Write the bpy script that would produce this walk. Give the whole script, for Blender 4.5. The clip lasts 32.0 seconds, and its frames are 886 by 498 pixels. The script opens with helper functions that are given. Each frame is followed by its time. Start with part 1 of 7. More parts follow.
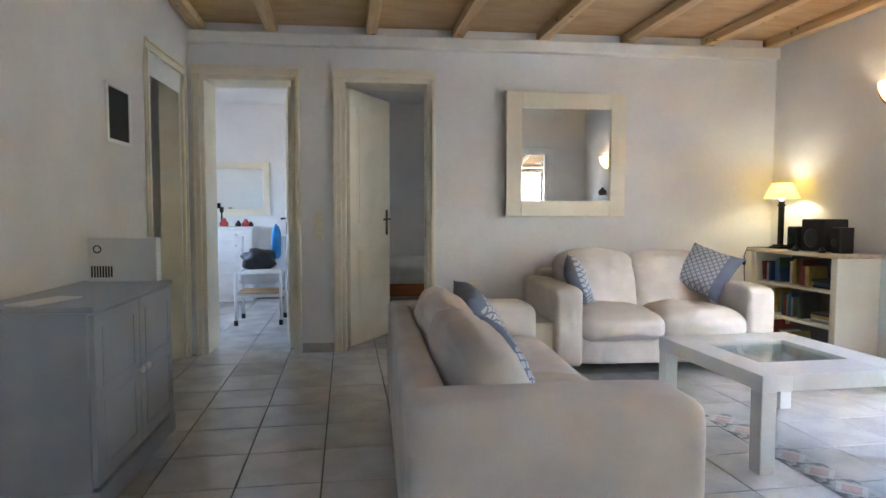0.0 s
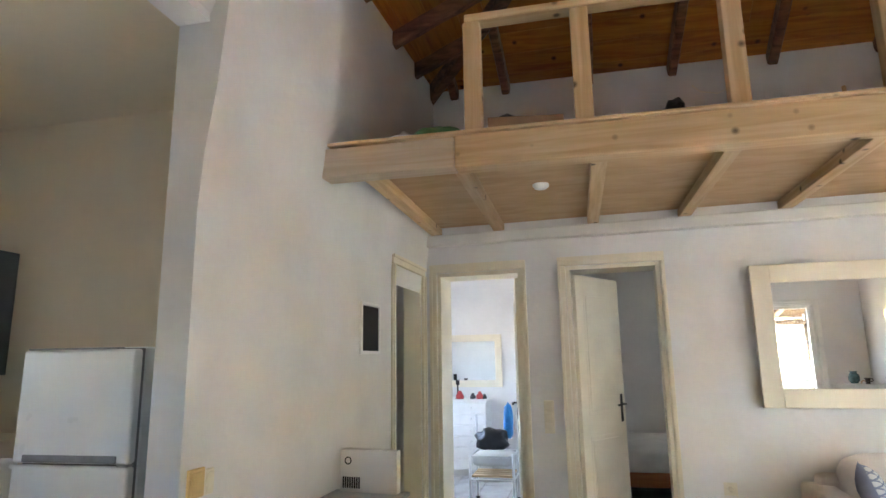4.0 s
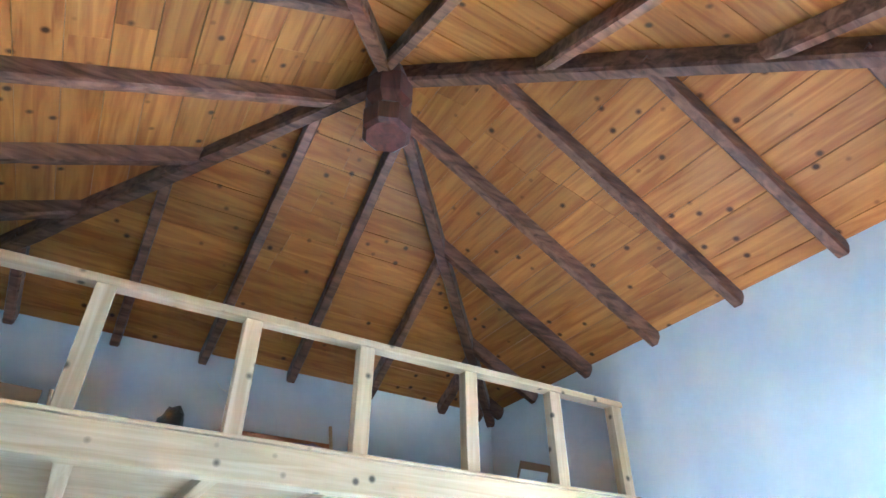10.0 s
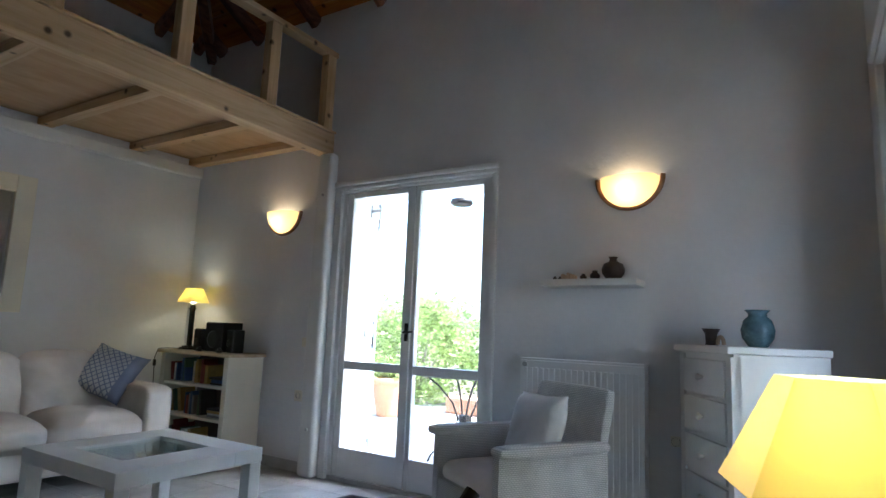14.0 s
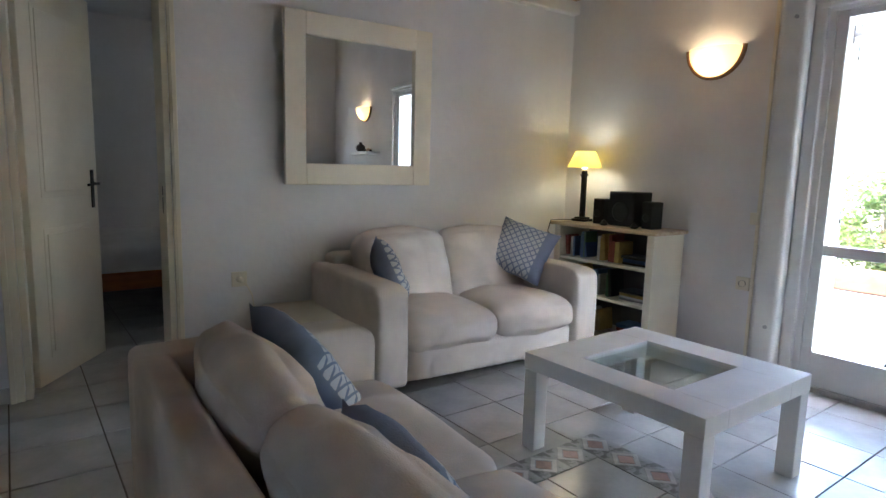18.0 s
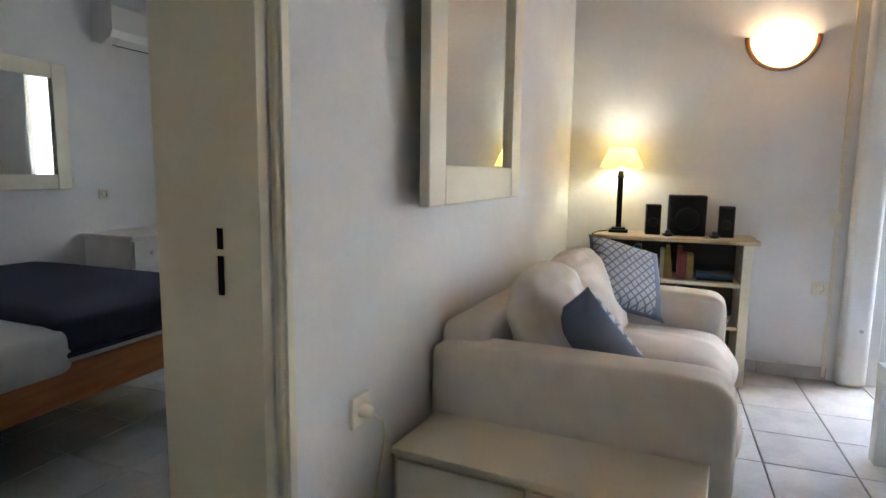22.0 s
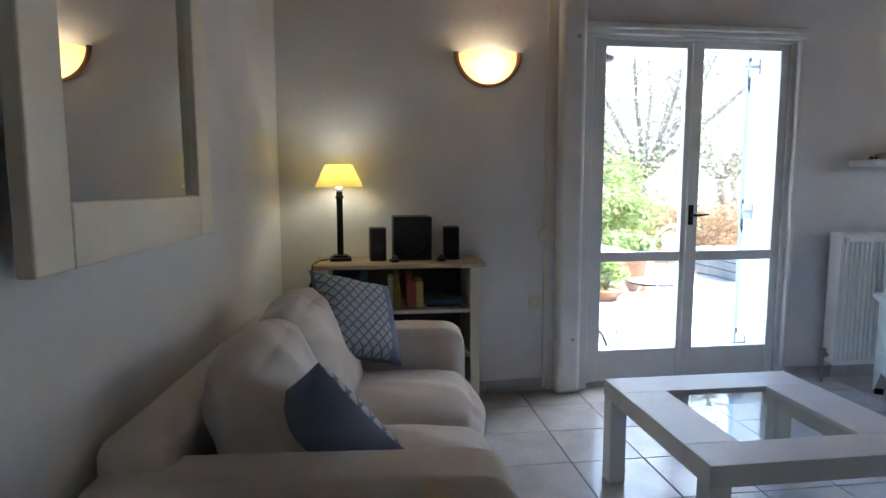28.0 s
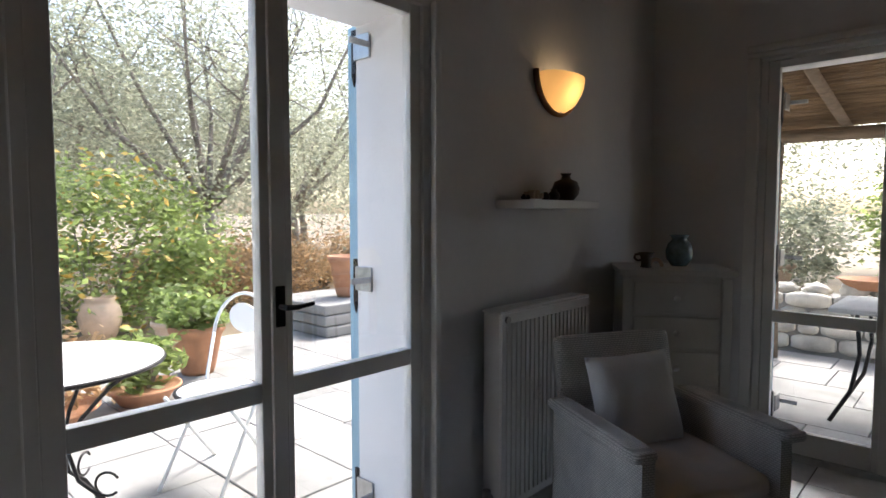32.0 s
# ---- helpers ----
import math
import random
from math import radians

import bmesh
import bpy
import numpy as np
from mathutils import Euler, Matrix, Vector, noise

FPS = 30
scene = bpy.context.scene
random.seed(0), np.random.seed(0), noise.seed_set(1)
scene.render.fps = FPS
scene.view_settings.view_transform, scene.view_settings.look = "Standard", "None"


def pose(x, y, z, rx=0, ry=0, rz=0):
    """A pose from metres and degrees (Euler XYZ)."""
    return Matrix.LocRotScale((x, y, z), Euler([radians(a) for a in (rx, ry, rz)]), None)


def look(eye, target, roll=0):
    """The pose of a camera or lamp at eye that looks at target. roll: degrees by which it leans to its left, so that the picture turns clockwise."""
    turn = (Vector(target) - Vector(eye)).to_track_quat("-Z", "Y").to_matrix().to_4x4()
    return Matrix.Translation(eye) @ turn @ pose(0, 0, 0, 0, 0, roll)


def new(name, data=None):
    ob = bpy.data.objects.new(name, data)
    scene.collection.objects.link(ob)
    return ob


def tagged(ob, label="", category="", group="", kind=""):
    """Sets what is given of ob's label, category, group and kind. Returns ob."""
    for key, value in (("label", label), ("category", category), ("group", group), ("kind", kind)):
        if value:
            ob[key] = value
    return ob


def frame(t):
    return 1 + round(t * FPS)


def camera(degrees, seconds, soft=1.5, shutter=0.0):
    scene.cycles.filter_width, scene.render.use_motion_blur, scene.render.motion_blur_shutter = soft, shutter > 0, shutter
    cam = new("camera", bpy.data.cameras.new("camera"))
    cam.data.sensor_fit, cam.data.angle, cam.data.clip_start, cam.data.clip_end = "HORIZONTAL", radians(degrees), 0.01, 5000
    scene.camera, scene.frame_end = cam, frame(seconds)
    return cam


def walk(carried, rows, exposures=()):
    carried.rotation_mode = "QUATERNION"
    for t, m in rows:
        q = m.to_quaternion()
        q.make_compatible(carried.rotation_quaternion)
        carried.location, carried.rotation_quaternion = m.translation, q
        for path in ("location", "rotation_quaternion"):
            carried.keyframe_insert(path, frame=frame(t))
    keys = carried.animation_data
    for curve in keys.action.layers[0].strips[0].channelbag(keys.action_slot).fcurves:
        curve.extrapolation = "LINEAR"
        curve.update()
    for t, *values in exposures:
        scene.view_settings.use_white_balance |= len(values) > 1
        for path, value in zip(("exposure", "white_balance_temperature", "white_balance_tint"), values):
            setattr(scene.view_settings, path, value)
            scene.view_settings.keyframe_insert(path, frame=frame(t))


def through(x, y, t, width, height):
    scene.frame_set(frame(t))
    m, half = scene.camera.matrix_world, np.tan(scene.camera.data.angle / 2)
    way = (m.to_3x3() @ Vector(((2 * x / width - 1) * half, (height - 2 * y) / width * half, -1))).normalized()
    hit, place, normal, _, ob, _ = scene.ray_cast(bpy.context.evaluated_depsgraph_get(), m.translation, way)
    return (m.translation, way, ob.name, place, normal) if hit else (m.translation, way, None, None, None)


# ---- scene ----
cam = camera(74.1, 32.0)
PATH = [
    (0, (0.272, 0.248, 1.074), (0.598, 2.218, 0.959), 0.2),
    (0.5, (0.272, 0.265, 1.058), (0.419, 2.256, 0.932), 0.3),
    (1, (0.259, 0.281, 1.064), (0.215, 2.276, 0.92), 0.4),
    (1.5, (0.281, 0.257, 1.08), (0.037, 2.235, 0.91), 0.5),
    (2, (0.222, 0.309, 1.017), (-0.169, 2.264, 0.86), 0.5),
    (2.5, (0.22, 0.293, 1.063), (-0.268, 2.225, 0.891), 0.6),
    (3, (0.249, 0.283, 1.193), (-0.265, 2.213, 1.105), 0.4),
    (3.5, (0.321, 0.236, 1.331), (-0.173, 2.167, 1.499), -0.1),
    (5.5, (0.242, 0.315, 1.546), (0.043, 2.177, 2.248), -2.7),
    (6, (0.251, 0.319, 1.653), (0.15, 2.137, 2.481), -2.7),
    (6.5, (0.259, 0.282, 1.737), (0.263, 2.053, 2.667), -2.6),
    (7, (0.269, 0.278, 1.822), (0.366, 2.011, 2.816), -2.4),
    (7.5, (0.283, 0.275, 1.891), (0.444, 1.981, 2.923), -2.2),
    (8, (0.313, 0.256, 1.905), (0.534, 1.918, 2.996), -2.0),
    (8.5, (0.357, 0.223, 1.885), (0.729, 1.831, 3.013), -1.6),
    (9, (0.413, 0.171, 1.866), (0.974, 1.717, 3.005), -1.0),
    (9.5, (0.463, 0.146, 1.85), (1.212, 1.614, 2.983), -0.6),
    (10, (0.515, 0.162, 1.719), (1.375, 1.57, 2.85), -0.2),
    (10.5, (0.53, 0.113, 1.587), (1.515, 1.438, 2.716), 0.5),
    (11, (0.557, 0.07, 1.44), (1.699, 1.282, 2.548), 1.2),
    (11.5, (0.578, 0.014, 1.338), (1.841, 1.151, 2.392), 1.9),
    (12, (0.554, -0.003, 1.239), (1.916, 1.094, 2.21), 2.1),
    (12.5, (0.513, -0.022, 1.169), (1.959, 1.084, 1.997), 2.2),
    (13, (0.516, -0.062, 1.112), (2.061, 1.046, 1.734), 2.4),
    (13.5, (0.491, -0.084, 1.047), (2.122, 0.991, 1.475), 2.3),
    (15.5, (0.625, 0.23, 1.083), (2.24, 1.408, 1.007), 1.3),
    (16, (0.595, 0.46, 1.108), (2.103, 1.761, 0.923), 1.4),
    (16.5, (0.538, 0.76, 1.122), (1.991, 2.117, 0.903), 1.4),
    (17, (0.516, 1.023, 1.127), (1.842, 2.5, 0.881), 1.4),
    (17.5, (0.455, 1.262, 1.174), (1.666, 2.831, 0.908), 1.4),
    (18, (0.23, 1.464, 1.182), (1.411, 3.055, 0.909), 1.5),
    (18.5, (0.051, 1.685, 1.198), (1.233, 3.273, 0.911), 1.5),
    (19, (-0.072, 2.129, 1.12), (1.172, 3.674, 0.865), 1.1),
    (19.5, (-0.094, 2.381, 1.142), (1.286, 3.806, 0.886), 1.0),
    (20, (-0.152, 2.654, 1.183), (1.51, 3.732, 0.911), 1.0),
    (20.5, (-0.084, 2.969, 1.184), (1.659, 3.91, 0.906), 1.0),
    (21, (-0.045, 3.315, 1.211), (1.732, 4.187, 0.929), 0.9),
    (21.5, (-0.12, 3.691, 1.222), (1.709, 4.449, 0.94), 1.0),
    (22, (-0.096, 4.06, 1.17), (1.764, 4.748, 0.91), 0.8),
    (22.5, (-0.085, 4.354, 1.166), (1.804, 4.963, 0.918), 0.4),
    (23, (-0.19, 4.502, 1.171), (1.773, 4.797, 0.923), 0.7),
    (23.5, (-0.28, 4.525, 1.248), (1.698, 4.437, 0.966), 0.5),
    (24, (-0.252, 4.455, 1.227), (1.727, 4.318, 0.968), -0.4),
    (24.5, (-0.219, 4.348, 1.258), (1.761, 4.239, 0.996), 0.1),
    (25, (-0.191, 4.298, 1.247), (1.793, 4.222, 1.006), 0.0),
    (25.5, (-0.192, 4.292, 1.247), (1.796, 4.258, 1.031), 0.1),
    (27.5, (0.226, 4.295, 1.241), (2.214, 4.279, 1.025), -0.0),
    (28, (0.462, 4.147, 1.223), (2.434, 3.896, 1.005), -0.1),
    (28.5, (0.746, 3.999, 1.239), (2.678, 3.527, 1.03), -0.1),
    (29, (0.962, 3.889, 1.252), (2.821, 3.177, 1.056), 0.0),
    (29.5, (1.125, 3.709, 1.228), (2.901, 2.807, 1.053), -0.1),
    (30, (1.288, 3.542, 1.186), (3.018, 2.553, 1.019), -0.2),
    (30.5, (1.475, 3.418, 1.189), (3.14, 2.324, 1.011), -0.0),
    (31, (1.71, 3.347, 1.244), (3.209, 2.035, 1.057), 0.1),
    (31.5, (2.0, 3.253, 1.29), (3.413, 1.848, 1.126), 0.2),
    (32, (2.267, 3.156, 1.311), (3.62, 1.688, 1.189), 0.0),
]
walk(cam, [(t, look(eye, target, roll)) for t, eye, target, roll in PATH],
     [(0, 5.4, 5720, 8), (1, 5.75, 5750, 8), (3.5, 5.95, 6100, 8), (6, 6.2, 5400, 6), (7, 6.4, 5200, 4), (8, 6.88, 4700, 0), (9, 7.22, 3950, -6), (10, 7.22, 3950, -7), (11, 7.07, 4000, -9), (12.5, 5.62, 4650, -8), (13.5, 4.4, 5200, 0),
      (15.5, 2.85, 5200, 8), (17, 3.2, 5450, 8), (18, 4.55, 5500, 8), (19, 5.15, 5450, 8), (20, 5.1, 5400, 8), (22, 5.5, 5500, 8), (23, 5.65, 5500, 8), (24, 4.7, 5400, 8), (25.5, 4.05, 5400, 8), (28, 4.0, 5250, 8), (29, 3.25, 5250, 8), (30, 2.75, 5450, 8), (32, 2.15, 6200, 10)])

# world, sun and the daylight in the openings
world = bpy.data.worlds.new("sky")
scene.world = world
world.use_nodes = True
_wn = world.node_tree.nodes
_sky = _wn.new("ShaderNodeTexSky")
_sky.sky_type = "NISHITA"
_sky.sun_disc = False
_sky.sun_elevation, _sky.sun_rotation = radians(50), radians(167)
_sky.dust_density, _sky.air_density = 4.0, 1.0
world.node_tree.links.new(_sky.outputs["Color"], _wn["Background"].inputs["Color"])
_wn["Background"].inputs["Strength"].default_value = 0.15
sun = new("sun", bpy.data.lights.new("sun", "SUN"))
sun.data.energy, sun.data.angle, sun.data.color = 1.9, radians(12), (1.0, 0.96, 0.9)
sun.matrix_world = look((0, 0, 20), (-2.2, 9.5, 8.5))


def window_light(name, eye, target, w, h, watts, colour=(0.93, 0.97, 1.0)):
    la = bpy.data.lights.new(name, "AREA")
    la.shape, la.size, la.size_y, la.energy, la.color = "RECTANGLE", w, h, watts, colour
    ob = new(name, la)
    ob.matrix_world = look(eye, target)
    return ob


# fill lamp in an assumed kitchen window that stays out of view
window_light("daylight_kitchen", (-3.25, 0.95, 1.65), (0, 1.2, 1.0), 0.43, 0.43, 0.022)
window_light("daylight_bed", (4.14, 6.4, 1.5), (2.0, 6.4, 1.3), 0.45, 1.15, 0.5)
# fill lamp in an assumed window of the first bedroom, also unseen
window_light("daylight_bedroom", (-2.45, 6.6, 1.52), (0, 6.62, 0.9), 0.78, 0.83, 0.22)
# ---- materials ----
def mat(name, base, rough=0.6, metal=0.0, var=0.12, scale=6.0, fine=80.0, bump=0.15, tint=None, spec=0.5, obj_var=0.0, island=0.0, crease=0.0):
    m = bpy.data.materials.new(name)
    m.use_nodes = True
    nt = m.node_tree
    b = nt.nodes["Principled BSDF"]
    b.inputs["Roughness"].default_value, b.inputs["Metallic"].default_value = rough, metal
    b.inputs["Specular IOR Level"].default_value = spec
    tc = nt.nodes.new("ShaderNodeTexCoord")
    n1, n2 = nt.nodes.new("ShaderNodeTexNoise"), nt.nodes.new("ShaderNodeTexNoise")
    n1.inputs["Scale"].default_value, n1.inputs["Detail"].default_value = scale, 5
    n2.inputs["Scale"].default_value, n2.inputs["Detail"].default_value = fine, 3
    for n in (n1, n2):
        nt.links.new(tc.outputs["Object"], n.inputs["Vector"])
    mix = nt.nodes.new("ShaderNodeMix")
    mix.data_type = "RGBA"
    dark = tint or [c * (1 - var * 2.2) for c in base]
    mix.inputs[6].default_value = (*dark, 1)
    mix.inputs[7].default_value = (*[min(1, c * (1 + var * 0.35)) for c in base], 1)
    ramp = nt.nodes.new("ShaderNodeMapRange")
    ramp.inputs["From Min"].default_value, ramp.inputs["From Max"].default_value = 0.28, 0.62
    nt.links.new(n1.outputs["Fac"], ramp.inputs["Value"])
    nt.links.new(ramp.outputs["Result"], mix.inputs[0])
    last = mix.outputs[2]
    hs = nt.nodes.new("ShaderNodeHueSaturation")
    add = nt.nodes.new("ShaderNodeMapRange")
    add.inputs["To Min"].default_value, add.inputs["To Max"].default_value = 1 - var * 0.6, 1 + var * 0.6
    nt.links.new(n2.outputs["Fac"], add.inputs["Value"])
    value = add.outputs["Result"]
    if obj_var or island:
        src = nt.nodes.new("ShaderNodeObjectInfo" if obj_var else "ShaderNodeNewGeometry")
        r = nt.nodes.new("ShaderNodeMapRange")
        k = obj_var or island
        r.inputs["To Min"].default_value, r.inputs["To Max"].default_value = 1 - k, 1 + k
        nt.links.new(src.outputs["Random" if obj_var else "Random Per Island"], r.inputs["Value"])
        mul = nt.nodes.new("ShaderNodeMath")
        mul.operation = "MULTIPLY"
        nt.links.new(value, mul.inputs[0])
        nt.links.new(r.outputs["Result"], mul.inputs[1])
        value = mul.outputs[0]
    nt.links.new(value, hs.inputs["Value"])
    nt.links.new(last, hs.inputs["Color"])
    nt.links.new(hs.outputs["Color"], b.inputs["Base Color"])
    if bump:
        bu = nt.nodes.new("ShaderNodeBump")
        bu.inputs["Strength"].default_value, bu.inputs["Distance"].default_value = bump, 0.004
        nt.links.new(n2.outputs["Fac"], bu.inputs["Height"])
        nt.links.new(bu.outputs["Normal"], b.inputs["Normal"])
        if crease:
            n3, b3, mp = nt.nodes.new("ShaderNodeTexNoise"), nt.nodes.new("ShaderNodeBump"), nt.nodes.new("ShaderNodeMapping")
            mp.inputs["Scale"].default_value, mp.inputs["Rotation"].default_value = (1.0, 0.45, 1.0), (0.4, 0.6, 0.5)
            n3.noise_type = "RIDGED_MULTIFRACTAL"
            n3.inputs["Scale"].default_value, n3.inputs["Detail"].default_value, n3.inputs["Distortion"].default_value = 4.2, 2.5, 1.1
            b3.inputs["Strength"].default_value, b3.inputs["Distance"].default_value = crease, 0.035
            nt.links.new(tc.outputs["Object"], mp.inputs["Vector"])
            nt.links.new(mp.outputs["Vector"], n3.inputs["Vector"])
            nt.links.new(n3.outputs["Fac"], b3.inputs["Height"])
            nt.links.new(b3.outputs["Normal"], bu.inputs["Normal"])
    rr = nt.nodes.new("ShaderNodeMapRange")
    rr.inputs["To Min"].default_value, rr.inputs["To Max"].default_value = max(0.02, rough - 0.08), min(1, rough + 0.08)
    nt.links.new(n1.outputs["Fac"], rr.inputs["Value"])
    nt.links.new(rr.outputs["Result"], b.inputs["Roughness"])
    return m


def wood(name, base, dark, rough=0.5, stretch=(1, 14, 14), scale=2.2, knots=0.0, island=0.0, obj_var=0.0, bump=0.2):
    m = bpy.data.materials.new(name)
    m.use_nodes = True
    nt = m.node_tree
    b = nt.nodes["Principled BSDF"]
    b.inputs["Roughness"].default_value = rough
    tc, mp = nt.nodes.new("ShaderNodeTexCoord"), nt.nodes.new("ShaderNodeMapping")
    mp.inputs["Scale"].default_value = stretch
    nt.links.new(tc.outputs["Object"], mp.inputs["Vector"])
    vec = mp.outputs["Vector"]
    if island:
        geo = nt.nodes.new("ShaderNodeNewGeometry")
        sh = nt.nodes.new("ShaderNodeVectorMath")
        sh.operation = "MULTIPLY_ADD"
        sh.inputs[1].default_value = (37, 37, 37)
        nt.links.new(geo.outputs["Random Per Island"], sh.inputs[0])
        nt.links.new(vec, sh.inputs[2])
        vec = sh.outputs[0]
    n = nt.nodes.new("ShaderNodeTexNoise")
    n.inputs["Scale"].default_value, n.inputs["Detail"].default_value, n.inputs["Distortion"].default_value = scale, 8, 0.8
    nt.links.new(vec, n.inputs["Vector"])
    ramp = nt.nodes.new("ShaderNodeValToRGB")
    ramp.color_ramp.elements[0].position, ramp.color_ramp.elements[0].color = 0.32, (*dark, 1)
    ramp.color_ramp.elements[1].position, ramp.color_ramp.elements[1].color = 0.66, (*base, 1)
    nt.links.new(n.outputs["Fac"], ramp.inputs["Fac"])
    out = ramp.outputs["Color"]
    if knots:
        v = nt.nodes.new("ShaderNodeTexVoronoi")
        v.inputs["Scale"].default_value = knots
        nt.links.new(tc.outputs["Object"], v.inputs["Vector"])
        kr = nt.nodes.new("ShaderNodeMapRange")
        kr.inputs["From Min"].default_value, kr.inputs["From Max"].default_value = 0.07, 0.17
        nt.links.new(v.outputs["Distance"], kr.inputs["Value"])
        km = nt.nodes.new("ShaderNodeMix")
        km.data_type = "RGBA"
        km.inputs[6].default_value = (*[c * 0.22 for c in dark], 1)
        nt.links.new(kr.outputs["Result"], km.inputs[0])
        nt.links.new(out, km.inputs[7])
        out = km.outputs[2]
    if island or obj_var:
        src = nt.nodes.new("ShaderNodeObjectInfo" if obj_var else "ShaderNodeNewGeometry")
        r, hs = nt.nodes.new("ShaderNodeMapRange"), nt.nodes.new("ShaderNodeHueSaturation")
        k = obj_var or island
        r.inputs["To Min"].default_value, r.inputs["To Max"].default_value = 1 - k, 1 + k
        nt.links.new(src.outputs["Random" if obj_var else "Random Per Island"], r.inputs["Value"])
        nt.links.new(r.outputs["Result"], hs.inputs["Value"])
        nt.links.new(out, hs.inputs["Color"])
        out = hs.outputs["Color"]
    nt.links.new(out, b.inputs["Base Color"])
    bu = nt.nodes.new("ShaderNodeBump")
    bu.inputs["Strength"].default_value, bu.inputs["Distance"].default_value = bump, 0.003
    nt.links.new(n.outputs["Fac"], bu.inputs["Height"])
    nt.links.new(bu.outputs["Normal"], b.inputs["Normal"])
    return m


def glow(name, colour, strength):
    m = bpy.data.materials.new(name)
    m.use_nodes = True
    b = m.node_tree.nodes["Principled BSDF"]
    b.inputs["Base Color"].default_value = (*colour, 1)
    b.inputs["Emission Color"].default_value = (*colour, 1)
    b.inputs["Emission Strength"].default_value = strength
    return m


def glassy(name, colour=(1, 1, 1), rough=0.0):
    m = bpy.data.materials.new(name)
    m.use_nodes = True
    nt = m.node_tree
    nt.nodes.remove(nt.nodes["Principled BSDF"])
    out = nt.nodes["Material Output"]
    tr, gl, mx, fr, pw = (nt.nodes.new("ShaderNode" + k) for k in ("BsdfTransparent", "BsdfGlossy", "MixShader", "LayerWeight", "MapRange"))
    tr.inputs["Color"].default_value = (*colour, 1)
    gl.inputs["Roughness"].default_value = rough
    fr.inputs["Blend"].default_value = 0.12
    pw.inputs["To Min"].default_value, pw.inputs["To Max"].default_value = 0.02, 0.75
    nt.links.new(fr.outputs["Facing"], pw.inputs["Value"])
    nt.links.new(pw.outputs[0], mx.inputs[0])
    nt.links.new(tr.outputs[0], mx.inputs[1])
    nt.links.new(gl.outputs[0], mx.inputs[2])
    nt.links.new(mx.outputs[0], out.inputs["Surface"])
    return m


def leafy(m):
    """Thin leaves let some of the light through."""
    nt = m.node_tree
    b = nt.nodes["Principled BSDF"]
    tl, mx = nt.nodes.new("ShaderNodeBsdfTranslucent"), nt.nodes.new("ShaderNodeMixShader")
    mx.inputs[0].default_value = 0.6
    nt.links.new(b.inputs["Base Color"].links[0].from_socket, tl.inputs["Color"])
    nt.links.new(b.outputs[0], mx.inputs[1])
    nt.links.new(tl.outputs[0], mx.inputs[2])
    nt.links.new(mx.outputs[0], nt.nodes["Material Output"].inputs["Surface"])
    return m


PLASTER = mat("white_plaster", (0.79, 0.78, 0.775), 0.85, var=0.05, scale=1.6, fine=26, bump=0.55)
KITCHEN_PLASTER = mat("cream_plaster", (0.78, 0.69, 0.55), 0.85, var=0.04, scale=1.3, fine=22, bump=0.3)
CREAM = mat("cream_paint", (0.80, 0.74, 0.60), 0.42, var=0.05, scale=3, fine=60, bump=0.08)
WHITE_PAINT = mat("white_gloss_paint", (0.78, 0.77, 0.74), 0.4, var=0.05, scale=4, fine=70, bump=0.08)
TILE = mat("grey_white_tile", (0.56, 0.555, 0.54), 0.2, var=0.085, scale=5, fine=40, bump=0.05, obj_var=0.06, spec=0.9)
GROUT = mat("dark_grout", (0.12, 0.105, 0.095), 0.9, var=0.2, scale=9)
SKIRT = mat("grey_tile_skirting", (0.5, 0.49, 0.47), 0.3, var=0.08, scale=9, obj_var=0.05)
BOARD = wood("roof_board", (0.46, 0.178, 0.030), (0.28, 0.084, 0.012), 0.48, (1.0, 13, 13), 1.6, knots=6.5, island=0.22)
BOARD_Y = wood("roof_board_across", (0.46, 0.178, 0.030), (0.28, 0.084, 0.012), 0.48, (13, 1.0, 13), 1.6, knots=6.5, island=0.22)
RAFTER = wood("dark_rafter", (0.27, 0.12, 0.065), (0.09, 0.036, 0.021), 0.48, (2, 9, 9), 2.2, obj_var=0.2, bump=0.5)
for _m in (BOARD, BOARD_Y, RAFTER):
    _m.node_tree.nodes["Principled BSDF"].inputs["Specular IOR Level"].default_value = 0.25
HUB = wood("red_stained_oak", (0.17, 0.055, 0.035), (0.07, 0.022, 0.016), 0.3, (6, 6, 1.5), 2.4, bump=0.6)
PINE = wood("pale_pine", (0.63, 0.45, 0.255), (0.50, 0.325, 0.155), 0.6, (0.8, 14, 14), 2.0, knots=7.0, obj_var=0.08)
PINE_Y = wood("pale_pine_across", (0.63, 0.45, 0.255), (0.50, 0.325, 0.155), 0.6, (14, 0.8, 14), 2.0, knots=7.0, obj_var=0.08)
PINE_Z = wood("pale_pine_upright", (0.63, 0.45, 0.255), (0.50, 0.325, 0.155), 0.6, (14, 14, 0.8), 2.0, knots=7.0, obj_var=0.08)
PINE_PALE = wood("whitewashed_pine", (0.66, 0.54, 0.40), (0.56, 0.43, 0.29), 0.65, (0.8, 14, 14), 2.0)
PLY = wood("plywood", (0.56, 0.37, 0.20), (0.46, 0.285, 0.135), 0.65, (2, 7, 7), 1.5)
FABRIC = mat("cream_canvas", (0.76, 0.70, 0.64), 0.95, var=0.09, scale=3.5, fine=260, bump=0.35, spec=0.15, crease=0.8)
BLUE_FABRIC = mat("blue_grey_cotton", (0.19, 0.245, 0.36), 0.95, var=0.08, scale=6, fine=240, bump=0.35, spec=0.1, crease=0.4)
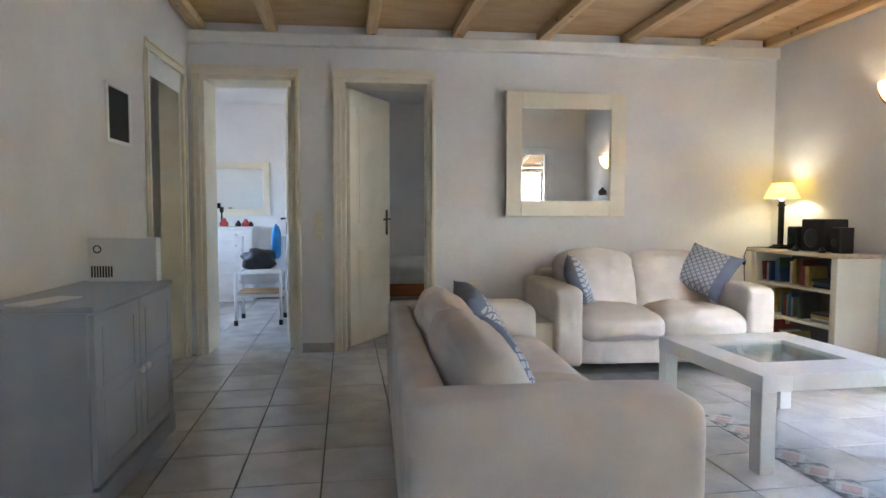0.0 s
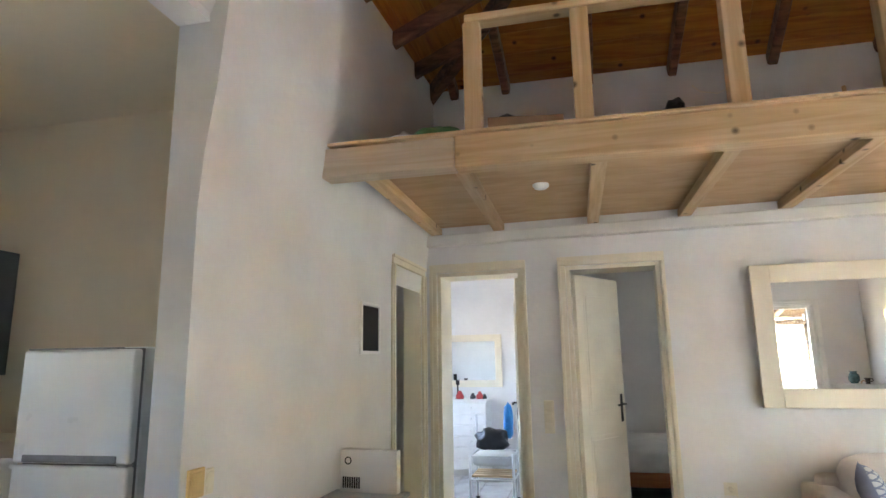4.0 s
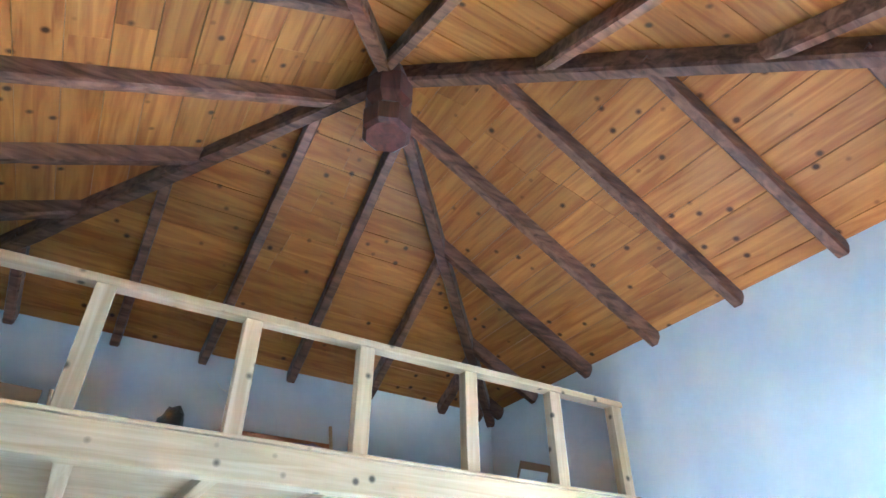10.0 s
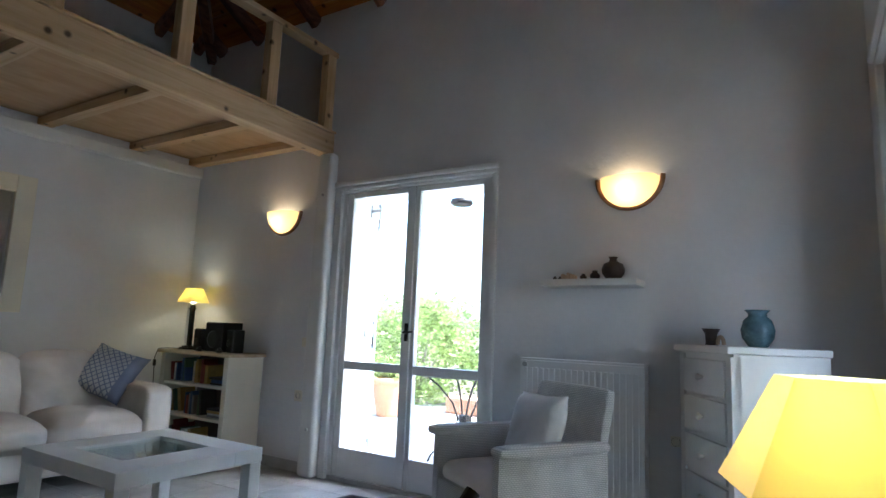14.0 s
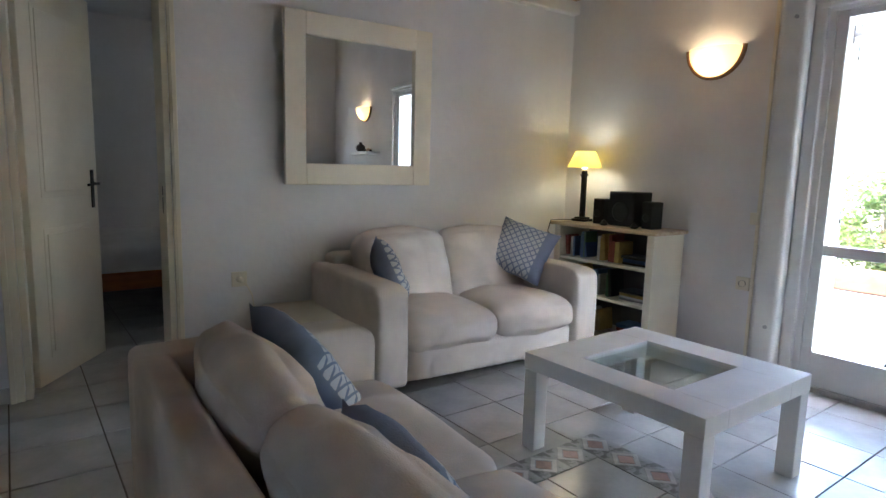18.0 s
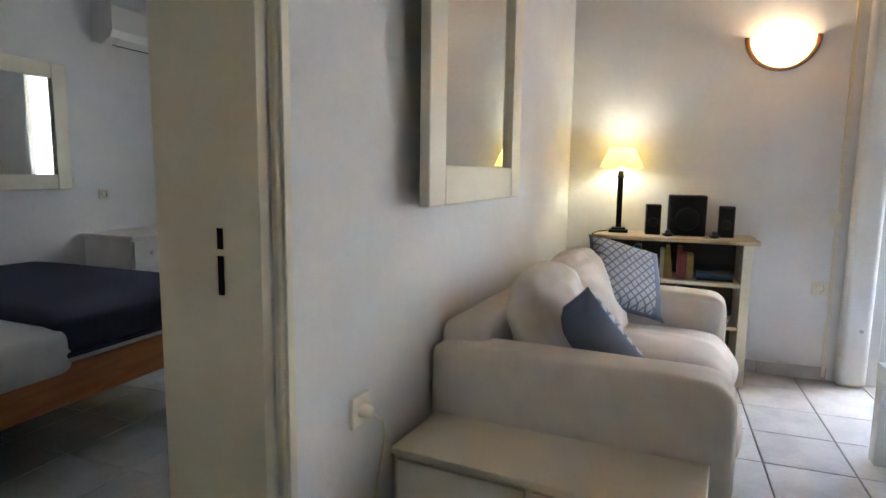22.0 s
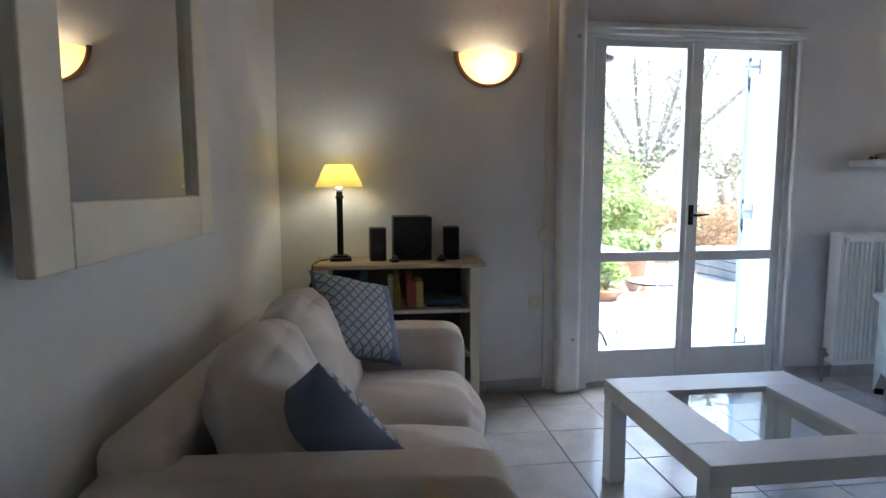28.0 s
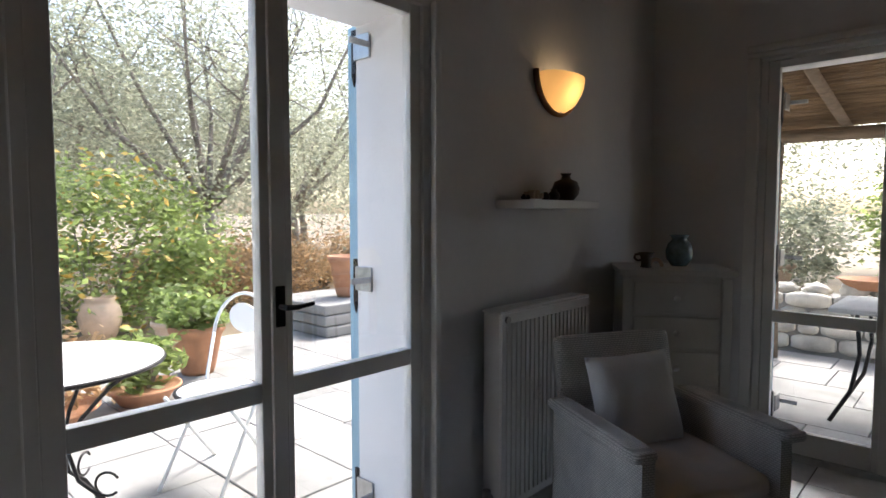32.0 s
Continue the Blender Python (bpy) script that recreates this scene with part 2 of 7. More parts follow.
GREY_BLUE = mat("grey_blue_paint", (0.43, 0.475, 0.53), 0.38, var=0.06, scale=4, fine=60, bump=0.06)
BLACK = mat("black_plastic", (0.012, 0.012, 0.013), 0.4, var=0.1, scale=20)
IRON = mat("dark_iron", (0.022, 0.02, 0.02), 0.45, 0.6, var=0.2, scale=30)
METAL = mat("zinc_metal", (0.45, 0.45, 0.45), 0.35, 0.9, var=0.1, scale=30)
MIRROR = mat("mirror_silver", (0.86, 0.88, 0.86), 0.015, 1.0, var=0.0, bump=0.0)
MIRROR.node_tree.nodes["Principled BSDF"].inputs["Roughness"].default_value = 0.01
for _l in list(MIRROR.node_tree.nodes["Principled BSDF"].inputs["Roughness"].links):
    MIRROR.node_tree.links.remove(_l)
GLASS = glassy("clear_glass")
TABLE_GLASS = glassy("table_glass", (0.86, 0.9, 0.88), 0.02)
WICKER = mat("white_wicker", (0.70, 0.67, 0.62), 0.7, var=0.08, scale=10, fine=120, bump=0.6)
ENAMEL = mat("white_enamel", (0.82, 0.82, 0.81), 0.3, var=0.02, scale=6, bump=0.02)
TERRACOTTA = mat("terracotta", (0.47, 0.235, 0.13), 0.85, var=0.15, scale=8, fine=60)
PALE_CLAY = mat("pale_clay", (0.62, 0.46, 0.33), 0.85, var=0.12, scale=8, fine=60)
PAVING = mat("pale_stone_paving", (0.29, 0.28, 0.262), 0.8, var=0.2, scale=2.6, fine=30, bump=0.4, obj_var=0.07)
STONE = mat("pale_rubble_stone", (0.62, 0.58, 0.5), 0.9, var=0.16, scale=5, fine=30, bump=0.8, obj_var=0.12)
EARTH = mat("dry_earth", (0.22, 0.17, 0.11), 0.95, var=0.2, scale=1.5, fine=20, bump=0.8)
SHUTTER = mat("pale_blue_paint", (0.30, 0.47, 0.58), 0.5, var=0.06, scale=5)
ORANGE_WOOD = wood("orange_wood", (0.46, 0.17, 0.05), (0.34, 0.11, 0.03), 0.4, (2, 12, 12), 2.0)
NAVY = mat("navy_quilt", (0.02, 0.024, 0.06), 0.95, var=0.12, scale=12, fine=120, bump=0.5)
CURTAIN = leafy(mat("beige_curtain", (0.76, 0.70, 0.59), 0.95, var=0.06, scale=8, fine=150, bump=0.3))
LINEN = mat("white_linen", (0.72, 0.71, 0.69), 0.95, var=0.05, scale=6, fine=150, bump=0.3, crease=0.5)
RIM = mat("brown_ceramic", (0.30, 0.15, 0.07), 0.6, var=0.15, scale=20)
# near-black colour that stands for the shade inside the bookcase
RECESS_SHADE = mat("recess_shade", (0.10, 0.085, 0.07), 0.8)
WORN_TOP = wood("worn_cream_wood", (0.62, 0.50, 0.33), (0.42, 0.29, 0.15), 0.5, (9, 1.5, 9), 2.5)
def lit_shell(name, colour, through, own):
    """Frosted glass or cloth in front of a lamp: it scatters the lamp's light and glows a little itself."""
    m = bpy.data.materials.new(name)
    m.use_nodes = True
    nt = m.node_tree
    b = nt.nodes["Principled BSDF"]
    b.inputs["Base Color"].default_value, b.inputs["Roughness"].default_value = (*colour, 1), 0.4
    b.inputs["Emission Color"].default_value, b.inputs["Emission Strength"].default_value = (*through, 1), own
    tl, mx = nt.nodes.new("ShaderNodeBsdfTranslucent"), nt.nodes.new("ShaderNodeMixShader")
    tl.inputs["Color"].default_value = (*through, 1)
    mx.inputs[0].default_value = 0.6
    nt.links.new(b.outputs[0], mx.inputs[1])
    nt.links.new(tl.outputs[0], mx.inputs[2])
    nt.links.new(mx.outputs[0], nt.nodes["Material Output"].inputs["Surface"])
    return m


LAMP_SHADE = lit_shell("lit_cream_shade", (0.88, 0.80, 0.50), (0.86, 0.72, 0.28), 0.02)
SCONCE_GLASS = lit_shell("lit_frosted_glass", (0.92, 0.82, 0.62), (1.0, 0.68, 0.30), 0.05)
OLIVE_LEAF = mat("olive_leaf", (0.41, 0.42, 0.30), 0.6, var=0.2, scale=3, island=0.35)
GREEN_LEAF = mat("green_leaf", (0.27, 0.34, 0.11), 0.55, var=0.2, scale=3, island=0.4)
DRY_LEAF = mat("dry_leaf", (0.45, 0.30, 0.16), 0.8, var=0.2, scale=3, island=0.4)
FLOWER = mat("yellow_orange_petal", (0.62, 0.42, 0.10), 0.7, var=0.2, scale=3, island=0.4)
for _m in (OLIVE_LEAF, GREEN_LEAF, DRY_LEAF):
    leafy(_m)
BARK = mat("grey_bark", (0.26, 0.22, 0.18), 0.95, var=0.25, scale=6, fine=40, bump=1.0)


def printed(name, ground, ink, pitch, zone, front):
    """Cotton with a printed lattice of small leaves over the part of the cloth where the local x is below zone."""
    m = mat(name, ground, 0.95, var=0.08, scale=6, fine=240, bump=0.35, spec=0.1)
    nt = m.node_tree
    b = nt.nodes["Principled BSDF"]
    old = b.inputs["Base Color"].links[0].from_socket
    tc, sp = nt.nodes.new("ShaderNodeTexCoord"), nt.nodes.new("ShaderNodeSeparateXYZ")
    nt.links.new(tc.outputs["Object"], sp.inputs[0])

    def node(op, a, c=None, d=None):
        n = nt.nodes.new("ShaderNodeMath")
        n.operation = op
        for k, v in enumerate((a, c, d)):
            if v is None:
                continue
            if isinstance(v, (int, float)):
                n.inputs[k].default_value = v
            else:
                nt.links.new(v, n.inputs[k])
        return n.outputs[0]
    k = math.pi / pitch
    u = node("ADD", node("MULTIPLY", sp.outputs["X"], k), node("MULTIPLY", sp.outputs["Z"], k))
    v = node("SUBTRACT", node("MULTIPLY", sp.outputs["X"], k), node("MULTIPLY", sp.outputs["Z"], k))
    lattice = node("GREATER_THAN", node("MINIMUM", node("ABSOLUTE", node("SINE", u)), node("ABSOLUTE", node("SINE", v))), 0.36)
    part_of = node("MULTIPLY", node("LESS_THAN", sp.outputs["X"], zone), node("MULTIPLY", node("LESS_THAN", node("ABSOLUTE", sp.outputs["Z"]), 0.19), node("GREATER_THAN", node("MULTIPLY", sp.outputs["Y"], front), 0.012)))
    mx = nt.nodes.new("ShaderNodeMix")
    mx.data_type = "RGBA"
    nt.links.new(node("MULTIPLY", lattice, part_of), mx.inputs[0])
    nt.links.new(old, mx.inputs[6])
    mx.inputs[7].default_value = (*ink, 1)
    nt.links.new(mx.outputs[2], b.inputs["Base Color"])
    return m


PRINT = printed("blue_printed_cotton", (0.235, 0.275, 0.385), (0.54, 0.57, 0.60), 0.046, 0.12, -1)
PRINT_BLUE = printed("bright_blue_printed_cotton", (0.235, 0.285, 0.40), (0.60, 0.63, 0.68), 0.046, 0.12, 1)
PINK = mat("pink_tile", (0.42, 0.27, 0.23), 0.3, var=0.08, scale=30)
BAND = mat("grey_band_tile", (0.33, 0.33, 0.32), 0.28, var=0.15, scale=20, obj_var=0.08)
BAND_WHITE = mat("white_band_tile", (0.62, 0.61, 0.59), 0.25, var=0.06, scale=20)
WEAVE = mat("white_weave", (0.78, 0.76, 0.72), 0.7, var=0.08, scale=10, bump=0.0)
_nt = WEAVE.node_tree
_br = _nt.nodes.new("ShaderNodeTexBrick")
_br.inputs["Scale"].default_value, _br.inputs["Mortar Size"].default_value, _br.inputs["Mortar Smooth"].default_value = 32.0, 0.07, 0.8
_br.inputs["Color1"].default_value = _br.inputs["Color2"].default_value = (1, 1, 1, 1)
_br.inputs["Mortar"].default_value = (0, 0, 0, 1)
_cx, _sx, _ax = _nt.nodes.new("ShaderNodeTexCoord"), _nt.nodes.new("ShaderNodeSeparateXYZ"), _nt.nodes.new("ShaderNodeCombineXYZ")
_pl = _nt.nodes.new("ShaderNodeMath")
_nt.links.new(_cx.outputs["Object"], _sx.inputs[0])
_nt.links.new(_sx.outputs["X"], _pl.inputs[0])
_nt.links.new(_sx.outputs["Y"], _pl.inputs[1])
_nt.links.new(_pl.outputs[0], _ax.inputs["X"])
_nt.links.new(_sx.outputs["Z"], _ax.inputs["Y"])
_nt.links.new(_ax.outputs[0], _br.inputs["Vector"])
_bw = _nt.nodes.new("ShaderNodeBump")
_bw.inputs["Strength"].default_value, _bw.inputs["Distance"].default_value = 1.0, 0.006
_nt.links.new(_br.outputs["Color"], _bw.inputs["Height"])
_nt.links.new(_bw.outputs["Normal"], _nt.nodes["Principled BSDF"].inputs["Normal"])
_wh = _nt.nodes.new("ShaderNodeMix")
_wh.data_type, _wh.blend_type = "RGBA", "MULTIPLY"
_wh.inputs[0].default_value = 0.35
_pb = _nt.nodes["Principled BSDF"]
_nt.links.new(_pb.inputs["Base Color"].links[0].from_socket, _wh.inputs[6])
_nt.links.new(_br.outputs["Color"], _wh.inputs[7])
_nt.links.new(_wh.outputs[2], _pb.inputs["Base Color"])
REED = wood("dry_reed", (0.33, 0.225, 0.13), (0.13, 0.085, 0.05), 0.9, (1, 30, 1), 3.0)
OLD_WOOD = wood("weathered_wood", (0.22, 0.16, 0.11), (0.10, 0.07, 0.045), 0.9, (2, 10, 10), 2.0)
BLUE_GLAZE = mat("blue_glaze", (0.13, 0.21, 0.25), 0.25, var=0.25, scale=14)
BROWN_POT = mat("dark_brown_clay", (0.05, 0.03, 0.022), 0.5, var=0.2, scale=20)
CARD = mat("brown_cardboard", (0.36, 0.23, 0.13), 0.9, var=0.08, scale=8)
GREEN_BAG = mat("green_plastic_bag", (0.05, 0.16, 0.05), 0.35, var=0.2, scale=12, bump=0.8)
BLACK_BAG = mat("black_plastic_bag", (0.015, 0.017, 0.022), 0.35, var=0.2, scale=12, bump=0.8)
PINK_CLOTH = mat("pink_cloth", (0.34, 0.19, 0.22), 0.95, var=0.2, scale=25)
AC_PLASTIC = mat("ivory_plastic", (0.74, 0.73, 0.70), 0.4, var=0.03, scale=6, bump=0.02)
SWITCH = mat("cream_plastic", (0.78, 0.73, 0.60), 0.35, var=0.03, scale=30, bump=0.0)
YELLOWED = mat("yellowed_plastic", (0.66, 0.47, 0.20), 0.4, var=0.05, scale=20, bump=0.0)
GRIP = mat("grey_plastic_grip", (0.22, 0.22, 0.23), 0.5, var=0.08, scale=20)
RED = mat("red_ornament", (0.45, 0.04, 0.04), 0.4, var=0.1, scale=20)
CYAN = mat("bright_blue_bag", (0.02, 0.22, 0.55), 0.4, var=0.15, scale=14)
KITCHEN_TOP = wood("brown_worktop", (0.34, 0.19, 0.10), (0.23, 0.12, 0.06), 0.35, (2, 10, 10), 2.0)
GREY_KITCHEN = mat("grey_blue_kitchen_paint", (0.115, 0.135, 0.155), 0.45, var=0.08, scale=5)
BOOKS = [mat("book_" + n, c, 0.6, var=0.1, scale=20) for n, c in (("red", (0.24, 0.05, 0.04)), ("blue", (0.05, 0.10, 0.22)), ("ochre", (0.42, 0.28, 0.08)), ("white", (0.55, 0.53, 0.48)), ("green", (0.07, 0.14, 0.08)), ("black", (0.03, 0.03, 0.03)), ("grey", (0.28, 0.27, 0.26)))]
# ---- geometry helpers ----
def box(bm, x0, y0, z0, x1, y1, z1, bev=0.0, seg=2, m=None):
    t = bmesh.new()
    bmesh.ops.create_cube(t, size=1)
    for v in t.verts:
        v.co = ((x0 + x1) / 2 + v.co.x * abs(x1 - x0), (y0 + y1) / 2 + v.co.y * abs(y1 - y0), (z0 + z1) / 2 + v.co.z * abs(z1 - z0))
    if bev:
        bmesh.ops.bevel(t, geom=t.edges[:], offset=bev, segments=seg, profile=0.5, affect="EDGES")
    return merge(bm, t, m)


def merge(bm, t, m=None):
    if m is not None:
        t.transform(m)
    vs = [bm.verts.new(v.co) for v in t.verts]
    t.verts.index_update()
    for f in t.faces:
        bm.faces.new([vs[v.index] for v in f.verts])
    t.free()
    return bm


def cyl(bm, p, q, r0, r1=None, n=12, cap=True):
    return tube(bm, [p, q], [r0, r0 if r1 is None else r1], n, cap)


def tube(bm, pts, r, n=8, cap=True):
    pts = [Vector(p) for p in pts]
    rs = r if isinstance(r, (list, tuple)) else [r] * len(pts)
    rings, side = [], None
    for i, p in enumerate(pts):
        d = (pts[min(i + 1, len(pts) - 1)] - pts[max(i - 1, 0)]).normalized()
        if side is None:
            side = d.orthogonal().normalized()
        side = (side - d * side.dot(d)).normalized()
        up = d.cross(side)
        rings.append([bm.verts.new(p + (side * math.cos(a) + up * math.sin(a)) * rs[i]) for a in (2 * math.pi * k / n for k in range(n))])
    for a, b in zip(rings, rings[1:]):
        for k in range(n):
            bm.faces.new((a[k], a[(k + 1) % n], b[(k + 1) % n], b[k]))
    if cap:
        bm.faces.new(rings[0][::-1])
        bm.faces.new(rings[-1])
    return bm


def lathe(bm, profile, n=24, c=(0, 0, 0), a0=0.0, a1=2 * math.pi):
    full = abs(a1 - a0 - 2 * math.pi) < 1e-6
    cols = n if full else n + 1
    rings = []
    for r, z in profile:
        rings.append([bm.verts.new((c[0] + r * math.cos(a0 + (a1 - a0) * k / n), c[1] + r * math.sin(a0 + (a1 - a0) * k / n), c[2] + z)) for k in range(cols)])
    for a, b in zip(rings, rings[1:]):
        for k in range(n):
            j = (k + 1) % cols
            bm.faces.new((a[k], a[j], b[j], b[k]))
    return bm


def sheet(bm, quad, th):
    """A slab on four corners, th thick along its normal."""
    q = [Vector(p) for p in quad]
    nrm = (q[1] - q[0]).cross(q[2] - q[0]).normalized() * th
    a, b = [bm.verts.new(p) for p in q], [bm.verts.new(p + nrm) for p in q]
    bm.faces.new(a[::-1])
    bm.faces.new(b)
    for k in range(len(q)):
        bm.faces.new((a[k], a[(k + 1) % len(q)], b[(k + 1) % len(q)], b[k]))
    return bm


def pillow(bm, w, h, d, n=12, ear=0.06, seed=0, dent=0.0, m=None):
    """A stuffed cushion standing in the xz plane: w wide, h high, d thick."""
    t = bmesh.new()
    grid = {}
    for s in (-1, 1):
        for i in range(n + 1):
            for j in range(n + 1):
                u, v = 2 * i / n - 1, 2 * j / n - 1
                if s == 1 and (abs(u) == 1 or abs(v) == 1):
                    grid[s, i, j] = grid[-1, i, j]
                    continue
                puff = ((1 - u ** 4) * (1 - v ** 4)) ** 0.55
                pinch = 1 - ear * (1 - u * u) * abs(v) ** 3, 1 - ear * (1 - v * v) * abs(u) ** 3
                wob = noise.noise(Vector((u * 1.7 + seed, v * 1.7, s * 3.0))) * 0.18 + noise.noise(Vector((u * 5 + seed, v * 5, s * 3.0))) * 0.05
                y = s * d / 2 * puff * (1 + wob) - dent * (1 - u * u) * (1 - v * v)
                grid[s, i, j] = t.verts.new((u * w / 2 * pinch[1], y, v * h / 2 * pinch[0]))
    for s in (-1, 1):
        for i in range(n):
            for j in range(n):
                q = (grid[s, i, j], grid[s, i + 1, j], grid[s, i + 1, j + 1], grid[s, i, j + 1])
                t.faces.new(q if s < 0 else q[::-1])
    return merge(bm, t, m)


def creased(bm, amount, seed, scale=5.0):
    """Soft folds and dents pressed into an upholstered skin."""
    bm.normal_update()
    moves = []
    for v in bm.verts:
        p = v.co
        warp = noise.noise_vector(p * 3.0 + Vector((seed, 0, 0))) * 0.10
        q = Vector((p.x * 0.8, p.y, p.z * 1.25)) + warp
        fold = 1 - abs(noise.noise(q * scale + Vector((seed, 5, 2)))) * 2.6
        soft = noise.noise(p * 3.2 + Vector((0, seed, 0)))
        moves.append((v, v.normal * amount * (max(fold, 0) ** 2 * 0.9 + soft * 0.9)))
    for v, d in moves:
        v.co += d


def slab(bm, x0, y0, z0, x1, y1, z1, r=0.05, n=10, crown=0.02, seed=0, m=None, e=0.8):
    """An upholstered block with soft edges and a slightly crowned, uneven skin."""
    t = bmesh.new()
    bmesh.ops.create_cube(t, size=1)
    bmesh.ops.subdivide_edges(t, edges=t.edges[:], cuts=n, use_grid_fill=True)
    cx, cy, cz = (x0 + x1) / 2, (y0 + y1) / 2, (z0 + z1) / 2
    hx, hy, hz = abs(x1 - x0) / 2, abs(y1 - y0) / 2, abs(z1 - z0) / 2
    rr = min(r, hx * 0.95, hy * 0.95, hz * 0.95)
    for v in t.verts:
        u = Vector((v.co.x * 2, v.co.y * 2, v.co.z * 2))
        ux, uy, uz = (math.copysign(abs(a) ** e, a) for a in u)
        p = Vector((ux * hx, uy * hy, uz * hz))
        inner = Vector((max(-hx + rr, min(hx - rr, p.x)), max(-hy + rr, min(hy - rr, p.y)), max(-hz + rr, min(hz - rr, p.z))))
        d = p - inner
        if d.length > 1e-9:
            p = inner + d.normalized() * rr
        w = 1 + noise.noise(Vector((p.x * 4 + seed, p.y * 4, p.z * 4))) * 0.6
        if abs(u.z) > 0.99:
            p.z += math.copysign(crown * (1 - u.x ** 2) * (1 - u.y ** 2) * w, u.z)
        if abs(u.y) > 0.99:
            p.y += math.copysign(crown * 0.5 * (1 - u.x ** 2) * (1 - u.z ** 2) * w, u.y)
        if abs(u.x) > 0.99:
            p.x += math.copysign(crown * 0.5 * (1 - u.y ** 2) * (1 - u.z ** 2) * w, u.x)
        v.co = p + Vector((cx, cy, cz))
    return merge(bm, t, m)


def mesh_of(name, bm, material, smooth=False):
    bmesh.ops.recalc_face_normals(bm, faces=bm.faces[:])
    me = bpy.data.meshes.new(name)
    bm.to_mesh(me)
    bm.free()
    me.materials.append(material)
    if smooth:
        me.polygons.foreach_set("use_smooth", [True] * len(me.polygons))
    return me


def part(name, bm, material, parent, label="", smooth=False, m=None):
    ob = new(name, mesh_of(name, bm, material, smooth))
    ob.parent = parent
    if m is not None:
        ob.matrix_basis = m
    if label:
        ob["label"] = label
    return ob


def thing(name, m, label, category, group=""):
    ob = new(name)
    ob.empty_display_size = 0.1
    ob.matrix_basis = m
    return tagged(ob, label, category, group)


def solo(name, bm, material, label, category, group="", kind="", smooth=False, m=None):
    ob = new(name, mesh_of(name, bm, material, smooth))
    if m is not None:
        ob.matrix_basis = m
    return tagged(ob, label, category, group, kind)


def setting(name, bm, material, label, smooth=False):
    return solo(name, bm, material, label, name.split("_")[0], kind="structure", smooth=smooth)


def B():
    return bmesh.new()


def wall_mesh(p, q, th, z0, z1, holes=()):
    """Wall from p to q, th thick to the right of that way (negative: left); holes (s0, s1, za, zb) along it."""
    bm = B()
    p, q = Vector((*p, 0)), Vector((*q, 0))
    d = (q - p).normalized()
    nrm = Vector((d.y, -d.x, 0)) * th
    length = (q - p).length

    def piece(s0, s1, za, zb):
        if s1 - s0 < 1e-4 or zb - za < 1e-4:
            return
        base = [p + d * s0, p + d * s1, p + d * s1 + nrm, p + d * s0 + nrm]
        lo, hi = [bm.verts.new((v.x, v.y, za)) for v in base], [bm.verts.new((v.x, v.y, zb)) for v in base]
        bm.faces.new(lo), bm.faces.new(hi[::-1])
        for k in range(4):
            bm.faces.new((lo[k], lo[(k + 1) % 4], hi[(k + 1) % 4], hi[k]))
    s = 0
    for a, b, za, zb in sorted(holes):
        piece(s, a, z0, z1)
        piece(a, b, z0, za)
        piece(a, b, zb, z1)
        s = b
    piece(s, length, z0, z1)
    return bm
# ---- large structure ----
XE, YN, YS, XW = 3.765, 4.63, -0.35, -1.0
NT = -4.004                                     # turn of the north wall, degrees


def north(x):
    return 4.80 - 0.07 * (x - 1.3)


WA, WB = (-1.04, 2.10), (-0.91, 4.955)         # the west wall's face runs slightly askew
TOP = 3.82
ED0, ED1 = 1.60, 2.865                         # east french door opening
SD0, SD1 = 1.982, 3.178                           # south french door opening

setting("wall_east", wall_mesh((XE, 8.2), (XE, -0.8), -0.42, -0.3, TOP + 0.1, [(1.55, 2.05, 0.9, 2.1), (8.2 - ED1, 8.2 - ED0, 0.0, 2.068)]), PLASTER, "white plastered wall with a french door")
setting("wall_north", wall_mesh((-3.2, north(-3.2)), (XE, north(XE)), -0.30, -0.3, TOP + 0.1, [(2.401, 3.103, -0.04, 2.12), (3.448, 4.138, -0.04, 2.12)]), PLASTER, "white plastered wall with two doorways")
setting("wall_west", wall_mesh(WB, WA, 0.14, -0.3, TOP + 0.1, [(0.12, 0.76, -0.04, 2.09)]), PLASTER, "white plastered wall with a bathroom doorway")
setting("wall_lintel", wall_mesh(WA, (-1.04, YS), 0.14, 2.74, TOP + 0.1), PLASTER, "white plastered wall above the kitchen opening")
setting("wall_south", wall_mesh((XE, YS), (-3.2, YS), -0.42, -0.3, TOP + 0.1, [(XE - SD1, XE - SD0, 0.0, 2.135)]), PLASTER, "white plastered wall with a french door")
setting("wall_kitchen_north", wall_mesh((-3.1, 2.86), (-1.16, 2.86), -0.1, -0.3, 2.8), KITCHEN_PLASTER, "cream plastered kitchen wall")
setting("wall_kitchen_west", wall_mesh((-3.1, YS), (-3.1, 2.86), -0.2, -0.3, 2.8, [(1.05, 1.5, 1.45, 1.9)]), KITCHEN_PLASTER, "cream plastered kitchen wall with an added unseen window")
bm = B()
box(bm, -3.3, YS, 2.78, -1.08, 2.86, 2.88)
setting("ceiling_kitchen", bm, KITCHEN_PLASTER, "cream plastered kitchen ceiling")
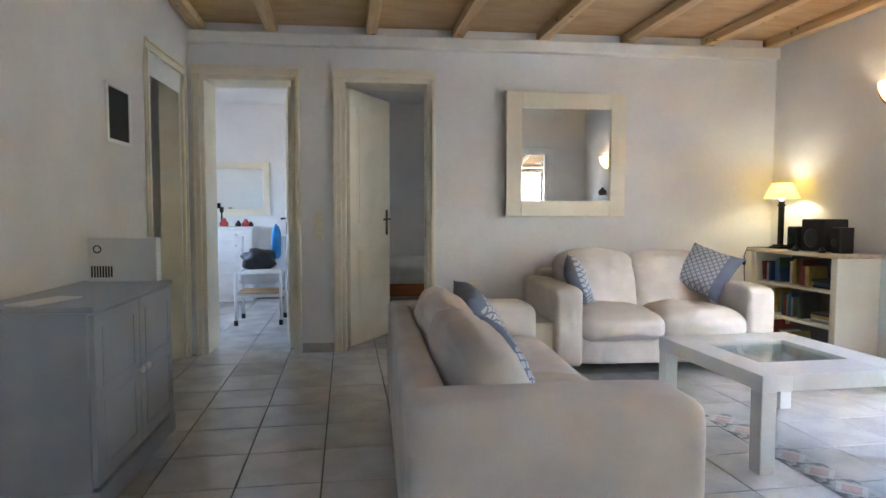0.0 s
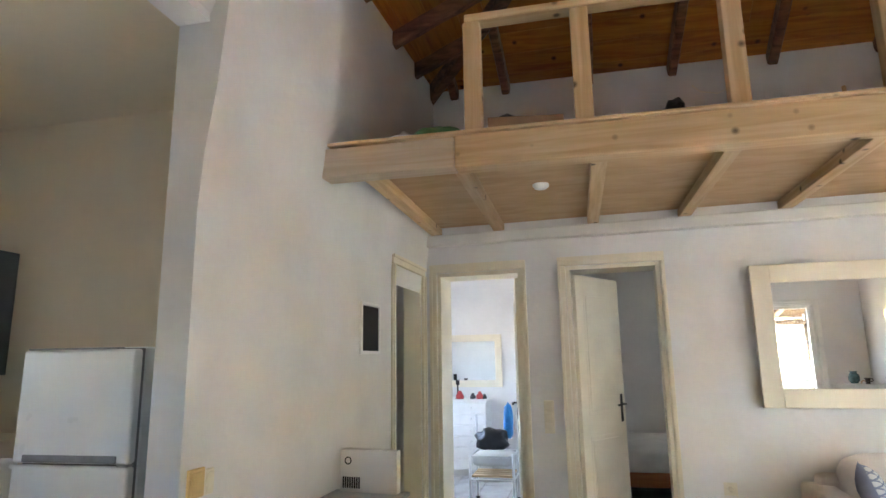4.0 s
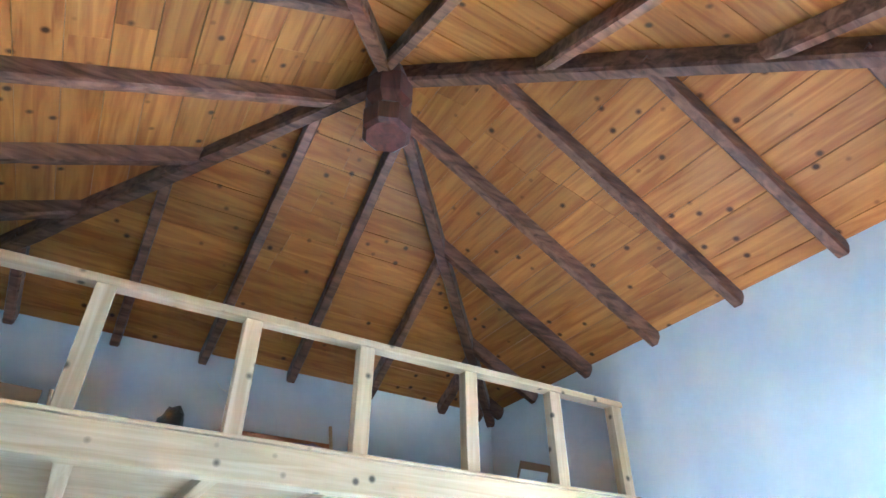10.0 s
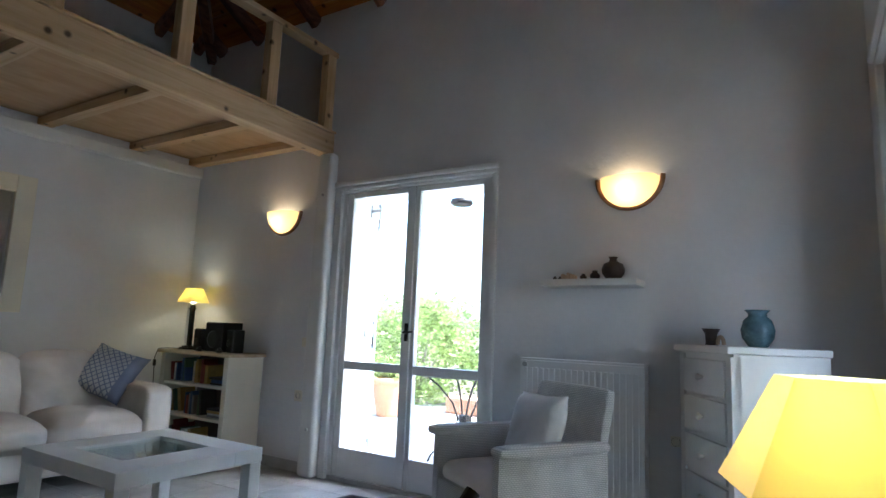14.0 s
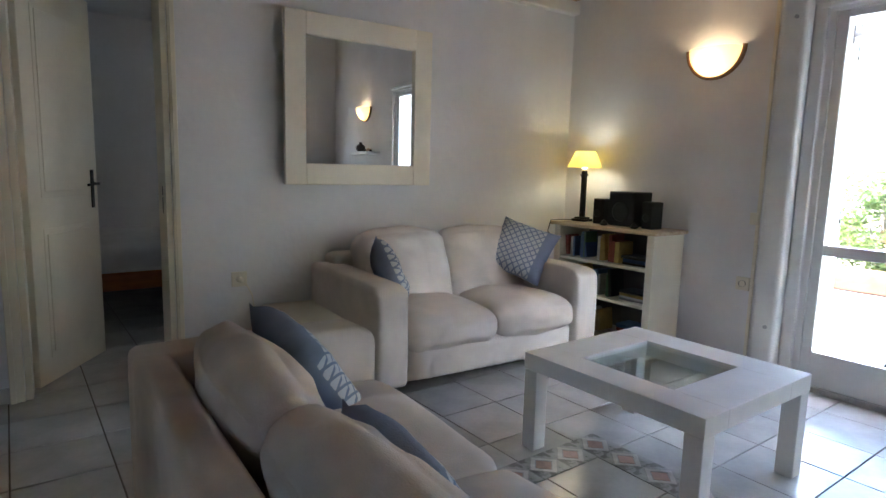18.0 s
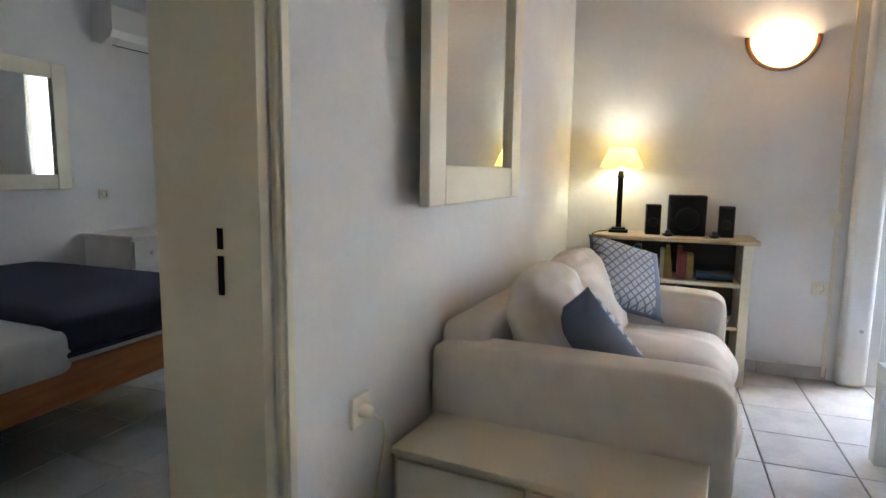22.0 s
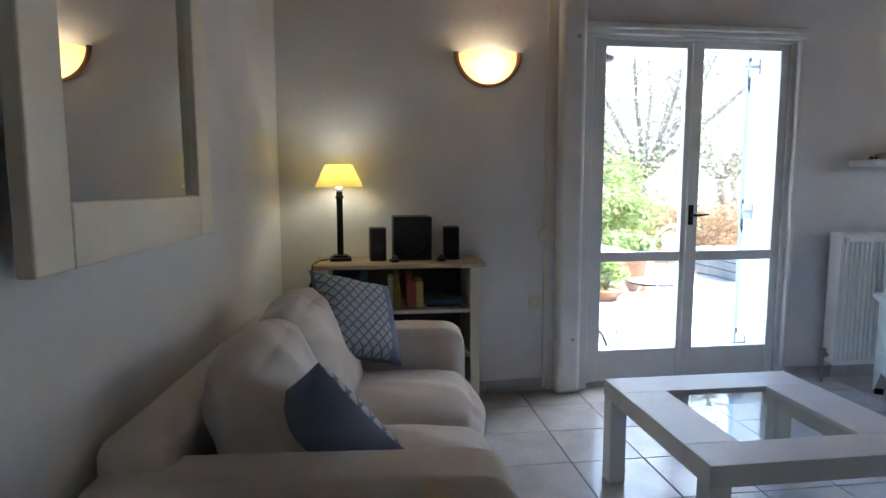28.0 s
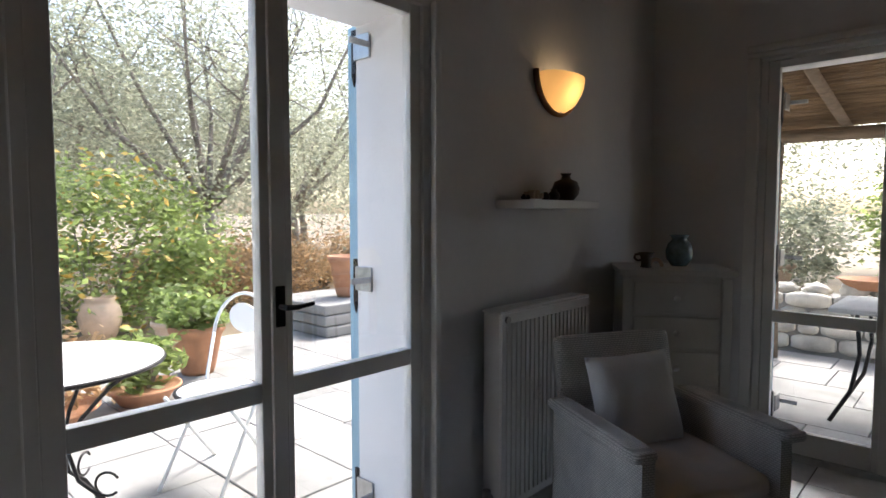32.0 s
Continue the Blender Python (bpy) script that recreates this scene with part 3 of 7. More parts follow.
# bathroom and bedrooms beyond the doors
setting("wall_bath_south", wall_mesh((-3.1, 2.97), (-1.18, 2.97), -0.1, -0.3, 2.6), PLASTER, "white bathroom wall")
setting("wall_bath_west", wall_mesh((-2.6, 3.07), (-2.6, 5.07), -0.1, -0.3, 2.6), PLASTER, "white bathroom wall")
bm = B()
box(bm, -2.7, 2.9, 2.5, -1.07, 5.05, 2.6)
setting("ceiling_bath", bm, PLASTER, "white bathroom ceiling")
bm = B()
box(bm, -3.2, 5.0, 2.5, XE, 8.3, 2.6)
setting("ceiling_bedrooms", bm, PLASTER, "white bedroom ceiling")
setting("wall_bedroom_north", wall_mesh((-3.2, 8.2), (XE, 8.2), -0.2, -0.3, 2.6), PLASTER, "white bedroom wall")
setting("wall_bedroom_end", wall_mesh((0.2, 7.85), (XE, 7.85), -0.2, -0.3, 2.6), PLASTER, "white end wall of the second bedroom")
setting("wall_bedroom_west", wall_mesh((-2.3, 5.25), (-2.3, 8.2), -0.2, -0.3, 2.6, [(0.95, 1.75, 1.1, 1.95)]), PLASTER, "white bedroom wall with an added unseen window")
setting("wall_bedroom_middle", wall_mesh((0.1, 5.1), (0.1, 8.2), -0.1, -0.3, 2.6), PLASTER, "white wall between the bedrooms")

# floor bed under the tiles
bm = B()
box(bm, -3.2, -0.77, -0.3, XE + 0.42, 8.2, -0.006)
floor = setting("floor", bm, GROUT, "grey-white ceramic tile floor with dark joints")


# ---- roof ----
APEX = Vector((1.51, 2.42, 4.78))
CORN = {"sw": Vector((XW + 0.05, YS, 3.68)), "se": Vector((XE, YS, 3.57)), "ne": Vector((XE, north(XE), 3.58)), "nw": Vector((-0.87, north(-0.87), 3.74))}


def roof_boards(a, b, name):
    """Boards parallel to the eave a-b, from the eave to the apex."""
    bm = B()
    mid = (a + b) / 2
    along = (b - a).normalized()
    up = APEX - a - along * (APEX - a).dot(along)
    run = up.length
    nrm = along.cross(up).normalized()
    if nrm.z < 0:
        nrm = -nrm
    w, s = 0.195, -0.10
    while s < run - 0.02:
        e = min(s + w, run)
        quad = []
        for k, (d, c) in enumerate(((s + 0.005, a), (s + 0.005, b), (e, b), (e, a))):
            f = d / run
            quad.append(c + (APEX - c) * f)
        lift = noise.noise(Vector((s * 31, a.x, a.y))) * 0.002
        cut = 0.35 + 0.3 * (noise.noise(Vector((s * 17, a.y * 3, 2))) + 0.5)
        l, r = quad[0], quad[1]
        for f0, f1 in ((0.0, cut), (cut, 1.0)):
            g = 0.0012 / max((r - l).length, 0.01)
            q = [quad[0].lerp(quad[1], f0 + g), quad[0].lerp(quad[1], f1 - g), quad[3].lerp(quad[2], f1 - g), quad[3].lerp(quad[2], f0 + g)]
            if (q[1] - q[0]).length < 0.02:
                continue
            low = [bm.verts.new(p + nrm * lift) for p in q]
            high = [bm.verts.new(p + nrm * 0.02) for p in q]
            bm.faces.new(low)
            for k in range(4):
                bm.faces.new((low[k], low[(k + 1) % 4], high[(k + 1) % 4], high[k]))
        s = e
    top = [bm.verts.new(p + nrm * 0.03 + Vector((0, 0, 0.01))) for p in (a + (a - APEX) * 0.1, b + (b - APEX) * 0.1, APEX)]
    bm.faces.new(top)
    return setting(name, bm, BOARD_Y if abs(along.y) > 0.5 else BOARD, "varnished knotty pine boards between dark rafters")


roof_boards(CORN["nw"], CORN["ne"], "ceiling_north")
roof_boards(CORN["ne"], CORN["se"], "ceiling_east")
roof_boards(CORN["se"], CORN["sw"], "ceiling_south")
roof_boards(CORN["sw"], CORN["nw"], "ceiling_west")


def beam(bm, p, q, w, h, drop=0.0, n=10, seed=0, worn=0.006):
    """A rough squared timber from p to q, its top along that line."""
    p, q = Vector(p), Vector(q)
    d = (q - p).normalized()
    side = d.cross(Vector((0, 0, 1))).normalized()
    up = side.cross(d)
    rings = []
    for i in range(n + 1):
        c = p.lerp(q, i / n)
        ring = []
        for u, v in ((-.5, -.1), (-.5, -.85), (-.36, -1), (.36, -1), (.5, -.85), (.5, -.1), (.5, 0), (-.5, 0)):
            j = noise.noise(Vector((i * 0.7 + seed, u * 3, v * 3))) * worn
            ring.append(bm.verts.new(c + side * (u * w + j) + up * (v * h + j - drop)))
        rings.append(ring)
    for a, b in zip(rings, rings[1:]):
        for k in range(8):
            bm.faces.new((a[k], a[(k + 1) % 8], b[(k + 1) % 8], b[k]))
    bm.faces.new(rings[0][::-1])
    bm.faces.new(rings[-1])
    return bm


def on_hip(a, b, f):
    """Where the jack rafter that starts at fraction f of the eave a-b ends on a hip, or at the ridge post."""
    p = a.lerp(b, f)
    along = (b - a).normalized()
    fa = (APEX - a).dot(along) / (b - a).length
    k = f / fa if f < fa else (1 - f) / (1 - fa)
    foot = a + along * (APEX - a).dot(along)
    return p, p + (APEX - foot) * min(k, 0.97)


roof = thing("roof_frame", pose(0, 0, 0), "dark-stained hipped roof frame of rafters meeting at a carved post", "roof frame")
roof["kind"] = "structure"
for i, c in enumerate(CORN.values()):
    bm = B()
    d = (APEX - c).normalized()
    part("hip_rafter", beam(bm, c - d * 0.02, APEX - d * 0.05, 0.085, 0.13, 0.004, 16, i * 9, 0.008), RAFTER, roof)
EDGES = (("nw", "ne", [(x - CORN["nw"].x) / (CORN["ne"].x - CORN["nw"].x) for x in (-0.62, -0.17, 0.51, 1.14, 1.84, 2.53, 3.23, 3.6)]),
         ("ne", "se", [(north(XE) - y) / (north(XE) - YS) for y in (4.45, 3.95, 3.28, 2.60, 1.935, 1.285, 0.60, 0.0)]),
         ("se", "sw", [0.08, 0.22, 0.36, 0.5, 0.64, 0.78, 0.92]),
         ("sw", "nw", [(y - YS) / (north(-0.87) - YS) for y in (0.0, 0.62, 1.28, 2.02, 2.72, 3.36, 3.95, 4.45)]))
for ka, kb, fs in EDGES:
    for i, f in enumerate(fs):
        p, q = on_hip(CORN[ka], CORN[kb], f)
        if ka == "nw" and i in (2, 3):           # these two lean towards the post
            q = on_hip(CORN[ka], CORN[kb], f + (0.012, 0.034)[i - 2])[1]
        if (q - p).length < 0.2:
            continue
        bm = B()
        part("rafter", beam(bm, p - (q - p).normalized() * 0.02, q, 0.07, 0.105, 0.004, 12, i * 5 + ord(ka[0])), RAFTER, roof)
bm = B()
lathe(bm, [(0.0, -0.60), (0.125, -0.60), (0.15, -0.575), (0.155, -0.45), (0.12, -0.42), (0.10, -0.385), (0.135, -0.35), (0.15, -0.33), (0.15, -0.16), (0.10, 0.0)], 8, tuple(APEX))
part("ridge_post", bm, HUB, roof, "carved reddish-brown octagonal post end")


# the upper west wall bulges inwards under the eave
bm = B()
_prof = ((1.95, -0.002), (2.2, 0.015), (2.45, 0.05), (2.8, 0.08), (3.1, 0.09), (TOP + 0.1, 0.092))
for pa, pb in (((WA[0] + 0.0, WA[1]), WB),):
    cols = [[bm.verts.new((p[0] + o, p[1], z)) for z, o in _prof] for p in (pa, pb)]
    for k in range(len(_prof) - 1):
        bm.faces.new((cols[0][k], cols[1][k], cols[1][k + 1], cols[0][k + 1]))
    back = [[bm.verts.new((p[0] - 0.05, p[1], z)) for z, o in _prof] for p in (pa, pb)]
    for c, d in zip(cols, back):
        for k in range(len(_prof) - 1):
            bm.faces.new((c[k], c[k + 1], d[k + 1], d[k]))
_prof2 = ((2.775, 0.002), (2.9, 0.05), (3.05, 0.085), (TOP + 0.1, 0.092))
cols = [[bm.verts.new((WA[0] + o, y, z)) for z, o in _prof2] for y in (-0.34, WA[1])]
for k in range(len(_prof2) - 1):
    bm.faces.new((cols[0][k], cols[1][k], cols[1][k + 1], cols[0][k + 1]))
setting("wall_west_upper", bm, PLASTER, "white plaster bulging inwards over the hall wall")


# ---- loft ----
LB = 3.06
loft = thing("loft", pose(0, 0, 0), "pale pine loft with a beam, joists and an open rail", "loft")
loft["kind"] = "structure"
bm = B()
box(bm, -0.99, LB - 0.06, 2.365, -0.25, LB + 0.06, 2.525, 0.008)
part("beam_end", bm, PINE_PALE, loft, "paler spliced end of the loft beam")
bm = B()
box(bm, -0.247, LB - 0.06, 2.36, XE - 0.002, LB + 0.06, 2.53, 0.008)
part("front_beam", bm, PINE, loft)
bm = B()
box(bm, -0.93, LB - 0.075, 2.532, XE - 0.002, LB + 0.09, 2.55, 0.004)
part("edge_board", bm, PINE, loft)
bm = B()
box(bm, -0.93, LB + 0.09, 2.505, XE, north(-0.93) + 0.02, 2.53)
part("loft_floor", bm, PLY, loft, "plywood loft floor seen from below")
for x in (-0.80, -0.27, 0.47, 1.13, 1.80, 2.48, 3.15, 3.68):
    bm = B()
    box(bm, x - 0.042, LB + 0.061, 2.436, x + 0.042, north(x) + 0.01, 2.503, 0.006)
    part("joist", bm, PINE_Y, loft)
for x in (-0.15, 0.40, 1.104, 1.755, 2.46, 3.135, 3.70):
    bm = B()
    box(bm, x - 0.045, LB - 0.045, 2.551, x + 0.045, LB + 0.03, 3.155, 0.006)
    part("rail_post", bm, PINE_Z, loft)
bm = B()
box(bm, -0.185, LB - 0.05, 3.156, XE - 0.003, LB + 0.04, 3.20, 0.006)
part("handrail", bm, PINE, loft)
bm = B()
box(bm, 0, -0.07, 2.34, XE + 0.93, -0.001, 2.434, 0.012, m=pose(-0.93, north(-0.93), 0, 0, 0, NT))
setting("trim_ledge", bm, WHITE_PAINT, "white painted ledge beam under the joists")
# post under the loft beam by the french door
bm = B()
box(bm, XE - 0.095, 2.93, 0.0, XE - 0.002, 3.075, 2.36, 0.03, 4)
col = thing("support_post", pose(0, 0, 0), "white painted wooden post with rounded edges beside the french door", "post")
part("shaft", bm, WHITE_PAINT, col)
for z in (0.33, 2.03):
    bm = B()
    cyl(bm, (XE - 0.1, 2.985, z), (XE - 0.108, 2.985, z), 0.011)
    part("bolt_head", bm, METAL, col)


# ---- doors ----
def casing(name, m, w, h, label, arch=(0.06, 0.035), depth=0.30):
    """Door casing in the xz plane, facing -y; opening from 0 to w."""
    d = thing(name, m, label, "door frame")
    d["kind"] = "structure"
    al, ar = arch
    for x0, x1, r0, r1 in ((-al, 0.0, -al, -al + 0.025), (w, w + ar, w + ar - 0.025, w + ar)):
        bm = B()
        box(bm, x0, -0.022, 0.0, x1, -0.001, h, 0.006)
        box(bm, r0, -0.032, 0.0, r1, -0.0225, h, 0.003)
        part("side_casing", bm, CREAM, d)
    bm = B()
    box(bm, -al, -0.022, h + 0.001, w + ar, -0.001, h + 0.07, 0.006)
    box(bm, -al, -0.032, h + 0.045, w + ar, -0.0225, h + 0.07, 0.003)
    part("head_casing", bm, CREAM, d)
    for x0, x1 in ((0.001, 0.03), (w - 0.03, w - 0.001)):
        bm = B()
        box(bm, x0, 0.0, 0.0, x1, depth, h - 0.031, 0.002)
        part("jamb", bm, CREAM, d)
    bm = B()
    box(bm, 0.001, 0.0, h - 0.03, w - 0.001, depth, h - 0.001, 0.002)
    part("head_jamb", bm, CREAM, d)
    return d


def panel_leaf(name, m, w, h, label):
    """A two-panel door leaf hinged at x=0, in the xz plane."""
    d = thing(name, m, label, "door")
    d["kind"] = "structure"
    bm = B()
    box(bm, 0, -0.018, 0.01, w, 0.018, h, 0.004)
    part("leaf", bm, CREAM, d)
    for z0, z1 in ((0.14, 0.82), (0.98, h - 0.13)):
        for y in (-0.021, 0.0185):
            bm = B()
            box(bm, 0.10, y, z0, w - 0.10, y + 0.0025, z1, 0.001)
            box(bm, 0.125, y - (0.005 if y < 0 else -0.003), z0 + 0.03, w - 0.125, y + (0 if y < 0 else 0.008), z1 - 0.03, 0.002)
            part("panel", bm, CREAM, d)
    hd = B()
    for s in (-1, 1):
        box(hd, w - 0.075, s * 0.019, 0.90, w - 0.045, s * 0.025, 1.12, 0.002)
        tube(hd, [(w - 0.06, s * 0.025, 1.04), (w - 0.06, s * 0.06, 1.04), (w - 0.12, s * 0.065, 1.04), (w - 0.17, s * 0.06, 1.035)], 0.008)
    part("handle", hd, IRON, d, "black iron lever handle")
    return d


casing("door_frame_1", pose(-0.805, north(-0.805), 0, 0, 0, NT), 0.702, 2.12, "cream painted door frame of the first bedroom")
casing("door_frame_2", pose(0.24, north(0.24), 0, 0, 0, NT), 0.69, 2.12, "cream painted door frame of the second bedroom")
_wd = Vector((WA[0] - WB[0], WA[1] - WB[1], 0)).normalized()
_wang = math.degrees(math.atan2(_wd.y, _wd.x))
_p3 = Vector((*WB, 0)) + _wd * 0.76
casing("door_frame_3", pose(_p3.x, _p3.y, 0, 0, 0, _wang + 180), 0.64, 2.09, "cream painted door frame of the bathroom", (0.06, 0.06), 0.14)
bm = B()
for z0, z1 in ((1.0, 1.045), (0.90, 0.985)):
    box(bm, 0.6570, 0.102, z0, 0.6595, 0.117, z1)
sp = part("strike_plate", bm, IRON, bpy.data.objects["door_frame_2"], "dark slotted strike plate")
panel_leaf("door_1", pose(-0.155, north(-0.14) + 0.12, 0, 0, 0, 97), 0.63, 2.07, "cream panelled bedroom door standing open")
panel_leaf("door_2", pose(0.292, north(0.3) + 0.13, 0, 0, 0, 56), 0.63, 2.07, "cream panelled bedroom door standing half open")
panel_leaf("door_3", pose(_p3.x - 0.1, _p3.y + 0.04, 0, 0, 0, 112), 0.56, 2.02, "cream bathroom door standing ajar")


def french_door(name, m, w, h, label, low=0.222, mid=(0.762, 0.82)):
    """Two glazed leaves in a casing; faces -y (inside), opening from 0 to w."""
    d = thing(name, m, label, "french door")
    d["kind"] = "structure"
    for x0, x1 in ((-0.06, 0.0), (w, w + 0.03)):
        bm = B()
        box(bm, x0, -0.03, 0, x1, -0.001, h, 0.006)
        part("side_casing", bm, WHITE_PAINT, d)
    bm = B()
    box(bm, -0.06, -0.03, h + 0.001, w + 0.03, -0.001, h + 0.027, 0.006)
    box(bm, -0.065, -0.048, h + 0.028, w + 0.038, -0.001, h + 0.066, 0.010)
    part("head_casing", bm, WHITE_PAINT, d)
    for x0, x1 in ((0.001, 0.035), (w - 0.035, w - 0.001)):
        bm = B()
        box(bm, x0, 0.0, 0, x1, 0.08, h - 0.019, 0.003)
        part("frame_post", bm, WHITE_PAINT, d)
    bm = B()
    box(bm, 0.001, 0.0, h - 0.018, w - 0.001, 0.08, h - 0.001, 0.003)
    part("frame_head", bm, WHITE_PAINT, d)
    half = (w - 0.07) / 2
    for k in (0, 1):
        a = 0.036 + k * half
        b = a + half - 0.002
        leaf = B()
        st = 0.052
        box(leaf, a, 0.012, 0.03, a + st, 0.056, h - 0.021, 0.004)
        box(leaf, b - st, 0.012, 0.03, b, 0.056, h - 0.021, 0.004)
        box(leaf, a + st, 0.014, 0.031, b - st, 0.054, low, 0.003)
        box(leaf, a + st, 0.014, mid[0], b - st, 0.054, mid[1], 0.003)
        box(leaf, a + st, 0.014, h - 0.058, b - st, 0.054, h - 0.022, 0.003)
        lf = part("leaf", leaf, WHITE_PAINT, d)
        for z0, z1 in ((low, mid[0]), (mid[1], h - 0.058)):
            g = B()
            box(g, a + st + 0.001, 0.032, z0 + 0.001, b - st - 0.001, 0.036, z1 - 0.001)
            pane = part("pane", g, GLASS, lf)
            pane.visible_shadow = False
    bm = B()
    box(bm, w / 2 - 0.025, -0.002, 0.03, w / 2 + 0.025, 0.011, h - 0.022, 0.004)
    part("meeting_strip", bm, WHITE_PAINT, d)
    bm = B()
    box(bm, w / 2 - 0.016, -0.008, 0.98, w / 2 + 0.016, -0.0025, 1.10, 0.003)
    tube(bm, [(w / 2, -0.008, 1.04), (w / 2, -0.045, 1.04), (w / 2 + 0.03, -0.05, 1.04), (w / 2 + 0.085, -0.048, 1.045)], [0.009, 0.009, 0.008, 0.006])
    part("handle", bm, IRON, d, "black iron lever handle")
    return d


french_door("door_4", pose(XE, ED1, 0, 0, 0, -90), ED1 - ED0, 2.068, "white french door with large glass panes, shut")
french_door("door_5", pose(SD1, YS, 0, 0, 0, 180), SD1 - SD0, 2.135, "white french door with large glass panes, shut", 0.15, (0.725, 0.787))

for nm, q in (("threshold_east", (XE - 0.004, ED0 + 0.002, XE + 0.40, ED1 - 0.002)), ("threshold_south", (SD0 + 0.002, YS - 0.40, SD1 - 0.002, YS + 0.004))):
    bm = B()
    box(bm, q[0], q[1], -0.05, q[2], q[3], 0.029, 0.006)
    setting(nm, bm, SKIRT, "grey stone door threshold")
# ---- living room things ----
def sofa(m, label, w, depth, seats, ah=0.60, aw=0.18, bh=0.66, bt=0.17, cush=(0.31, 0.565, 16), plump=0.45):
    """Low sofa: x along its width, y = 0 at the back, front at +depth; loose seat and back cushions."""
    s = thing("sofa", m, label, "sofa", "cream sofas")
    bm = B()
    slab(bm, aw, 0.02, 0.09, w - aw, depth - 0.03, 0.27, 0.03, 6, 0.004)
    part("base", bm, FABRIC, s, smooth=True)
    bm = B()
    slab(bm, aw * 0.5, 0.0, 0.09, w - aw * 0.5, bt, bh, 0.035, 14, 0.006, 3, e=0.5)
    creased(bm, 0.003, w, 4.0)
    part("back_frame", bm, FABRIC, s, smooth=True)
    for x in (0, w - aw):
        bm = B()
        slab(bm, x, 0.004, 0.09, x + aw, depth, ah, 0.028, 18, 0.006, x, e=0.5)
        for v in bm.verts:                       # the arm's front corner is softer and sags a little
            f = max(0.0, (v.co.y - depth + 0.09) / 0.09) * max(0.0, (v.co.z - ah + 0.09) / 0.09)
            v.co.z -= 0.024 * f * f
            v.co.y -= 0.016 * f * f
        creased(bm, 0.003, x + w, 3.0)
        part("armrest", bm, FABRIC, s, smooth=True)
    cw = (w - 2 * aw) / seats
    cy, cz, lean = cush
    for k in range(seats):
        bm = B()
        slab(bm, aw + k * cw + 0.003, 0.16, 0.255, aw + (k + 1) * cw - 0.003, depth + 0.012, 0.42, 0.07, 22, 0.045, k * 7)
        creased(bm, 0.008, k * 4 + w, 3.5)
        part("seat_cushion", bm, FABRIC, s, smooth=True)
        bm = B()
        hw = (cw + 0.02) / 2
        slab(bm, -hw, -0.085, -plump / 2, hw, 0.085, plump / 2, 0.06, 26, 0.03, k * 3 + w)
        for v in bm.verts:                       # plump middle, pinched top corners, slumped belly
            u, q = v.co.x / hw, v.co.z / (plump / 2)
            v.co.y *= 1 + 0.28 * (1 - u * u) * (1 - 0.5 * q * q) - 0.2 * max(q, 0) * u * u
            v.co.z -= 0.025 * max(q, 0) * u ** 4
            v.co.y += 0.03 * (1 - q) * 0.5
        creased(bm, 0.012, k * 5 + w, 4.2)
        bm.transform(pose(aw + (k + 0.5) * cw, cy, cz, lean, 0, (k - 0.5) * 4))
        part("back_cushion", bm, FABRIC, s, smooth=True)
    for x in (0.06, w - 0.06):
        for y in (0.06, depth - 0.08):
            bm = B()
            box(bm, x - 0.022, y - 0.022, 0.0, x + 0.022, y + 0.022, 0.092, 0.003)
            part("foot", bm, METAL, s, "brushed metal foot")
    return s


# sofa by the north wall, and the one whose back is to the walk
sofa(pose(3.17, 4.655, 0, 0, 0, 180 + NT), "cream canvas two-seat sofa against the white wall", 1.50, 0.93, 2)
sofa(pose(0.50, 3.50, 0, 0, 0, -92.5), "cream canvas two-seat sofa with its back to the hall", 1.83, 0.80, 2, bh=0.60, bt=0.12, cush=(0.27, 0.49, 18), plump=0.42)


def coffee_table():
    t = thing("coffee_table", pose(1.955, 2.375, 0), "square white coffee table with an inset glass pane", "table")
    w, d, h = 0.77, 0.81, 0.42
    i0x, i1x, i0y, i1y = 0.145, 0.60, 0.205, 0.625
    for q in ((0, 0, i0x, d), (i1x, 0, w, d), (i0x, 0, i1x, i0y), (i0x, i1y, i1x, d)):
        bm = B()
        box(bm, q[0], q[1], h - 0.07, q[2], q[3], h, 0.0025)
        part("top_board", bm, WHITE_PAINT, t)
    bm = B()
    box(bm, i0x - 0.004, i0y - 0.004, h - 0.022, i1x + 0.004, i1y + 0.004, h - 0.012)
    g = part("glass_pane", bm, TABLE_GLASS, t, "clear glass inset")
    g.visible_shadow = False
    for x in (0.002, w - 0.072):
        for y in (0.002, d - 0.072):
            bm = B()
            box(bm, x, y, 0, x + 0.07, y + 0.07, h - 0.071, 0.004)
            part("leg", bm, WHITE_PAINT, t)


coffee_table()


def framed_mirror(name, m, w, h, fw, label):
    t = thing(name, m, label, "mirror")
    for x0, x1, z0, z1 in ((0, fw, 0, h), (w - fw, w, 0, h), (fw, w - fw, 0, fw), (fw, w - fw, h - fw, h)):
        bm = B()
        box(bm, x0, -0.035, z0, x1, -0.001, z1, 0.005)
        part("frame_rail", bm, CREAM, t)
    bm = B()
    box(bm, fw - 0.003, -0.012, fw - 0.003, w - fw + 0.003, -0.006, h - fw + 0.003)
    part("mirror_glass", bm, MIRROR, t)
    return t


framed_mirror("wall_mirror", pose(1.505, north(1.505) - 0.055, 1.066, 0, 0, -2.5), 0.97, 0.97, 0.125, "square mirror in a broad cream wooden frame on the wall")


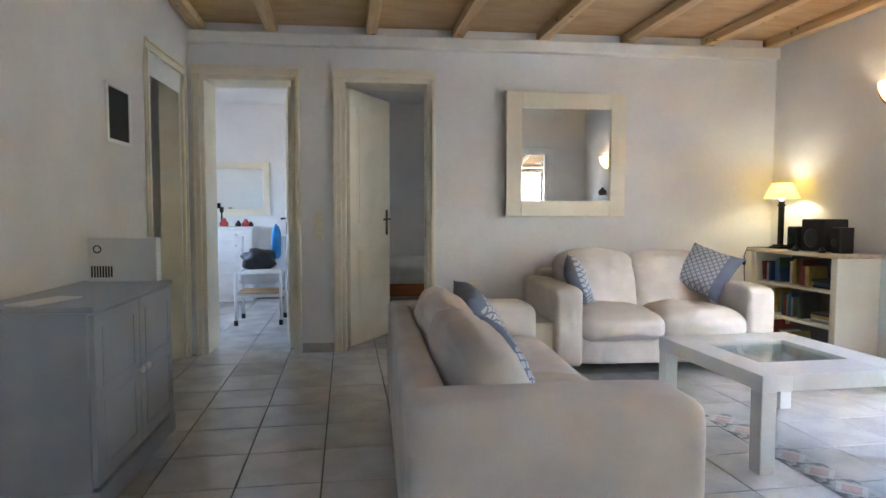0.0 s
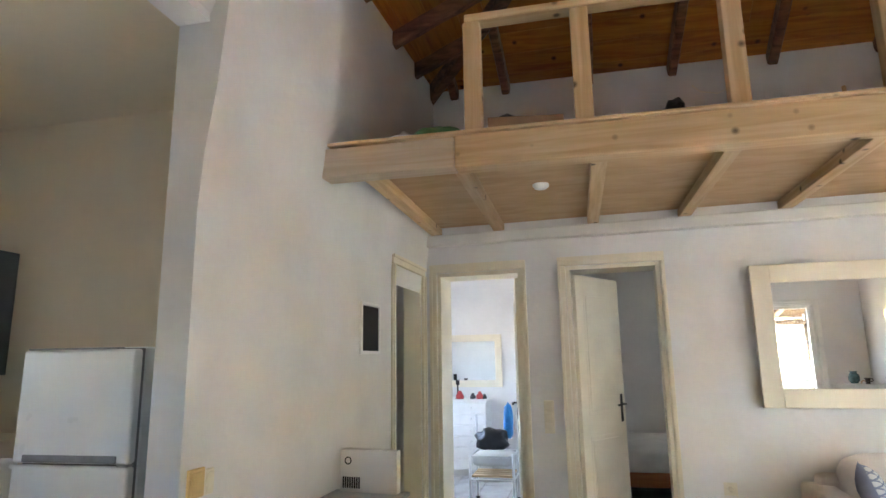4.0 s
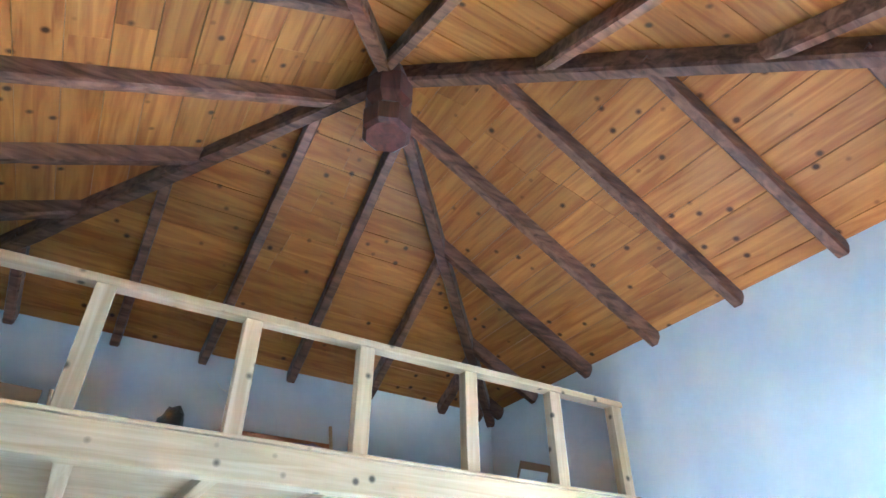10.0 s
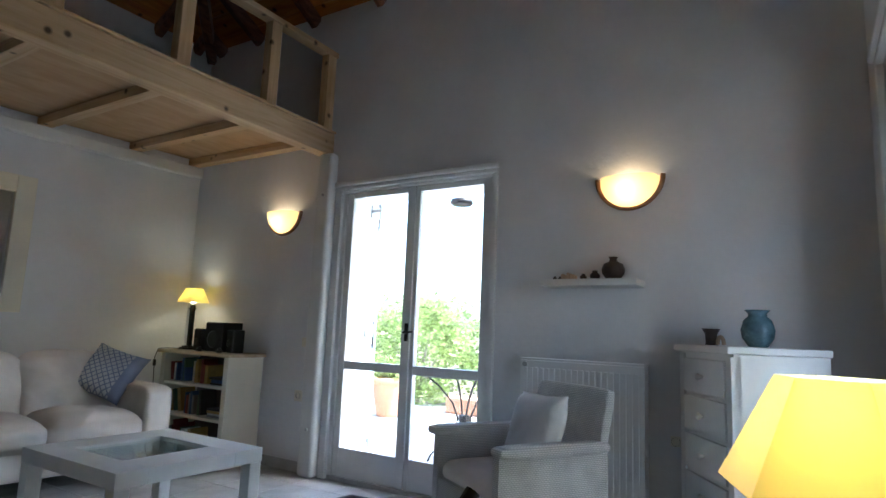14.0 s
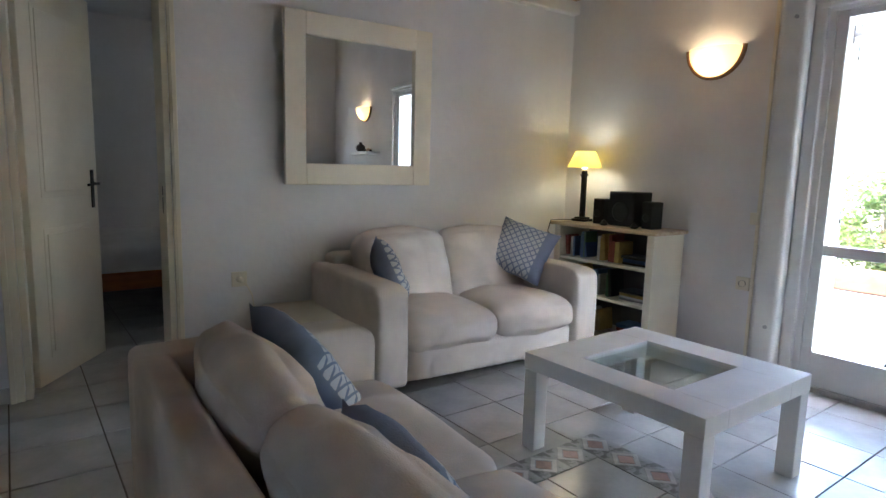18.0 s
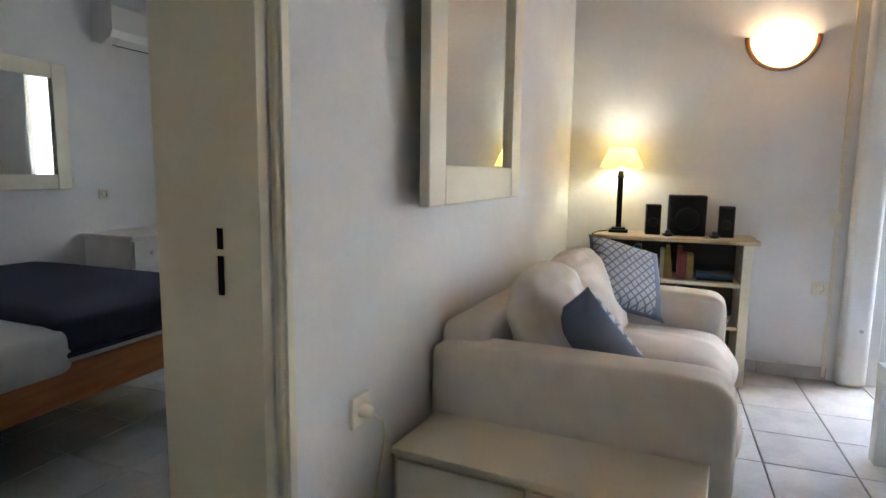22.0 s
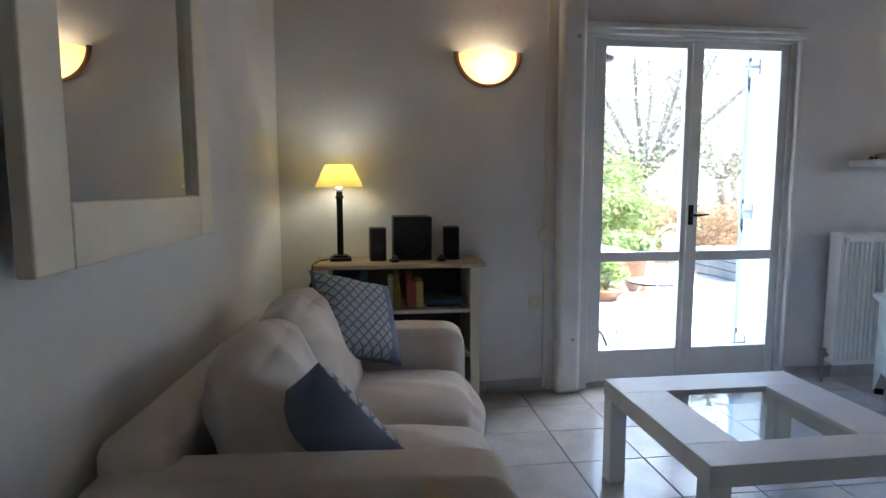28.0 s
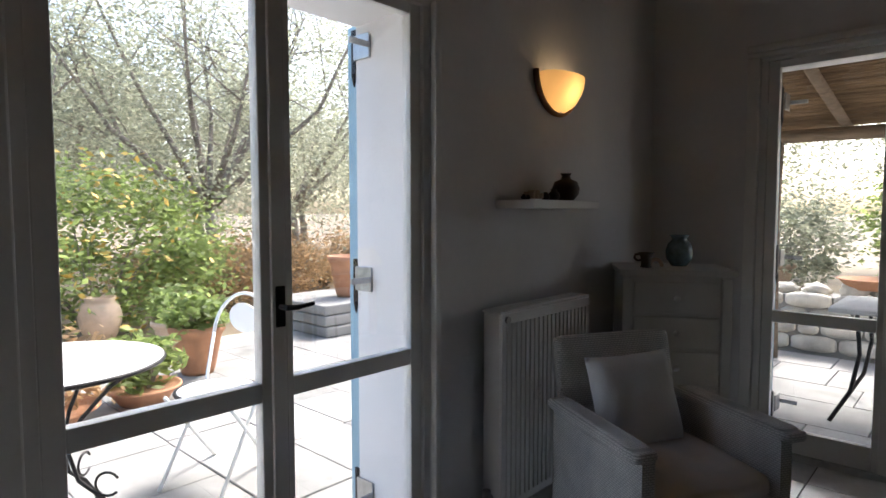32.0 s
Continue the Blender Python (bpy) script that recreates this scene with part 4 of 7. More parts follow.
def bookcase():
    t = thing("bookcase", pose(3.42, 3.578, 0), "low cream bookcase with two shelves, half full of books", "bookcase")
    d, w, h = 0.33, 0.82, 0.80
    for y in (0.0, w - 0.05):
        bm = B()
        box(bm, 0.0, y, 0.0, d, y + 0.05, h - 0.001, 0.003)
        part("side_panel", bm, CREAM, t)
    bm = B()
    box(bm, -0.025, -0.03, h, d, w + 0.03, h + 0.025, 0.006)
    part("top", bm, WORN_TOP, t, "worn top with bare wood edges")
    # the back is coloured dark to put the shade between the shelves into it
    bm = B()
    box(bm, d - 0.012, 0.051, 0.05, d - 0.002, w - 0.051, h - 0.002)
    part("back_panel", bm, RECESS_SHADE, t)
    for z in (0.06, 0.32, 0.56):
        bm = B()
        box(bm, 0.012, 0.051, z, d - 0.013, w - 0.051, z + 0.02, 0.002)
        part("shelf", bm, CREAM, t)


bookcase()


def shoe_cabinet():
    t = thing("shoe_cabinet", pose(-0.985, 2.45, 0, 0, 0, -1), "grey-blue painted cabinet with two white knobs against the wall", "cabinet")
    d, w, h = 0.385, 0.885, 0.75
    bm = B()
    box(bm, -0.02, 0, 0.09, d - 0.02, w, h - 0.021, 0.003)
    part("body", bm, GREY_BLUE, t)
    bm = B()
    box(bm, -0.02, -0.004, h - 0.02, d + 0.004, w + 0.004, h, 0.005)
    part("top", bm, GREY_BLUE, t)
    bm = B()
    box(bm, -0.01, 0.004, 0.0, d + 0.006, w - 0.002, 0.089, 0.004)
    part("plinth", bm, GREY_BLUE, t)
    for y0, y1 in ((0.012, w / 2 - 0.002), (w / 2 + 0.002, w - 0.012)):
        bm = B()
        box(bm, d - 0.0195, y0, 0.10, d, y1, h - 0.03, 0.003)
        dr = part("door", bm, GREY_BLUE, t)
        for z0, z1 in ((0.155, 0.40), (0.45, 0.67)):
            bm = B()
            for a0, a1, b0, b1 in ((y0 + 0.06, y1 - 0.06, z0, z0 + 0.008), (y0 + 0.06, y1 - 0.06, z1 - 0.008, z1), (y0 + 0.06, y0 + 0.068, z0 + 0.008, z1 - 0.008), (y1 - 0.068, y1 - 0.06, z0 + 0.008, z1 - 0.008)):
                box(bm, d + 0.0004, a0, b0, d + 0.0035, a1, b1, 0.001)
            part("panel_moulding", bm, GREY_BLUE, dr)
        bm = B()
        ky = w / 2 - 0.035 if y0 < 0.1 else w / 2 + 0.035
        lathe(bm, [(0, 0.03), (0.013, 0.028), (0.017, 0.018), (0.008, 0.008), (0.008, 0)], 12)
        part("knob", bm, ENAMEL, dr, "white porcelain knob", True, pose(d, ky, 0.425, 0, 90, 0))


shoe_cabinet()


def fridge():
    t = thing("fridge", pose(-1.90, 2.235, 0, 0, 0, 2), "white two-door fridge freezer beside the wall", "fridge")
    w = 0.52
    bm = B()
    box(bm, 0.004, 0.062, 0.03, w - 0.004, 0.60, 1.485, 0.010)
    part("body", bm, ENAMEL, t)
    bm = B()
    box(bm, 0.006, 0.046, 0.04, w - 0.006, 0.0615, 1.48, 0.003)
    part("door_seal", bm, GRIP, t, "grey rubber door seal")
    for z0, z1 in ((0.05, 1.03), (1.04, 1.475)):
        bm = B()
        box(bm, 0, 0, z0, w, 0.045, z1, 0.012, 3)
        d = part("door", bm, ENAMEL, t)
        bm = B()
        if z0 > 0.5:
            box(bm, 0.05, -0.005, z0 + 0.004, w - 0.05, 0.004, z0 + 0.032, 0.004)
            part("grip", bm, GRIP, d, "grey recessed grip")
            bm = B()
            box(bm, 0.02, 0.004, z1 + 0.0005, w - 0.08, 0.035, z1 + 0.008, 0.002)
            part("top_vent", bm, GRIP, d, "dark slot along the top edge")
    bm = B()
    box(bm, w - 0.05, 0.002, 1.0305, w - 0.005, 0.04, 1.0395)
    part("hinge", bm, METAL, t)
    bm = B()
    box(bm, 0.02, 0.08, 0.0, w - 0.02, 0.58, 0.0295)
    part("plinth", bm, BLACK, t)


fridge()
# ---- things lying on the loft ----
def lump(m, r, material, name, label, category, seed):
    bm = B()
    bmesh.ops.create_icosphere(bm, subdivisions=3, radius=1)
    for v in bm.verts:
        f = 1 + noise.noise(v.co * 2.2 + Vector((seed, 0, 0))) * 0.35 + noise.noise(v.co * 6 + Vector((seed, 0, 0))) * 0.12
        v.co = Vector((v.co.x * r[0] * f, v.co.y * r[1] * f, max(v.co.z * f, -0.75) * r[2] + 0.75 * r[2]))
    return solo(name, bm, material, label, category, smooth=True, m=m)


LZ = 2.552
lump(pose(-0.66, 3.25, LZ), (0.12, 0.1, 0.05), BLACK_BAG, "black_bag", "crumpled dark bag lying on the loft", "bag", 1)
lump(pose(-0.38, 3.2, LZ), (0.16, 0.12, 0.055), GREEN_BAG, "green_bag", "crumpled green plastic bag on the loft", "bag", 3)
lump(pose(-0.62, 3.35, LZ), (0.09, 0.1, 0.09), LINEN, "pale_bag", "pale cloth bag lying behind the loft rail", "bag", 5)
lump(pose(1.56, 3.35, LZ), (0.16, 0.12, 0.06), PINK_CLOTH, "pink_cloth", "folded pink cloth lying on the loft", "cloth", 9)
lump(pose(0.86, 3.3, LZ), (0.06, 0.06, 0.10), BLACK_BAG, "black_bundle", "small black bundle on the loft", "bag", 11)
t = thing("cardboard_box", pose(0.08, 3.35, LZ, 0, 0, 8), "open brown cardboard box with a black bag in it", "box")
bm = B()
for q in ((-0.2, -0.15, 0.2, -0.145), (-0.2, 0.145, 0.2, 0.15), (-0.2, -0.144, -0.195, 0.144), (0.195, -0.144, 0.2, 0.144)):
    box(bm, q[0], q[1], 0.005, q[2], q[3], 0.13)
box(bm, -0.2, -0.15, 0, 0.2, 0.15, 0.004)
part("carton", bm, CARD, t)
lump(pose(0.02, 3.33, LZ + 0.01), (0.15, 0.12, 0.10), BLACK_BAG, "bin_bag", "black plastic bag stuffed in a cardboard box", "bag", 15)
bm = B()
box(bm, 0.5, 4.3, LZ, 0.92, 4.5, LZ + 0.16, 0.004)
solo("cardboard_carton", bm, CARD, "closed brown carton on the loft", "box")
t = thing("picture_frame", pose(1.28, 3.95, LZ, -12, 0, 0), "wooden framed board leaning on the loft", "frame")
for x0, x1, z0, z1 in ((0, 0.03, 0, 0.34), (0.65, 0.68, 0, 0.34), (0.03, 0.65, 0, 0.03), (0.03, 0.65, 0.31, 0.34)):
    bm = B()
    box(bm, x0, 0, z0, x1, 0.02, z1, 0.003)
    part("frame_rail", bm, ORANGE_WOOD, t)
bm = B()
box(bm, 0.03, 0.008, 0.03, 0.65, 0.014, 0.31)
part("panel", bm, CARD, t)
for x, h in ((0.30, 0.36), (1.93, 0.42)):
    bm = B()
    tube(bm, [(x, 3.9, LZ), (x + 0.01, 3.92, LZ + h * 0.6), (x - 0.01, 3.93, LZ + h)], 0.012, 6)
    solo("wooden_stick", bm, PINE, "thin wooden stick standing on the loft", "stick", "sticks on the loft")
bm = B()
box(bm, 2.0, 4.1, LZ, 3.0, 4.45, LZ + 0.10, 0.01)
solo("grey_mattress", bm, LINEN, "flat pale folded mattress on the loft", "mattress")
for x, a, w, h, material, lab in ((3.45, 24, 0.30, 0.36, CARD, "brown board leaning in the loft corner"), (3.30, 18, 0.2, 0.25, ENAMEL, "white board leaning in the loft corner")):
    bm = B()
    box(bm, -w / 2, -0.008, 0, w / 2, 0.008, h, 0.002)
    solo("leaning_board", bm, material, lab, "board", "leaning boards", m=pose(x, 3.75 if w > 0.25 else 3.6, LZ, -10, 14, -70 + a))
bm = B()
tube(bm, [(1.25, 4.68, 3.42), (1.3, 4.67, 3.36), (1.42, 4.665, 3.33), (1.5, 4.67, 3.37), (1.48, 4.67, 3.42)], 0.004, 6)
solo("loose_wire", bm, SWITCH, "thin loose wire hanging on the wall over the loft", "wire")
# ---- cushions, lamp, books and the small things of the room ----
def scatter_cushion(m, w, material, label, seed):
    c = thing("cushion", m, label, "cushion", "blue cushions")
    bm = B()
    pillow(bm, w, w, 0.15, 14, 0.09, seed)
    part("cover", bm, material, c, smooth=True)


_cx, _cz = Vector((0.49, -0.82, -0.27)).normalized(), Vector((0.60, 0.17, 0.77)).normalized()
_cy = _cz.cross(_cx)
scatter_cushion(Matrix.Translation((2.90, 4.205, 0.665)) @ Matrix((_cx, _cy, _cx.cross(_cy))).transposed().to_4x4(), 0.40, PRINT, "grey-blue cushion with a white leaf print, tilted on the sofa", 4)
scatter_cushion(pose(1.945, 4.28, 0.56, -24, 34, 58), 0.37, PRINT, "grey-blue cushion with a white leaf print, leaning on the arm", 8)
scatter_cushion(pose(0.966, 3.16, 0.535, 0, 0, -96) @ pose(0, 0, 0, 36, 0, 0) @ pose(0, 0, 0, 0, -81, 0), 0.42, PRINT_BLUE, "blue cushion with a white print, leaning on the sofa back", 12)
scatter_cushion(pose(0.89, 2.43, 0.475, 0, 0, -98) @ pose(0, 0, 0, 30, 0, 0) @ pose(0, 0, 0, 0, -75, 0), 0.38, PRINT_BLUE, "blue cushion with a white print, slumped on the sofa seat", 15)


def drawer_unit():
    t = thing("drawer_unit", pose(1.305, 3.93, 0, 0, 0, -5.5), "low cream side table with two drawers and black knobs", "side table")
    w, d, h = 0.375, 0.835, 0.37
    bm = B()
    box(bm, -0.006, -0.01, h - 0.022, w, d, h, 0.004)
    part("top", bm, CREAM, t)
    bm = B()
    box(bm, 0.015, 0.0, 0.11, w, d, h - 0.023, 0.003)
    part("body", bm, CREAM, t)
    for k in (0, 1):
        y0 = 0.02 + k * (d / 2 - 0.01)
        bm = B()
        box(bm, 0.0, y0, 0.125, 0.014, y0 + d / 2 - 0.03, h - 0.035, 0.003)
        dr = part("drawer", bm, CREAM, t)
        bm = B()
        lathe(bm, [(0, 0.03), (0.014, 0.028), (0.018, 0.017), (0.008, 0.008), (0.009, 0.0)], 12)
        part("knob", bm, IRON, dr, "black round knob", True, pose(0.0, y0 + d / 4 - 0.015, 0.225, 0, -90, 0))
    for x in (0.0, w - 0.04):
        for y in (0.0, d - 0.04):
            bm = B()
            box(bm, x + 0.001, y - 0.004, 0, x + 0.04, y + 0.036, 0.14, 0.004)
            part("leg", bm, CREAM, t)


drawer_unit()


def table_lamp(m, label, base_h, r0, r1, sh, watts, sides=24, square=True):
    t = thing("table_lamp", m, label, "lamp")
    bm = B()
    box(bm, -0.055, -0.055, 0, 0.055, 0.055, 0.018, 0.004)
    box(bm, -0.04, -0.04, 0.018, 0.04, 0.04, 0.03, 0.004)
    part("foot", bm, IRON, t)
    bm = B()
    box(bm, -0.016, -0.016, 0.03, 0.016, 0.016, base_h - 0.02, 0.004)
    box(bm, -0.021, -0.021, base_h - 0.06, 0.021, 0.021, base_h - 0.045, 0.003)
    part("stem", bm, IRON, t)
    bm = B()
    lathe(bm, [(r0, base_h), (r1, base_h + sh)], sides)
    lathe(bm, [(r0 - 0.003, base_h), (r1 - 0.003, base_h + sh)], sides)
    part("shade", bm, LAMP_SHADE, t, "lit yellowish cloth shade")
    bm = B()
    lathe(bm, [(0.0, base_h - 0.01), (0.018, base_h), (0.026, base_h + 0.04), (0.0, base_h + 0.07)], 12)
    part("bulb", bm, BULB, t, "glowing bulb", True)
    la = bpy.data.lights.new("lamp_light", "POINT")
    la.energy, la.color, la.shadow_soft_size = watts, (1.0, 0.93, 0.74), 0.03
    lo = new("lamp_light", la)
    lo.matrix_basis = m @ pose(0, 0, base_h + sh * 0.62)
    return t


BULB = glow("warm_bulb", (1.0, 0.80, 0.45), 2.0)
table_lamp(pose(3.585, 4.295, 0.826, 0, 0, 4), "table lamp with a black stem and lit yellow shade", 0.385, 0.125, 0.07, 0.115, 0.09)
bm = B()
tube(bm, [(3.59, 4.355, 0.832), (3.55, 4.40, 0.83), (3.47, 4.41, 0.832), (3.40, 4.425, 0.828), (3.38, 4.43, 0.76), (3.385, 4.432, 0.66), (3.395, 4.435, 0.5)], 0.0035, 6)
box(bm, 3.372, 4.421, 0.69, 3.392, 4.441, 0.74, 0.004)
solo("lamp_cord", bm, BLACK, "black lamp cord with an inline switch hanging beside the bookcase", "cord")


def speaker(m, w, d, h, label):
    t = thing("loudspeaker", m, label, "loudspeaker", "desktop speakers")
    bm = B()
    box(bm, 0, 0, 0, d, w, h, 0.006)
    part("cabinet", bm, BLACK, t)
    bm = B()
    box(bm, -0.006, 0.006, 0.008, -0.0005, w - 0.006, h - 0.008, 0.002)
    part("grille", bm, DARK_GRILLE, t, "dark cloth grille")
    bm = B()
    lathe(bm, [(w * 0.3, 0.0), (w * 0.33, 0.004), (w * 0.27, 0.006), (0, 0.002)], 20)
    part("cone", bm, BLACK, t, smooth=True, m=pose(-0.006, w / 2, h * 0.42, 0, -90, 0))


DARK_GRILLE = mat("dark_grille_cloth", (0.02, 0.02, 0.022), 0.9, var=0.1, scale=60, fine=300)
speaker(pose(3.52, 4.055, 0.826, 0, 0, 4), 0.085, 0.10, 0.175, "small black satellite speaker on the bookcase")
speaker(pose(3.53, 3.815, 0.826), 0.205, 0.19, 0.23, "black subwoofer between two small speakers")
speaker(pose(3.52, 3.67, 0.826, 0, 0, -5), 0.085, 0.10, 0.175, "small black satellite speaker on the bookcase")
for y in (4.015, 3.772):
    bm = B()
    slab(bm, 3.46, y - 0.02, 0.826, 3.50, y + 0.02, 0.844, 0.008, 3)
    solo("speaker_control", bm, BLACK, "small black control pod beside the speakers", "control", "control pods", smooth=True)

random.seed(7)
for z, y0, y1, top in ((0.58, 4.325, 3.87, 0.19), (0.34, 4.325, 3.92, 0.19), (0.08, 4.30, 4.0, 0.2)):
    y = y0
    while y > y1:
        th = random.uniform(0.014, 0.035)
        h = random.uniform(0.135, top)
        if random.random() < 0.07:
            y -= 0.05
        bm = B()
        box(bm, 0, -th, 0, random.uniform(0.12, 0.16), 0, h, 0.0015)
        lean = random.choice((0, 0, 0, 0, 7, 12))
        b = thing("book", pose(3.47, y, z + 0.003 + (math.sin(radians(lean)) * th), -lean, 0, 0), "worn paperback book standing on a shelf", "book", "books in the bookcase")
        part("cover", bm, random.choice(BOOKS), b)
        y -= th + math.tan(radians(lean)) * h * 0.9 + 0.001
for z, n in ((0.58, 3), (0.34, 4), (0.08, 4)):
    zz = z + 0.001
    for k in range(n):
        bm = B()
        th = random.uniform(0.012, 0.028)
        box(bm, 0, 0, 0, 0.15, 0.19, th, 0.0015)
        b = thing("book", pose(3.47 + random.uniform(0, 0.03), 3.66 + random.uniform(0, 0.008), zz, 0, 0, random.uniform(-4, 4)), "flat book in a small stack", "book", "books in the bookcase")
        part("cover", bm, random.choice(BOOKS), b)
        zz += th + 0.0005


def sconce(y, label):
    t = thing("wall_lamp", pose(XE, y, 1.772), label, "wall lamp", "half-round wall lamps")
    r = 0.172
    bm = B()
    rings = []
    for i in range(13):
        a = math.pi * i / 12
        ring = []
        for j in range(9):
            bq = (math.pi / 2) * j / 8
            ring.append(bm.verts.new((-0.11 * math.sin(bq) * math.sin(a) ** 0.6 - 0.003, -r * math.cos(a) * (1 - 0.10 * math.sin(bq)), 0.172 - r * math.sin(a) * math.cos(bq))))
        rings.append(ring)
    for a, b in zip(rings, rings[1:]):
        for k in range(8):
            bm.faces.new((a[k], a[k + 1], b[k + 1], b[k]))
    bmesh.ops.remove_doubles(bm, verts=bm.verts[:], dist=0.0006)
    part("bowl", bm, SCONCE_GLASS, t, "lit frosted glass bowl", True)
    bm = B()
    tube(bm, [(-0.012, -(r + 0.008) * math.cos(math.pi * k / 24), 0.178 - (r + 0.006) * math.sin(math.pi * k / 24)) for k in range(25)], 0.014, 8)
    part("rim", bm, RIM, t, "brown curved rim", True)
    bm = B()
    lathe(bm, [(0, 0.012), (0.007, 0.010), (0.007, 0)], 8)
    part("screw", bm, METAL, t, m=pose(-0.022, 0, 0.01, 0, -90, 0))
    la = bpy.data.lights.new("sconce_light", "POINT")
    la.energy, la.color, la.shadow_soft_size = 0.125, (1.0, 0.70, 0.40), 0.035
    lo = new("sconce_light", la)
    lo.matrix_basis = pose(XE - 0.05, y, 1.877)


sconce(3.475, "half-round wall lamp of lit glass with a brown rim")
sconce(0.755, "half-round wall lamp of lit glass above the shelf")

# floating shelf and what stands on it
bm = B()
box(bm, XE - 0.19, 0.675, 1.33, XE - 0.001, 1.21, 1.366, 0.004)
solo("wall_shelf", bm, WHITE_PAINT, "short white floating shelf on the wall", "shelf")


def pot(name, m, profile, material, label, category="vase", group="", n=24):
    bm = B()
    lathe(bm, profile, n)
    return solo(name, bm, material, label, category, group, smooth=True, m=m)


pot("round_vase", pose(XE - 0.10, 0.82, 1.367), [(0, 0), (0.035, 0.0), (0.058, 0.03), (0.062, 0.055), (0.05, 0.085), (0.022, 0.098), (0.018, 0.112), (0.026, 0.122), (0.015, 0.12), (0, 0.05)], BROWN_POT, "round dark clay vase with a narrow neck")
for k, (y, s) in enumerate(((0.92, 0.5), (0.985, 0.34), (1.15, 0.22), (1.12, 0.2))):
    pot("small_pot", pose(XE - 0.10, y, 1.367), [(a * s, b * s) for a, b in ((0, 0), (0.035, 0.0), (0.055, 0.03), (0.052, 0.06), (0.025, 0.08), (0.03, 0.10), (0, 0.09))], BROWN_POT, "tiny dark clay pot on the shelf", "pot", "tiny pots on the shelf", 14)
bm = B()
for k in range(5):
    box(bm, XE - 0.12 + 0.012 * (k % 2), 1.03 + k * 0.016, 1.373, XE - 0.07, 1.044 + k * 0.016, 1.395 + 0.006 * (k % 3), 0.002)
solo("wooden_blocks", bm, PALE_CLAY, "row of small pale wooden blocks", "ornament")


def radiator():
    t = thing("radiator", pose(XE, 1.337, 0), "white panel radiator with vertical ribs under the shelf", "radiator")
    w, z0, z1 = 0.685, 0.115, 0.927
    bm = B()
    box(bm, -0.135, -w, z0, -0.125, 0, z1 - 0.012, 0.003)
    part("front_panel", bm, ENAMEL, t)
    for k in range(20):
        y = -0.02 - (w - 0.04) * (k + 0.5) / 20
        bm = B()
        box(bm, -0.142, y - 0.010, z0 + 0.035, -0.1352, y + 0.010, z1 - 0.05, 0.003)
        part("rib", bm, ENAMEL, t)
    bm = B()
    box(bm, -0.124, -w + 0.002, z0 + 0.01, -0.04, -0.002, z1 - 0.013, 0.004)
    part("body", bm, ENAMEL, t)
    bm = B()
    box(bm, -0.135, -w, z1 - 0.011, -0.035, 0, z1, 0.002)
    for k in range(40):
        y = -0.02 - (w - 0.04) * k / 39
        box(bm, -0.115, y - 0.006, z1 + 0.0005, -0.055, y + 0.002, z1 + 0.002)
    part("top_grille", bm, ENAMEL, t)
    bm = B()
    cyl(bm, (-0.135, -0.03, z1 - 0.035), (-0.146, -0.03, z1 - 0.035), 0.014)
    part("plug", bm, METAL, t)
    bm = B()
    cyl(bm, (-0.085, 0.03, 0.0), (-0.085, 0.03, 0.17), 0.009)
    tube(bm, [(-0.085, 0.03, 0.17), (-0.085, 0.0, 0.17)], 0.012)
    cyl(bm, (-0.085, 0.03, 0.16), (-0.085, 0.03, 0.21), 0.017)
    part("valve", bm, METAL, t, "metal valve and pipe")
    for y in (-0.15, -0.55):
        bm = B()
        box(bm, -0.041, y - 0.02, 0.3, -0.001, y + 0.02, 0.8)
        part("bracket", bm, ENAMEL, t)


radiator()


def chest():
    """Chest of drawers set askew in the corner; local x along the front, y into the corner."""
    ang = math.degrees(math.atan2(-0.27, -0.43))
    t = thing("chest_of_drawers", pose(3.55, 0.47, 0, 0, 0, ang), "tall white chest of drawers standing askew in the corner", "chest of drawers")
    w, d, h = 0.50, 0.40, 1.04
    bm = B()
    box(bm, 0.0, 0.012, 0.12, w, d, h - 0.031, 0.003)
    part("body", bm, WHITE_PAINT, t)
    bm = B()
    box(bm, -0.02, -0.02, h - 0.03, w + 0.02, d, h, 0.006)
    part("top", bm, WHITE_PAINT, t)
    for x in (0, w - 0.045):
        for y in (0, d - 0.045):
            bm = B()
            box(bm, x, y, 0, x + 0.045, y + 0.045, 0.30 if y else 0.999, 0.004)
            part("corner_post", bm, WHITE_PAINT, t)
    z = 0.155
    for k in range(5):
        bm = B()
        box(bm, 0.055, -0.004, z, w - 0.055, 0.0115, z + 0.152, 0.004)
        dr = part("drawer", bm, WHITE_PAINT, t)
        bm = B()
        lathe(bm, [(0, 0.03), (0.012, 0.028), (0.016, 0.018), (0.007, 0.008), (0.008, 0)], 12)
        part("knob", bm, WHITE_PAINT, dr, "round white knob", True, pose(w / 2, -0.004, z + 0.076, 90, 0, 0))
        z += 0.168
    return t


chest_ob = chest()
_cm = chest_ob.matrix_basis
bm = B()
lathe(bm, [(0, 0), (0.05, 0), (0.085, 0.05), (0.092, 0.10), (0.075, 0.155), (0.05, 0.18), (0.05, 0.195), (0.068, 0.215), (0.06, 0.213), (0.042, 0.19), (0, 0.12)], 20)
for v in bm.verts:
    a = math.atan2(v.co.y, v.co.x)
    f = 1 + 0.05 * math.cos(a * 5) * (v.co.z / 0.2)
    v.co.x *= f
    v.co.y *= f
solo("blue_vase", bm, BLUE_GLAZE, "lobed blue-grey glazed vase with a wavy rim", "vase", smooth=True, m=_cm @ pose(0.30, 0.22, 1.041) @ Matrix.Scale(0.74, 4))
bm = B()
